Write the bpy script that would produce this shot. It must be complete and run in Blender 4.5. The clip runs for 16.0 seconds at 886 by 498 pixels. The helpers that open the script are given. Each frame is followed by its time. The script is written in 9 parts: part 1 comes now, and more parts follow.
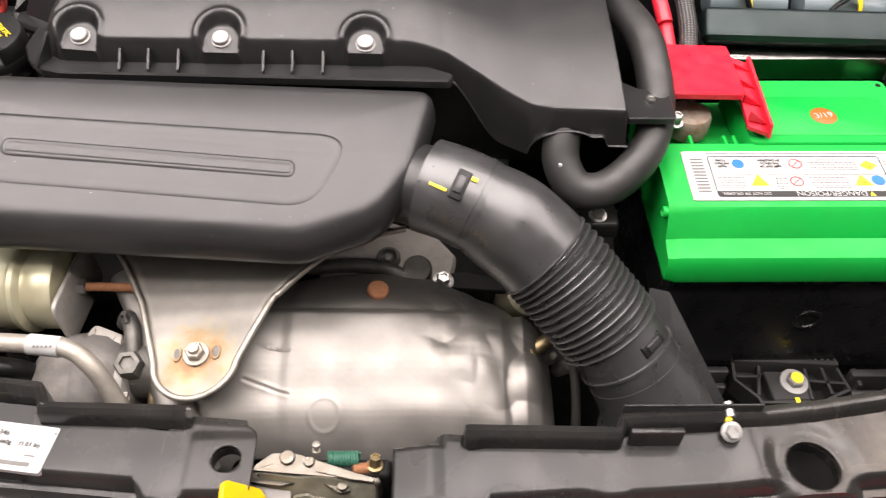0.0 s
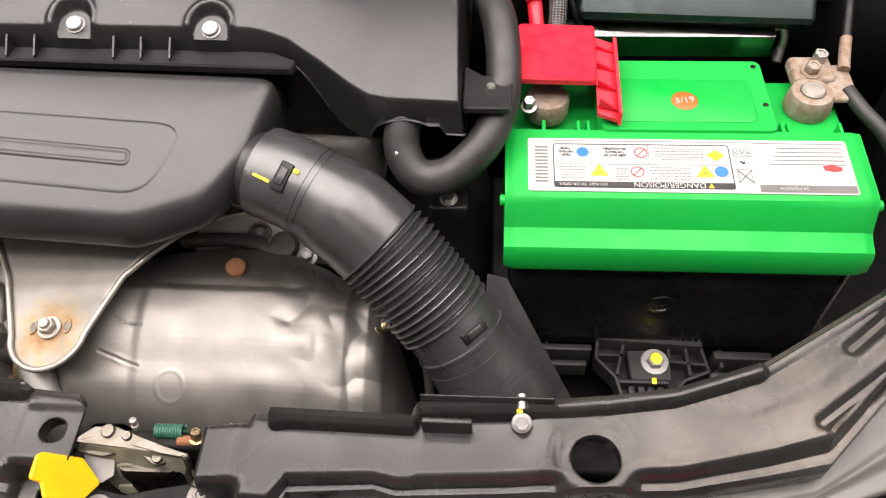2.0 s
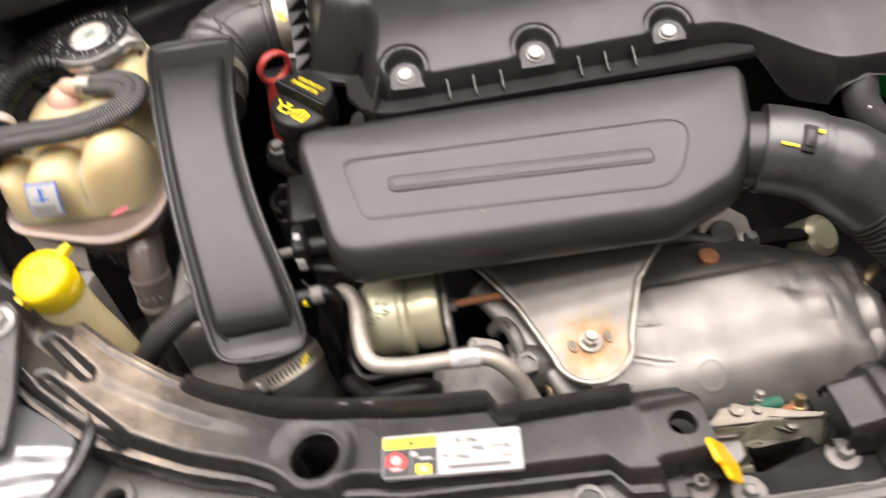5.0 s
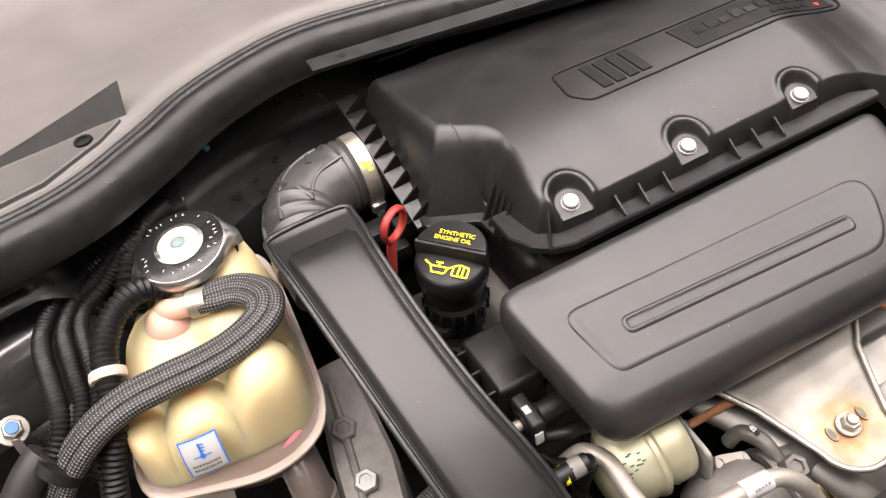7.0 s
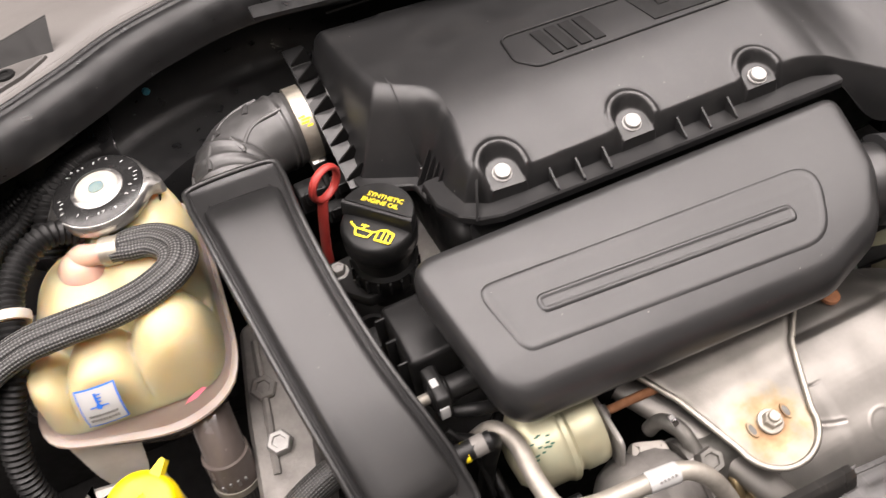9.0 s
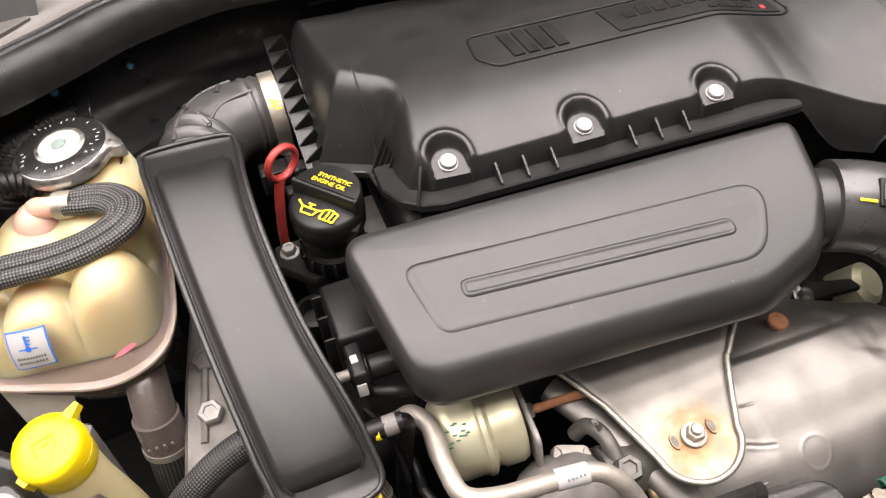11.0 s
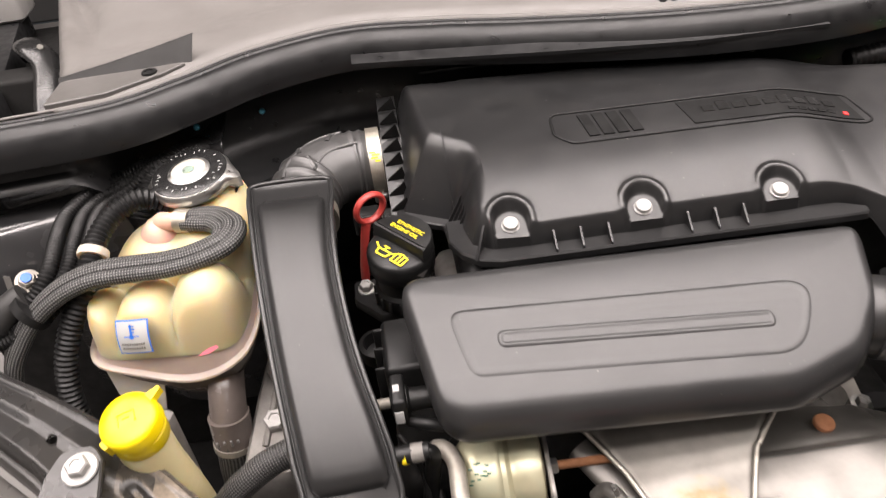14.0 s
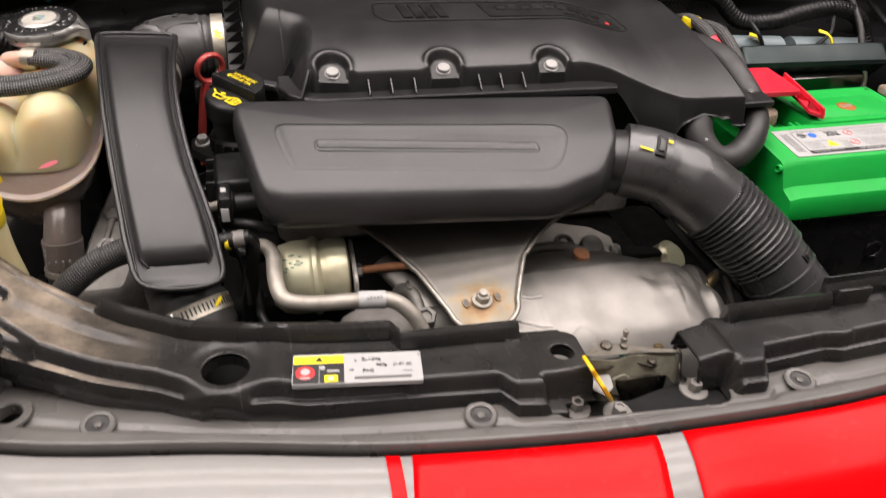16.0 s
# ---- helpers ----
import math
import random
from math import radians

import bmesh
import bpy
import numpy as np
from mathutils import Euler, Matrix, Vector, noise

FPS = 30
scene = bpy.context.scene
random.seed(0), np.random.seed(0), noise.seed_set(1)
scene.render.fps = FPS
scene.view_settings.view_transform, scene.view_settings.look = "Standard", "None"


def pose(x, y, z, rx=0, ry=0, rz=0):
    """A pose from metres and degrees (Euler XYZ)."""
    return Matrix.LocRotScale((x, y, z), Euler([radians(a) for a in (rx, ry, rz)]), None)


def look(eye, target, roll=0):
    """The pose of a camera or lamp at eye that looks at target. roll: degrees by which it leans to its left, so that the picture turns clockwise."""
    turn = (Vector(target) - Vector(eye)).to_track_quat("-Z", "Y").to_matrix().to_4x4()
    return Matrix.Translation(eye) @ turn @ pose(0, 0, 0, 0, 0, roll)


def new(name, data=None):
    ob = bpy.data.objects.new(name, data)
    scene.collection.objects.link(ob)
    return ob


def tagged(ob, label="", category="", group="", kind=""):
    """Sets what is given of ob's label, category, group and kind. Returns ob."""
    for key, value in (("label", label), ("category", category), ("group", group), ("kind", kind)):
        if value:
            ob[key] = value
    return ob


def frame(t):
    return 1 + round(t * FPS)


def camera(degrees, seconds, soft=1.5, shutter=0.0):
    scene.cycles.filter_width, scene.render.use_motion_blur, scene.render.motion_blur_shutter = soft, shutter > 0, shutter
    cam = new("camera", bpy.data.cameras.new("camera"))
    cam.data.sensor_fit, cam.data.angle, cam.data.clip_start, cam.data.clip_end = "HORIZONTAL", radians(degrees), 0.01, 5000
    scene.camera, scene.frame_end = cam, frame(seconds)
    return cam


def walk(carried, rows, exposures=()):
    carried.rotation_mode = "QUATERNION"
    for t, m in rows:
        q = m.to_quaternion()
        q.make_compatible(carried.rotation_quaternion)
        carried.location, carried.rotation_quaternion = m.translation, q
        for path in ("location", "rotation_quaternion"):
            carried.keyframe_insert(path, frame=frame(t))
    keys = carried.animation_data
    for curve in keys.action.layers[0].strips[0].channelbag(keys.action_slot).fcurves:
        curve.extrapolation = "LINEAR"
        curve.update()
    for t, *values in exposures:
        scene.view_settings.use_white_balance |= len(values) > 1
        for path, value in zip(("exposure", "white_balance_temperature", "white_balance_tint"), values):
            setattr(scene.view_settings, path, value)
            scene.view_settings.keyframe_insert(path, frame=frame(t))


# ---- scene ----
cam = camera(58.9, 16.0, soft=1.2, shutter=0.4)
PATH = [
    (0, (-0.009, -0.009, 1.45), (0.019, 1.348, -0.019), 0.7),
    (0.5, (0.053, 0.009, 1.468), (0.024, 1.283, -0.075), -1.1),
    (1, (0.094, 0.011, 1.482), (0.053, 1.243, -0.093), -1.1),
    (1.5, (0.137, 0.016, 1.49), (0.07, 1.23, -0.098), -1.2),
    (2, (0.158, 0.018, 1.493), (0.044, 1.223, -0.1), -3.2),
    (2.5, (0.151, 0.024, 1.496), (0.033, 1.244, -0.083), -3.6),
    (3, (0.106, 0.009, 1.492), (0.008, 1.263, -0.063), -2.7),
    (3.5, (0.038, -0.009, 1.481), (-0.048, 1.241, -0.078), -3.4),
    (4, (-0.06, -0.031, 1.481), (-0.122, 1.227, -0.073), -4.8),
    (4.4, (-0.138, -0.047, 1.477), (-0.167, 1.239, -0.055), -5.8),
    (4.5, (-0.171, -0.045, 1.475), (-0.156, 1.242, -0.055), -5.0),
    (5, (-0.293, -0.028, 1.486), (-0.236, 1.346, 0.033), -9.6),
    (5.2, (-0.334, -0.017, 1.5), (-0.259, 1.395, 0.086), -12.8),
    (7.3, (-0.531, 0.159, 1.528), (-0.024, 1.478, 0.113), -11.5),
    (7.5, (-0.537, 0.154, 1.525), (-0.027, 1.474, 0.112), -11.0),
    (8, (-0.518, 0.118, 1.515), (-0.05, 1.434, 0.083), -10.7),
    (8.5, (-0.491, 0.113, 1.506), (-0.059, 1.414, 0.05), -10.9),
    (9, (-0.453, 0.136, 1.506), (-0.046, 1.424, 0.031), -10.3),
    (9.2, (-0.435, 0.14, 1.498), (-0.031, 1.433, 0.027), -9.8),
    (11.3, (-0.404, 0.072, 1.476), (-0.069, 1.479, 0.093), -5.9),
    (11.5, (-0.412, 0.07, 1.491), (-0.145, 1.494, 0.112), -6.7),
    (12, (-0.405, 0.072, 1.5), (-0.238, 1.522, 0.133), -8.3),
    (12.5, (-0.38, 0.069, 1.505), (-0.288, 1.54, 0.153), -9.6),
    (13, (-0.375, 0.065, 1.513), (-0.33, 1.567, 0.194), -10.1),
    (13.5, (-0.364, 0.066, 1.525), (-0.332, 1.608, 0.253), -9.3),
    (14, (-0.354, 0.018, 1.5), (-0.29, 1.588, 0.262), -7.5),
    (14.5, (-0.36, -0.064, 1.508), (-0.249, 1.532, 0.308), -5.0),
    (14.6, (-0.374, -0.069, 1.501), (-0.233, 1.526, 0.302), -4.2),
    (15, (-0.392, -0.049, 1.465), (-0.114, 1.553, 0.3), -1.6),
    (15.5, (-0.379, -0.122, 1.432), (0.07, 1.482, 0.323), 1.7),
    (16, (-0.362, -0.191, 1.404), (0.093, 1.398, 0.281), 3.05),
]
walk(cam, [(t, look(eye, target, roll)) for t, eye, target, roll in PATH],
     exposures=((0, 0.12), (0.7, 0.02), (5.2, 0), (7.3, 0.2), (8.2, 0.2), (9.2, 0.12), (11.3, 0.2), (15.2, 0.2), (15.6, 0.06), (16, -0.45)))

# ---- light: a workshop with lamp strips under its ceiling, plus added fill ----
scene.view_settings.exposure = 0.1
world = bpy.data.worlds.new("world")
scene.world = world
world.use_nodes = True
world.node_tree.nodes["Background"].inputs[0].default_value = (0.9, 0.95, 1.0, 1)
world.node_tree.nodes["Background"].inputs[1].default_value = 0.03


def strip(x, y, z, sx, sy, watts, color=(1.0, 0.90, 0.87), target=None):
    data = bpy.data.lights.new("ceiling_lamp_or_fill", "AREA")
    data.shape, data.size, data.size_y, data.energy, data.color = "RECTANGLE", sx, sy, watts, color
    ob = new("ceiling_lamp_or_fill", data)
    ob.matrix_world = look((x, y, z), target or (x, y, 0))
    return tagged(ob, "long white ceiling strip of the workshop, lamp or added fill", "lamp", "ceiling lamps")


for row in (-0.4, 0.14, 0.68, 1.22):
    strip(-0.2, row, 3.1, 3.0, 0.24, 46)
# unseen fill at both sides and in front, added to brighten sheen and battery
strip(2.0, 0.6, 3.1, 0.9, 2.4, 62)
strip(-2.1, 0.3, 3.1, 0.6, 3.0, 64)
strip(0.05, -1.7, 3.1, 0.5, 1.8, 10)


# ---- materials ----
def material(name, color, rough=0.5, metal=0.0, vary=0.15, scale=25.0, bump=0.1, fine=900.0, coat=0.0, rough_vary=0.12,
             color2=None, spots=0.5, sub=0.0, spec=0.5, bscale=None, wide=0.0, dust=0.0, scratch=0.0):
    m = bpy.data.materials.new(name)
    m.use_nodes = True
    nt = m.node_tree
    n, l = nt.nodes, nt.links
    b = n["Principled BSDF"]
    geo = n.new("ShaderNodeTexCoord")
    big = n.new("ShaderNodeTexNoise")
    big.inputs["Scale"].default_value, big.inputs["Detail"].default_value, big.inputs["Roughness"].default_value = scale, 6, 0.62
    l.new(geo.outputs["Object"], big.inputs["Vector"])
    ramp = n.new("ShaderNodeMapRange")
    ramp.inputs[1].default_value, ramp.inputs[2].default_value = spots - 0.22, spots + 0.22
    l.new(big.outputs["Fac"], ramp.inputs[0])
    mix = n.new("ShaderNodeMix")
    mix.data_type = "RGBA"
    lo = color2 or [c * (1 - vary) for c in color]
    hi = color if color2 else [min(1, c * (1 + vary)) for c in color]
    mix.inputs[6].default_value, mix.inputs[7].default_value = (*hi, 1), (*lo, 1)
    l.new(ramp.outputs[0], mix.inputs[0])
    col = mix.outputs[2]

    def overlay(col, fac, tint):
        """Lays a thin deposit of a colour over the base where fac is one."""
        k = n.new("ShaderNodeMix")
        k.data_type = "RGBA"
        k.inputs[7].default_value = (*tint, 1)
        l.new(fac, k.inputs[0])
        l.new(col, k.inputs[6])
        return k.outputs[2]
    if dust:
        vor = n.new("ShaderNodeTexVoronoi")
        vor.inputs["Scale"].default_value = 95
        l.new(geo.outputs["Object"], vor.inputs["Vector"])
        near = n.new("ShaderNodeMapRange")
        near.inputs[1].default_value, near.inputs[2].default_value, near.inputs[3].default_value, near.inputs[4].default_value = 0.03, 0.06, 1, 0
        l.new(vor.outputs["Distance"], near.inputs[0])
        pick = n.new("ShaderNodeMapRange")
        pick.inputs[1].default_value, pick.inputs[2].default_value = 0.72, 0.98
        rgb = n.new("ShaderNodeSeparateColor")
        l.new(vor.outputs["Color"], rgb.inputs[0])
        l.new(rgb.outputs[0], pick.inputs[0])
        both = n.new("ShaderNodeMath")
        both.operation = "MULTIPLY"
        l.new(near.outputs[0], both.inputs[0])
        l.new(pick.outputs[0], both.inputs[1])
        gain = n.new("ShaderNodeMath")
        gain.operation, gain.inputs[1].default_value = "MULTIPLY", dust
        l.new(both.outputs[0], gain.inputs[0])
        col = overlay(col, gain.outputs[0], (0.3, 0.28, 0.25))
        film = n.new("ShaderNodeTexNoise")
        film.inputs["Scale"].default_value, film.inputs["Detail"].default_value, film.inputs["Roughness"].default_value = 22, 10, 0.8
        l.new(geo.outputs["Object"], film.inputs["Vector"])
        fr = n.new("ShaderNodeMapRange")
        fr.inputs[1].default_value, fr.inputs[2].default_value, fr.inputs[4].default_value = 0.5, 0.85, 0.06 * dust
        l.new(film.outputs["Fac"], fr.inputs[0])
        col = overlay(col, fr.outputs[0], (0.26, 0.24, 0.21))
    if scratch:
        for turn, stretch in ((0.6, 260), (-0.9, 330)):
            mp = n.new("ShaderNodeMapping")
            mp.inputs["Rotation"].default_value, mp.inputs["Scale"].default_value = (0, 0, turn), (stretch, 22, 22)
            l.new(geo.outputs["Object"], mp.inputs["Vector"])
            sn = n.new("ShaderNodeTexNoise")
            sn.inputs["Scale"].default_value, sn.inputs["Detail"].default_value = 1.0, 2
            l.new(mp.outputs[0], sn.inputs["Vector"])
            sr = n.new("ShaderNodeMapRange")
            sr.inputs[1].default_value, sr.inputs[2].default_value, sr.inputs[4].default_value = 0.70, 0.76, scratch
            l.new(sn.outputs["Fac"], sr.inputs[0])
            col = overlay(col, sr.outputs[0], (0.22, 0.2, 0.18))
    l.new(col, b.inputs["Base Color"])
    rr = n.new("ShaderNodeMapRange")
    rr.inputs[1].default_value, rr.inputs[2].default_value = 0.3, 0.7
    rr.inputs[3].default_value, rr.inputs[4].default_value = max(0.03, rough - rough_vary), min(1, rough + rough_vary)
    n2 = n.new("ShaderNodeTexNoise")
    n2.inputs["Scale"].default_value, n2.inputs["Detail"].default_value = scale * 2.7, 5
    l.new(geo.outputs["Object"], n2.inputs["Vector"])
    l.new(n2.outputs["Fac"], rr.inputs[0])
    l.new(rr.outputs[0], b.inputs["Roughness"])
    b.inputs["Metallic"].default_value = metal
    b.inputs["Specular IOR Level"].default_value = spec
    if coat:
        b.inputs["Coat Weight"].default_value, b.inputs["Coat Roughness"].default_value = coat, 0.06
    if sub:
        b.inputs["Subsurface Weight"].default_value = sub
        b.inputs["Subsurface Radius"].default_value = (0.02, 0.012, 0.006)
        b.inputs["Subsurface Scale"].default_value = 1.4
    if bump:
        fn = n.new("ShaderNodeTexNoise")
        fn.inputs["Scale"].default_value, fn.inputs["Detail"].default_value = fine, 3
        l.new(geo.outputs["Object"], fn.inputs["Vector"])
        bp = n.new("ShaderNodeBump")
        bp.inputs["Strength"].default_value, bp.inputs["Distance"].default_value = bump, 0.0006
        l.new(fn.outputs["Fac"], bp.inputs["Height"])
        if wide:
            wn = n.new("ShaderNodeTexNoise")
            wn.inputs["Scale"].default_value, wn.inputs["Detail"].default_value = bscale or 30, 2
            l.new(geo.outputs["Object"], wn.inputs["Vector"])
            b2 = n.new("ShaderNodeBump")
            b2.inputs["Strength"].default_value, b2.inputs["Distance"].default_value = wide, 0.004
            l.new(wn.outputs["Fac"], b2.inputs["Height"])
            l.new(b2.outputs["Normal"], bp.inputs["Normal"])
        l.new(bp.outputs["Normal"], b.inputs["Normal"])
    return m


def tint_material(name, color, rough, **more):
    """Steel that heat has coloured round its bolt, straw to rust brown, uneven."""
    m = material(name, color, rough, **more)
    nt = m.node_tree
    n, l = nt.nodes, nt.links
    b = n["Principled BSDF"]
    base = b.inputs["Base Color"].links[0].from_socket
    geo = n.new("ShaderNodeNewGeometry")
    off = n.new("ShaderNodeVectorMath")
    off.operation, off.inputs[1].default_value = "DISTANCE", (-0.178, 0.316, 0.985)
    l.new(geo.outputs["Position"], off.inputs[0])
    no = n.new("ShaderNodeTexNoise")
    no.inputs["Scale"].default_value, no.inputs["Detail"].default_value = 75, 5
    l.new(geo.outputs["Position"], no.inputs["Vector"])
    wob = n.new("ShaderNodeMath")
    wob.operation, wob.inputs[1].default_value = "MULTIPLY_ADD", 0.045
    l.new(no.outputs["Fac"], wob.inputs[0])
    l.new(off.outputs["Value"], wob.inputs[2])
    rp = n.new("ShaderNodeValToRGB")
    rp.color_ramp.elements[0].position, rp.color_ramp.elements[0].color = 0.030 * 10, (0.20, 0.115, 0.055, 1)
    rp.color_ramp.elements[1].position, rp.color_ramp.elements[1].color = 0.047 * 10, (0.29, 0.245, 0.165, 1)
    e = rp.color_ramp.elements.new(0.037 * 10)
    e.color = (0.27, 0.185, 0.10, 1)
    ten = n.new("ShaderNodeMath")
    ten.operation, ten.inputs[1].default_value = "MULTIPLY", 10
    l.new(wob.outputs[0], ten.inputs[0])
    l.new(ten.outputs[0], rp.inputs[0])
    fac = n.new("ShaderNodeMapRange")
    fac.inputs[1].default_value, fac.inputs[2].default_value, fac.inputs[3].default_value, fac.inputs[4].default_value = 0.040, 0.056, 0.9, 0.0
    l.new(wob.outputs[0], fac.inputs[0])
    mix = n.new("ShaderNodeMix")
    mix.data_type = "RGBA"
    l.new(fac.outputs[0], mix.inputs[0])
    l.new(base, mix.inputs[6])
    l.new(rp.outputs[0], mix.inputs[7])
    l.new(mix.outputs[2], b.inputs["Base Color"])
    return m


def braid_material(name, color, thread, turns, pitch, rough=0.5):
    """Woven sleeve: two crossing spirals over the tube's own coordinates."""
    m = material(name, color, rough, bump=0.0)
    nt = m.node_tree
    n, l = nt.nodes, nt.links
    b = n["Principled BSDF"]
    uv = n.new("ShaderNodeUVMap")
    sep = n.new("ShaderNodeSeparateXYZ")
    l.new(uv.outputs[0], sep.inputs[0])

    def math_node(op, a, c):
        k = n.new("ShaderNodeMath")
        k.operation = op
        for i, v in enumerate((a, c)):
            if v is None:
                continue
            if isinstance(v, (int, float)):
                k.inputs[i].default_value = v
            else:
                l.new(v, k.inputs[i])
        return k.outputs[0]
    u = math_node("MULTIPLY", sep.outputs[0], 2 * math.pi * turns)
    v = math_node("MULTIPLY", sep.outputs[1], 2 * math.pi / pitch)
    a = math_node("SINE", math_node("ADD", u, v), None)
    c = math_node("SINE", math_node("SUBTRACT", u, v), None)
    w = math_node("MULTIPLY", a, c)
    h = n.new("ShaderNodeMapRange")
    h.inputs[1].default_value, h.inputs[2].default_value = -0.1, 0.75
    l.new(w, h.inputs[0])
    mix = n.new("ShaderNodeMix")
    mix.data_type = "RGBA"
    mix.inputs[6].default_value, mix.inputs[7].default_value = (*color, 1), (*thread, 1)
    l.new(h.outputs[0], mix.inputs[0])
    l.new(mix.outputs[2], b.inputs["Base Color"])
    bp = n.new("ShaderNodeBump")
    bp.inputs["Strength"].default_value, bp.inputs["Distance"].default_value = 0.7, 0.0008
    l.new(h.outputs[0], bp.inputs["Height"])
    l.new(bp.outputs["Normal"], b.inputs["Normal"])
    return m


M_BOX = material("grained_black_plastic", (0.011, 0.011, 0.0113), 0.34, vary=0.2, scale=14, bump=0.09, fine=1300, dust=0.75, spec=0.52, rough_vary=0.05)
M_RES = material("satin_grey_plastic", (0.018, 0.018, 0.0183), 0.34, vary=0.15, scale=9, bump=0.05, fine=1500, dust=0.5, spec=0.54, rough_vary=0.04)
M_DUCT = material("satin_duct_plastic", (0.0115, 0.0115, 0.0116), 0.36, vary=0.15, scale=11, bump=0.05, fine=1500, dust=0.5, spec=0.55, rough_vary=0.04)
M_HOSE = material("smooth_black_hose", (0.029, 0.0293, 0.0298), 0.32, vary=0.3, scale=22, bump=0.07, fine=500, rough_vary=0.08, dust=0.6, spec=0.95)
M_ELBOW = material("moulded_air_rubber", (0.034, 0.0335, 0.033), 0.42, vary=0.3, scale=24, bump=0.14, fine=420, dust=0.6, spec=0.8, wide=0.06, bscale=50)
M_RUBBER = material("dull_rubber", (0.018, 0.0175, 0.017), 0.5, vary=0.25, scale=30, bump=0.12, fine=400)
M_BLACK = material("black_plastic", (0.006, 0.006, 0.006), 0.46, vary=0.2, scale=30, bump=0.07, spec=0.32)
M_PLATE = material("matt_black_steel", (0.004, 0.004, 0.004), 0.6, vary=0.2, scale=30, bump=0.07, spec=0.2)
M_DARK = material("dirty_dark_parts", (0.0045, 0.0043, 0.004), 0.7, vary=0.5, scale=20, bump=0.3, fine=200, spec=0.25)
M_RAIL = material("black_painted_steel", (0.0125, 0.0124, 0.0124), 0.27, vary=0.2, scale=9, bump=0.06, fine=260, coat=0.05, spec=0.34, dust=0.5, scratch=0.12,
                  color2=(0.034, 0.031, 0.027), spots=0.64, rough_vary=0.1)


def dust_and_warm_sheen(m):
    """Pale road dust lying on the crossmember's arm by the washer filler, in patches; a weaker tan sheen painted on the
    other arm.
    """
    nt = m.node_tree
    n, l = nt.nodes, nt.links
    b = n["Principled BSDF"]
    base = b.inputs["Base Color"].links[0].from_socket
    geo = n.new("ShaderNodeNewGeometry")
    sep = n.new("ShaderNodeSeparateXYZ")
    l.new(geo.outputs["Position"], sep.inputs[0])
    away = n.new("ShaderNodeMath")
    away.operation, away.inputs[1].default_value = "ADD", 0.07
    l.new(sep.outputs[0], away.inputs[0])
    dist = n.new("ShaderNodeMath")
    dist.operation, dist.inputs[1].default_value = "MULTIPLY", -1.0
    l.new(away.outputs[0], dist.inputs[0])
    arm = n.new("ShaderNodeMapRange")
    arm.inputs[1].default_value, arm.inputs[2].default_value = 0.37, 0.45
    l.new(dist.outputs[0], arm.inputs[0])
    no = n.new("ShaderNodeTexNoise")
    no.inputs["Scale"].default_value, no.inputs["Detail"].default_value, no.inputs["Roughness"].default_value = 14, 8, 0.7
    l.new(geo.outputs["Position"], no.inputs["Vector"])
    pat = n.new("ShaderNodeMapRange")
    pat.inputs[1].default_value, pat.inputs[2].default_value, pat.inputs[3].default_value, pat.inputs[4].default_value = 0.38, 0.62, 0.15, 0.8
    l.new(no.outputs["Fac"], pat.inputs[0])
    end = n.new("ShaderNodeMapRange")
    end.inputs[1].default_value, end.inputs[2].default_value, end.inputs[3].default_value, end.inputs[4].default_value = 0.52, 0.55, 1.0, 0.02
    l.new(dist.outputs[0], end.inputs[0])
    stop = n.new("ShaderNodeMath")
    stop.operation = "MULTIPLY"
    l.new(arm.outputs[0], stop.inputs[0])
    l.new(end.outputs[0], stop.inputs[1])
    # the battery-side arm: tan for some dust and a warm reflection, put into the colour
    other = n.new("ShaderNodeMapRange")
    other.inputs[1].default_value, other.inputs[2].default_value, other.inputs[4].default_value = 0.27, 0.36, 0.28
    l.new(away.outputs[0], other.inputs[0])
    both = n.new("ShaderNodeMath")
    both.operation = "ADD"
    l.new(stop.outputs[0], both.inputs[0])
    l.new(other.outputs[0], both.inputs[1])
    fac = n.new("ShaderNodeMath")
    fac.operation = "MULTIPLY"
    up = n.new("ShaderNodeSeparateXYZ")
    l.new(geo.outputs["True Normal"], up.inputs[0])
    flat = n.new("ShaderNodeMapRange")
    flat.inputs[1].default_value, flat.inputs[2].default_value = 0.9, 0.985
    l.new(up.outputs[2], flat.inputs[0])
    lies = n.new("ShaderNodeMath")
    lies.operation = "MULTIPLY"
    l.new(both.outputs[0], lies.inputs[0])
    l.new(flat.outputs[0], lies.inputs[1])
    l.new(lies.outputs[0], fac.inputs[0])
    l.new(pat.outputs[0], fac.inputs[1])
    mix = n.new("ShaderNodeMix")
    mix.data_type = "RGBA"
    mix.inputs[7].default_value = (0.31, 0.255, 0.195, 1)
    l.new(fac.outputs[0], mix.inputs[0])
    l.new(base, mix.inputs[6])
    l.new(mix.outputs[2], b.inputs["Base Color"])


dust_and_warm_sheen(M_RAIL)
M_SHUT = material("grey_shut_panel", (0.094, 0.089, 0.083), 0.33, vary=0.15, scale=10, bump=0.07, fine=700, dust=0.4)
M_PAINT = material("grey_car_paint", (0.21, 0.203, 0.195), 0.42, metal=0.0, vary=0.03, scale=60, bump=0.03, fine=2500, coat=0.2)
M_REDFILM = material("red_film", (0.74, 0.001, 0.003), 0.25, spec=0.12, vary=0.05, bump=0.0, rough_vary=0.03)
M_GREEN = material("green_battery_plastic", (0.003, 0.31, 0.038), 0.55, spec=0.3, vary=0.08, scale=12, bump=0.1, fine=900)
M_CASE = material("battery_case", (0.008, 0.008, 0.0085), 0.3, vary=0.3, scale=20, bump=0.1, spec=0.35)
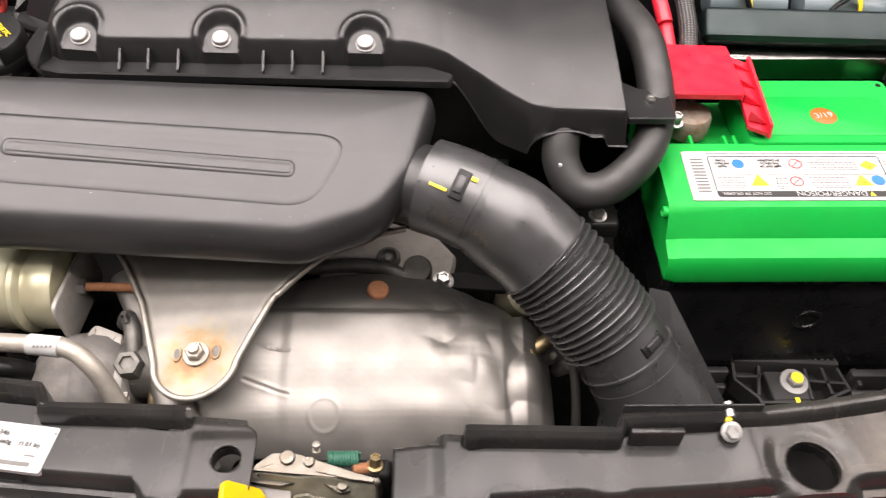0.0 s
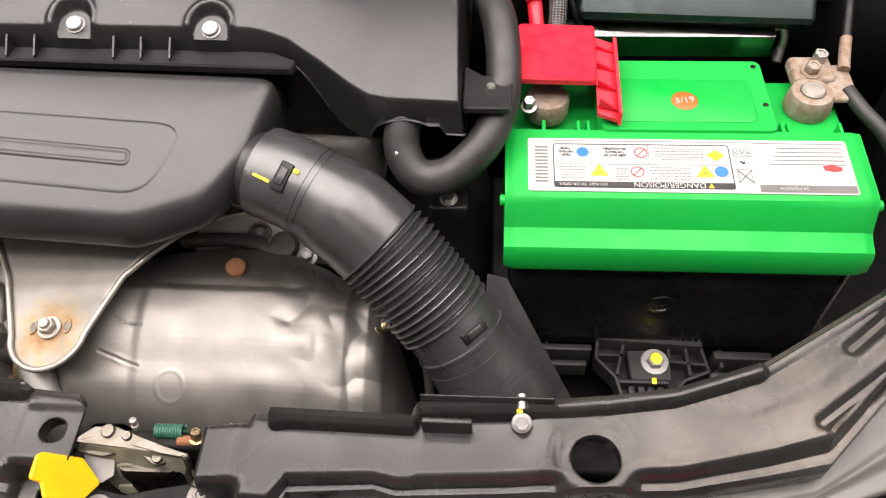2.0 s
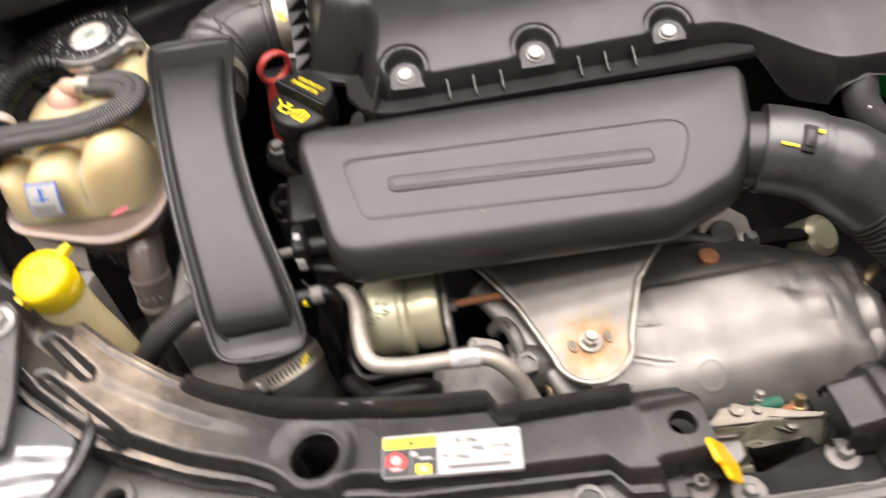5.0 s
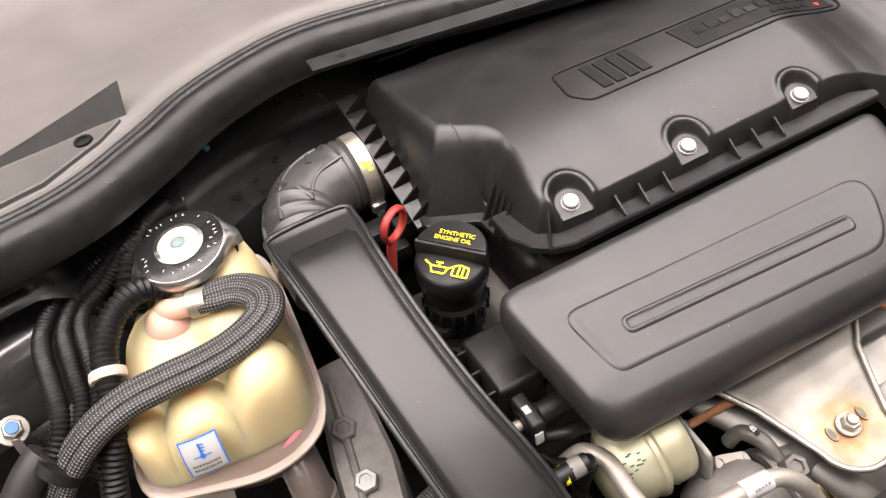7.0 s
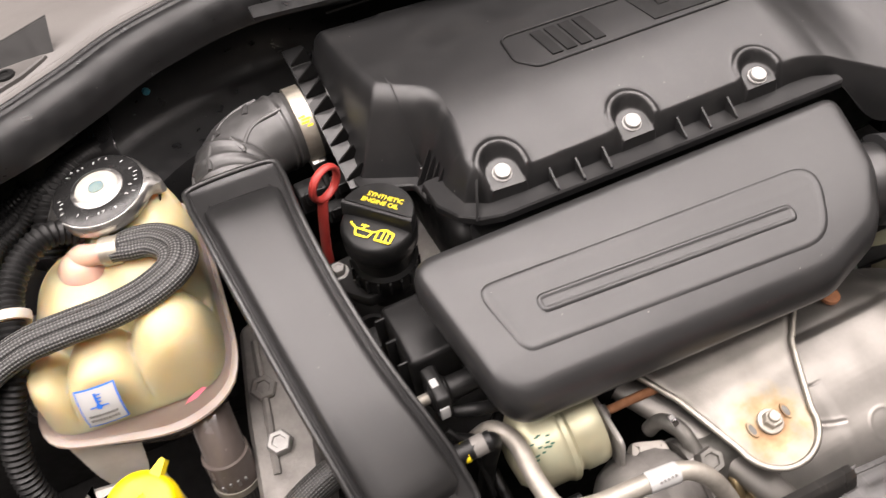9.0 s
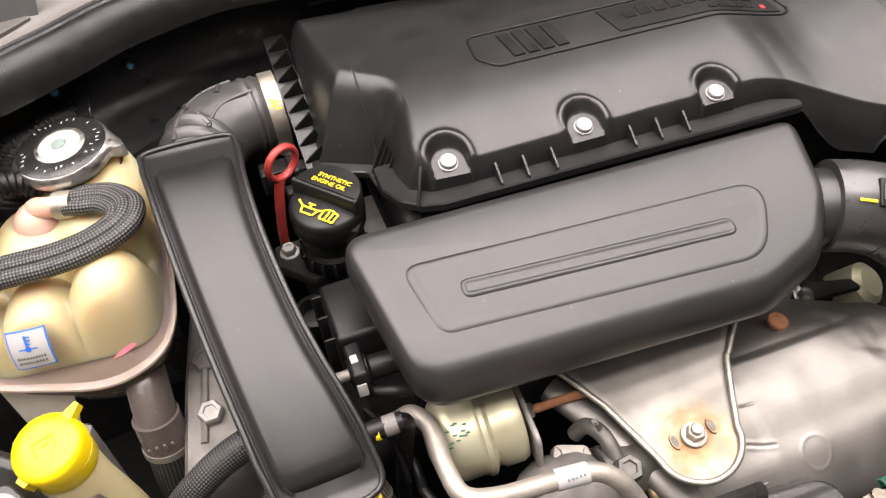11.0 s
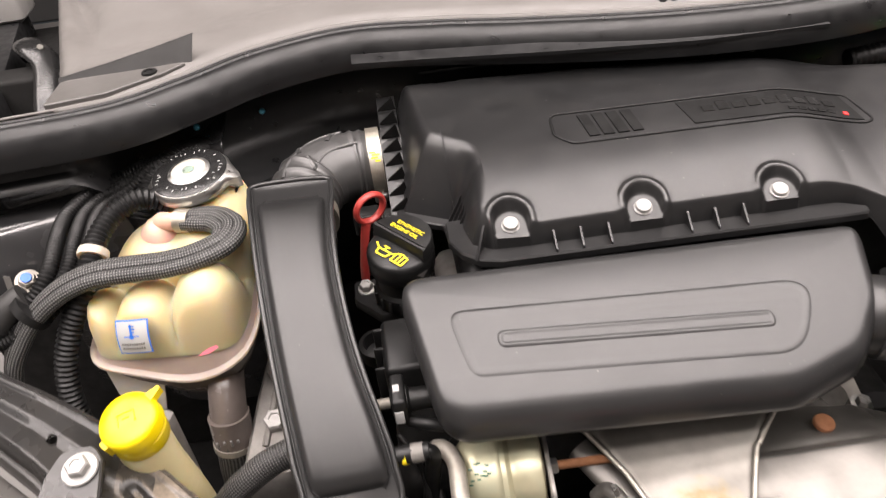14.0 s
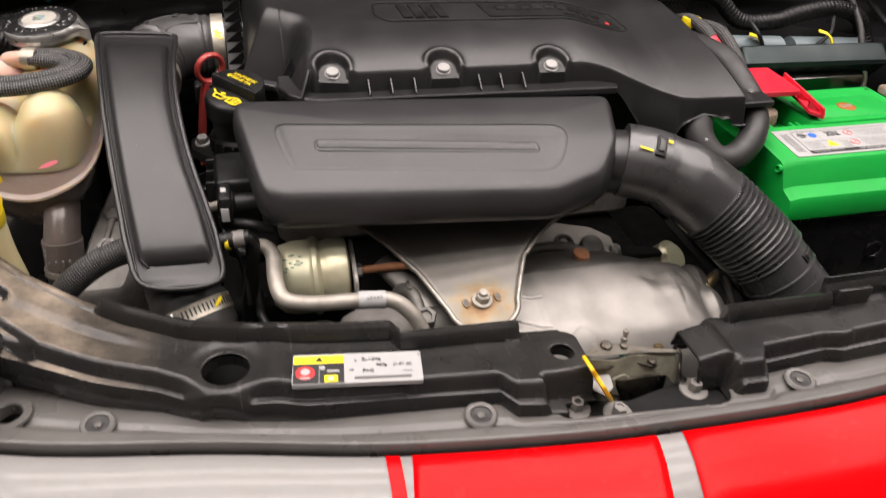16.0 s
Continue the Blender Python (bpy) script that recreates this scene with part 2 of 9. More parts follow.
M_RED = material("red_terminal_plastic", (0.56, 0.012, 0.03), 0.38, vary=0.12, scale=30, bump=0.15)
M_ALU = material("heat_shield_aluminium", (0.235, 0.224, 0.208), 0.54, metal=0.9, vary=0.2, scale=12, bump=0.12, fine=300, wide=0.05, bscale=26, rough_vary=0.09)
M_TONGUE = tint_material("upper_shield_steel", (0.245, 0.232, 0.212), 0.6, metal=0.85, vary=0.14, scale=16, bump=0.15, fine=420, rough_vary=0.12)
M_TONGUE_EDGE = material("rolled_shield_edge", (0.36, 0.34, 0.30), 0.5, metal=0.9, vary=0.25, scale=60, bump=0.15)
M_CAST = material("cast_aluminium", (0.33, 0.315, 0.295), 0.62, metal=0.6, vary=0.2, scale=40, bump=0.5, fine=380)
M_PALE = material("pale_sand_casting", (0.40, 0.375, 0.34), 0.7, metal=0.15, vary=0.2, scale=45, bump=0.45, fine=420)
M_MOUNT = material("grey_sand_casting", (0.19, 0.18, 0.168), 0.65, metal=0.5, vary=0.25, scale=40, bump=0.5, fine=380)
M_STEEL = material("zinc_steel", (0.42, 0.412, 0.395), 0.38, metal=1.0, vary=0.15, scale=60, bump=0.1)
M_DULL = material("dull_dark_steel", (0.12, 0.115, 0.105), 0.55, metal=0.6, vary=0.3, scale=60, bump=0.25)
M_ZINC = material("greenish_zinc", (0.25, 0.245, 0.19), 0.5, metal=0.35, vary=0.35, scale=70, bump=0.2, fine=600, color2=(0.12, 0.11, 0.085), spots=0.55)
M_POLISH = material("polished_dark_steel", (0.16, 0.158, 0.15), 0.2, metal=1.0, vary=0.25, scale=40, bump=0.05, rough_vary=0.06)
M_LATCH = material("worn_zinc_plate", (0.135, 0.127, 0.11), 0.36, metal=1.0, vary=0.35, scale=70, bump=0.15, fine=600, color2=(0.10, 0.085, 0.065), spots=0.55, rough_vary=0.12)
M_BAND = material("dull_clamp_steel", (0.40, 0.37, 0.31), 0.45, metal=0.85, vary=0.25, scale=70, bump=0.15)
M_BOLT = material("white_zinc_bolt", (0.31, 0.303, 0.292), 0.5, metal=0.45, vary=0.15, scale=80, bump=0.15)
M_RUST = material("rusty_steel", (0.17, 0.062, 0.026), 0.8, metal=0.2, vary=0.4, scale=90, bump=0.5, fine=500, color2=(0.28, 0.13, 0.06))
M_GOLD = material("yellow_zinc_plate", (0.50, 0.45, 0.30), 0.4, metal=0.5, vary=0.25, scale=34, bump=0.08, color2=(0.42, 0.43, 0.31), rough_vary=0.12)
M_PIPE = material("dull_steel_pipe", (0.31, 0.288, 0.252), 0.55, metal=0.6, vary=0.25, scale=50, bump=0.25)
M_BRASS = material("brass", (0.32, 0.25, 0.14), 0.4, metal=0.9, vary=0.25, scale=60)
M_CREAM = material("aged_translucent_plastic", (0.50, 0.415, 0.225), 0.36, vary=0.1, scale=13, bump=0.1, sub=1.0, color2=(0.46, 0.41, 0.265), rough_vary=0.06, wide=0.1, bscale=60)
M_MILK = material("milky_web", (0.4, 0.36, 0.31), 0.5, vary=0.15, scale=30, sub=0.3)
M_WING = material("black_wing_paint", (0.028, 0.028, 0.029), 0.22, vary=0.2, scale=8, bump=0.03, coat=0.6, dust=0.6)
M_WORN_HIGHLIGHT = material("worn_highlit_edge", (0.12, 0.115, 0.11), 0.4, vary=0.6, scale=40, bump=0.1, color2=(0.02, 0.02, 0.02))
M_CYAN = material("light_blue_paint", (0.08, 0.4, 0.55), 0.45)
M_BADGE = material("black_badge", (0.005, 0.005, 0.005), 0.5, spec=0.25, bump=0.03)
M_CORK = material("cream_paper", (0.33, 0.312, 0.275), 0.5, vary=0.2, scale=50)
M_FLANGE = material("pinkish_tank_rim", (0.43, 0.345, 0.295), 0.42, vary=0.1, scale=25, bump=0.15, sub=0.5, color2=(0.36, 0.27, 0.24), spots=0.62)
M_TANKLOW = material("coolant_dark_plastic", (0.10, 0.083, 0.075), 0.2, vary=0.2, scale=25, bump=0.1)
M_PINKPAINT = material("pink_paint", (0.8, 0.2, 0.26), 0.5)
M_PINK = material("pink_stained_plastic", (0.56, 0.27, 0.25), 0.4, vary=0.15, scale=30, bump=0.1, sub=0.5, color2=(0.52, 0.38, 0.27))
M_YELLOW = material("yellow_plastic", (0.7, 0.53, 0.0), 0.4, vary=0.06, scale=30, bump=0.1)
M_LEVER = material("amber_yellow_plastic", (0.72, 0.44, 0.004), 0.4, vary=0.12, scale=40, bump=0.15)
M_NECK = material("milky_yellow_neck", (0.60, 0.52, 0.29), 0.4, vary=0.1, scale=20, sub=0.3)
M_WHITE = material("white_paper_label", (0.36, 0.36, 0.355), 0.6, vary=0.04, scale=60, bump=0.03, spec=0.3)
M_INK = material("black_ink", (0.02, 0.02, 0.02), 0.45, bump=0.0)
M_GREYINK = material("grey_ink", (0.11, 0.105, 0.10), 0.45, bump=0.0)
M_BLUE = material("blue_ink", (0.02, 0.13, 0.55), 0.4, bump=0.0)
M_YINK = material("yellow_ink", (0.85, 0.68, 0.02), 0.4, vary=0.1, scale=80, bump=0.0)
M_REDINK = material("red_ink", (0.6, 0.03, 0.03), 0.4, bump=0.0)
M_BROWN = material("brown_sticker", (0.3, 0.1, 0.015), 0.4, bump=0.0)
M_DIP = material("red_dipstick", (0.31, 0.032, 0.026), 0.42, vary=0.15, scale=50)
M_COWL = material("grey_cowl_plastic", (0.115, 0.108, 0.102), 0.5, vary=0.12, scale=7, bump=0.1, fine=900, dust=0.4)
M_COWLDARK = material("dark_cowl_plastic", (0.075, 0.071, 0.067), 0.5, vary=0.15, scale=12, bump=0.1, dust=0.5)
M_SEAL = material("black_seal_rubber", (0.0085, 0.0086, 0.009), 0.38, vary=0.2, scale=30, bump=0.06, dust=0.3, spec=0.36)
M_GLOSS = material("glossy_black", (0.012, 0.012, 0.012), 0.24, vary=0.2, scale=40, bump=0.05, rough_vary=0.06)
M_SPRING = material("green_spring_paint", (0.022, 0.095, 0.062), 0.5, bump=0.1)
M_CONN = material("blue_grey_connector", (0.12, 0.15, 0.16), 0.4, vary=0.1, scale=20, bump=0.05)
M_ECU = material("dark_metal_case", (0.012, 0.021, 0.021), 0.4, metal=0.5, vary=0.15, scale=20)
M_LENS = material("headlamp_lens", (0.2, 0.205, 0.21), 0.12, metal=0.4, vary=0.1, scale=30, bump=0.0)
M_CORRODE = material("corroded_lead", (0.32, 0.29, 0.25), 0.7, metal=0.35, vary=0.3, scale=120, bump=0.6, fine=500, color2=(0.19, 0.105, 0.05), spots=0.5)
M_CONCRETE = material("workshop_floor", (0.3, 0.29, 0.28), 0.55, vary=0.2, scale=2, bump=0.2, fine=60)
M_WALL = material("workshop_wall", (0.5, 0.485, 0.465), 0.8, vary=0.05, scale=1.5, bump=0.1, fine=80)
M_DUSTY = material("dusty_black_steel", (0.03, 0.029, 0.028), 0.32, vary=0.3, scale=25, bump=0.08, fine=300, dust=0.6, scratch=0.12)
M_WALLDARK = material("unseen_dark_wall", (0.05, 0.05, 0.05), 0.85, vary=0.05, scale=1.5, bump=0.1, fine=80)
M_GLASS = material("dark_windscreen", (0.01, 0.012, 0.012), 0.06, bump=0.0, rough_vary=0.02)
M_BRAID = braid_material("woven_sleeve", (0.0055, 0.0055, 0.0055), (0.15, 0.148, 0.143), 8, 0.0046)
M_BRAID_FINE = braid_material("fine_woven_sleeve", (0.006, 0.006, 0.006), (0.11, 0.108, 0.105), 16, 0.0042)

# ---- shaping helpers ----
OFF = {}


def thing(name, at, label, category, group="", kind=""):
    ob = new(name)
    ob.empty_display_size = 0.02
    ob.location = at
    OFF[ob.name] = Vector(at)
    return tagged(ob, label, category, group, kind)


def part(name, bm, mat, parent=None, label="", angle=38, cat="", kind="", group=""):
    """Links a bmesh, given in world places, as one mesh object under a thing or a part."""
    off = OFF[parent.name] if parent else Vector((0, 0, 0))
    if parent is None:
        c = Vector((0, 0, 0))
        for v in bm.verts:
            c += v.co
        off = c / max(1, len(bm.verts))
    for v in bm.verts:
        v.co -= off
    bmesh.ops.recalc_face_normals(bm, faces=bm.faces)
    me = bpy.data.meshes.new(name)
    bm.to_mesh(me)
    bm.free()
    me.polygons.foreach_set("use_smooth", [True] * len(me.polygons))
    me.set_sharp_from_angle(angle=radians(angle))
    me.materials.append(mat)
    ob = new(name, me)
    if parent:
        ob.parent = parent
    else:
        ob.location = off
    OFF[ob.name] = off
    return tagged(ob, label, cat, group, kind)


def loft(bm, rings, closed=True, cap0=True, cap1=True):
    vs = [[bm.verts.new(p) for p in r] for r in rings]
    k = len(rings[0])
    for a, b in zip(vs, vs[1:]):
        for i in range(k if closed else k - 1):
            j = (i + 1) % k
            bm.faces.new((a[i], a[j], b[j], b[i]))
    if cap0:
        bm.faces.new(vs[0][::-1])
    if cap1:
        bm.faces.new(vs[-1])
    return vs


def rpoly(pts, r, n=5):
    """A closed polygon with rounded corners; r is one radius or one a corner."""
    out, k = [], len(pts)
    for i in range(k):
        p, a, b = Vector(pts[i]), Vector(pts[i - 1]), Vector(pts[(i + 1) % k])
        rr = r[i] if isinstance(r, (list, tuple)) else r
        da, db = (a - p), (b - p)
        la, lb = da.length, db.length
        da, db = da / la, db / lb
        t = min(rr / max(0.2, math.tan(max(0.05, da.angle(db) / 2))), la * 0.48, lb * 0.48)
        p0, p1 = p + da * t, p + db * t
        for j in range(n + 1):
            s = j / n
            out.append(p0 * (1 - s) ** 2 + p * 2 * s * (1 - s) + p1 * s * s)
    return out


def inset(poly, d):
    k, out = len(poly), []
    area = sum(poly[i - 1].x * poly[i].y - poly[i].x * poly[i - 1].y for i in range(k))
    sg = 1 if area > 0 else -1
    for i in range(k):
        e = (poly[(i + 1) % k] - poly[i - 1])
        nrm = Vector((-e.y, e.x)) * sg
        out.append(poly[i] + nrm.normalized() * d)
    return out


def slab(bm, poly, layers, zf=None):
    """A moulded block: the outline, drawn in by each layer's inset at its height."""
    poly = [Vector(p) for p in poly]
    rings = []
    for d, z in layers:
        rings.append([(p.x, p.y, z + (zf(p.x, p.y) if zf else 0)) for p in inset(poly, d)])
    loft(bm, rings)


def rect(x0, x1, y0, y1):
    return [(x0, y0), (x1, y0), (x1, y1), (x0, y1)]


def block(bm, x0, x1, y0, y1, z0, z1, bev=0.002, r=None, m=None):
    start = len(bm.verts)
    slab(bm, rpoly(rect(x0, x1, y0, y1), r or bev * 1.5, 3), [(bev, z0), (0, z0 + bev), (0, z1 - bev), (bev * 0.4, z1 - bev * 0.3), (bev, z1)])
    if m:
        bm.verts.ensure_lookup_table()
        for v in bm.verts[start:]:
            v.co = m @ v.co
    return bm


def smooth_path(pts, sub=8, closed=False):
    p = [Vector(q) for q in pts]
    out, k = [], len(p)
    for i in range(k if closed else k - 1):
        a, b, c, d = (p[(i + j) % k] for j in (-1, 0, 1, 2)) if closed else (p[max(0, i - 1)], p[i], p[i + 1], p[min(k - 1, i + 2)])
        for j in range(sub):
            t = j / sub
            out.append(0.5 * ((2 * b) + (c - a) * t + (2 * a - 5 * b + 4 * c - d) * t * t + (3 * b - a - 3 * c + d) * t ** 3))
    if not closed:
        out.append(p[-1])
    return out


def resample(pts, step):
    out, rest = [pts[0]], 0.0
    for a, b in zip(pts, pts[1:]):
        d = (b - a).length
        s = step - rest
        while s <= d and d > 0:
            out.append(a.lerp(b, s / d))
            s += step
        rest = d - (s - step)
    if (out[-1] - pts[-1]).length > step * 0.3:
        out.append(pts[-1])
    return out


def tube(bm, pts, r, n=14, sub=8, rf=None, cap=True, step=None, smooth=True, flat=1.0):
    """A hose along a curve; rf(s, t) gives the radius at s metres of t along it. Carries its own coordinates."""
    path = smooth_path(pts, sub) if smooth else [Vector(p) for p in pts]
    if step:
        path = resample(path, step)
    total = sum((b - a).length for a, b in zip(path, path[1:]))
    uvl = bm.loops.layers.uv.verify()
    nrm, s, rings, ss = None, 0.0, [], []
    for i, p in enumerate(path):
        d = (path[min(i + 1, len(path) - 1)] - path[max(i - 1, 0)]).normalized()
        if nrm is None:
            nrm = d.orthogonal().normalized() if abs(d.z) > 0.95 else d.cross(Vector((0, 0, 1))).normalized()
        nrm = (nrm - d * nrm.dot(d)).normalized()
        bi = d.cross(nrm)
        if i:
            s += (p - path[i - 1]).length
        rr = rf(s, total) if rf else r
        rings.append([p + (nrm * math.cos(a) + bi * math.sin(a) * flat) * rr for a in [2 * math.pi * k / n for k in range(n)]])
        ss.append(s)
    vs = [[bm.verts.new(q) for q in ring] for ring in rings]
    for i in range(len(vs) - 1):
        for k in range(n):
            f = bm.faces.new((vs[i][k], vs[i][(k + 1) % n], vs[i + 1][(k + 1) % n], vs[i + 1][k]))
            for lp, uv in zip(f.loops, ((k / n, ss[i]), ((k + 1) / n, ss[i]), ((k + 1) / n, ss[i + 1]), (k / n, ss[i + 1]))):
                lp[uvl].uv = uv
    if cap:
        bm.faces.new(vs[0][::-1])
        bm.faces.new(vs[-1])
    return bm


def ring_tube(bm, pts, r, n=8, closed=True):
    """A closed thin bead through the points."""
    path = [Vector(p) for p in pts]
    k = len(path)
    rings = []
    for i in range(k):
        d = (path[(i + 1) % k] - path[i - 1]).normalized()
        nrm = d.cross(Vector((0, 0, 1)))
        nrm = nrm.normalized() if nrm.length > 1e-4 else d.orthogonal().normalized()
        bi = nrm.cross(d)
        rings.append([path[i] + (nrm * math.cos(a) + bi * math.sin(a)) * r for a in [2 * math.pi * j / n for j in range(n)]])
    vs = [[bm.verts.new(q) for q in ring] for ring in rings]
    for i in range(k):
        for j in range(n):
            bm.faces.new((vs[i][j], vs[i][(j + 1) % n], vs[(i + 1) % k][(j + 1) % n], vs[(i + 1) % k][j]))
    return bm


def axis(p, d, up=None):
    """A frame at p whose z points along d."""
    d = Vector(d).normalized()
    return Matrix.Translation(p) @ d.to_track_quat("Z", "Y").to_matrix().to_4x4()


def lathe(bm, prof, m, n=24, cap0=True, cap1=True):
    rings = [[m @ Vector((r * math.cos(2 * math.pi * k / n), r * math.sin(2 * math.pi * k / n), z)) for k in range(n)] for r, z in prof]
    loft(bm, rings, True, cap0, cap1)
    return bm


def hexhead(parent, p, d, r=0.006, h=0.005, washer=0.0, mat=None, name="bolt"):
    m = axis(p, d)
    bm = bmesh.new()
    z = 0.0
    if washer:
        lathe(bm, [(washer * 0.95, 0), (washer, 0.0006), (washer * 0.95, 0.0018), (r * 1.05, 0.0022)], m, 20)
        z = 0.0018
    rings = []
    for rr, zz in ((r, z), (r, z + h * 0.8), (r * 0.86, z + h), (r * 0.55, z + h), (r * 0.5, z + h * 0.86)):
        rings.append([m @ Vector((rr * math.cos(math.pi * k / 3), rr * math.sin(math.pi * k / 3), zz)) for k in range(6)])
    loft(bm, rings)
    return part(name, bm, mat or M_BOLT, parent, angle=30)


def patch(bm, m, x0, x1, y0, y1, z=0.0, r=0.0):
    """A flat printed area in the frame m."""
    pts = rpoly(rect(x0, x1, y0, y1), r, 4) if r else [Vector(p) for p in rect(x0, x1, y0, y1)]
    bm.faces.new([bm.verts.new(m @ Vector((p.x, p.y, z))) for p in pts])


def disc(bm, m, x, y, r, z=0.0, n=20):
    bm.faces.new([bm.verts.new(m @ Vector((x + r * math.cos(2 * math.pi * k / n), y + r * math.sin(2 * math.pi * k / n), z))) for k in range(n)])


def flat_poly(bm, m, pts, z=0.0):
    bm.faces.new([bm.verts.new(m @ Vector((x, y, z))) for x, y in pts])


def words(name, text, m, size, mat, parent, align="CENTER", depth=0.0002):
    cu = bpy.data.curves.new(name, "FONT")
    cu.body, cu.size, cu.align_x, cu.align_y, cu.extrude = text, size, align, "CENTER", depth
    tmp = bpy.data.objects.new(name, cu)
    me = bpy.data.meshes.new_from_object(tmp)
    bpy.data.objects.remove(tmp)
    bm = bmesh.new()
    bm.from_mesh(me)
    bpy.data.meshes.remove(me)
    bm.transform(m)
    return part(name, bm, mat, parent)


def interp(x, table):
    """Straight lines through a table of (x, value)."""
    if x <= table[0][0]:
        return table[0][1]
    for (a, va), (b, vb) in zip(table, table[1:]):
        if x <= b:
            return va + (vb - va) * (x - a) / (b - a)
    return table[-1][1]


def ease(a, b, x):
    t = min(1, max(0, (x - a) / (b - a)))
    return t * t * (3 - 2 * t)

# ---- the setting: workshop shell and the car's sheet metal ----
def shell():
    bm = bmesh.new()
    block(bm, -4.2, 4.2, -4.2, 4.2, 0.0, 0.1, 0.01)
    part("floor", bm, M_CONCRETE, None, "grey concrete workshop floor", cat="floor", kind="structure")
    # unseen walls; the north one is darkened to keep rearward reflections dark
    for name, b in (("wall_north", (-4.2, 4.2, 4.2, 4.4)), ("wall_south", (-4.2, 4.2, -4.4, -4.2)),
                    ("wall_west", (-4.4, -4.2, -4.2, 4.2)), ("wall_east", (4.2, 4.4, -4.2, 4.2))):
        bm = bmesh.new()
        block(bm, b[0], b[1], b[2], b[3], 0.1, 3.3, 0.01)
        part(name, bm, M_WALLDARK if name == "wall_north" else M_WALL, None, "plain unseen workshop wall", cat="wall", kind="structure")
    bm = bmesh.new()
    block(bm, -4.4, 4.4, -4.4, 4.4, 3.3, 3.4, 0.01)
    part("ceiling", bm, M_WALL, None, "plain light workshop ceiling", cat="ceiling", kind="structure")


shell()

CX = -0.07   # the car's middle
REAR = [(-0.95, 0.68), (-0.781, 0.558), (-0.70, 0.499), (-0.667, 0.478), (-0.636, 0.458), (-0.603, 0.437), (-0.577, 0.415), (-0.547, 0.386), (-0.503, 0.352), (-0.468, 0.33), (-0.419, 0.308), (-0.373, 0.296),
        (-0.309, 0.284), (-0.268, 0.279), (-0.262, 0.264), (-0.165, 0.261), (0.012, 0.246), (0.11, 0.243), (0.114, 0.253), (0.174, 0.256),
        (0.242, 0.263), (0.288, 0.27), (0.345, 0.287), (0.445, 0.346), (0.53, 0.41), (0.64, 0.53), (0.8, 0.72)]
FRONT = [(-0.95, 0.66), (-0.72, 0.458), (-0.66, 0.405), (-0.60, 0.342), (-0.56, 0.309), (-0.523, 0.292), (-0.489, 0.276), (-0.444, 0.26), (-0.413, 0.243), (-0.337, 0.226),
         (-0.244, 0.217), (-0.195, 0.212), (-0.185, 0.196), (-0.148, 0.19), (0.016, 0.181), (0.026, 0.2), (0.085, 0.204), (0.1, 0.2),
         (0.285, 0.21), (0.383, 0.228), (0.437, 0.282), (0.53, 0.36), (0.8, 0.6)]
RISE = [(0.0, 0.992), (0.36, 0.995), (0.43, 1.004), (0.48, 1.012), (0.507, 1.018), (0.533, 1.030), (0.55, 1.040), (0.566, 1.046), (0.6, 1.053), (0.9, 1.075)]


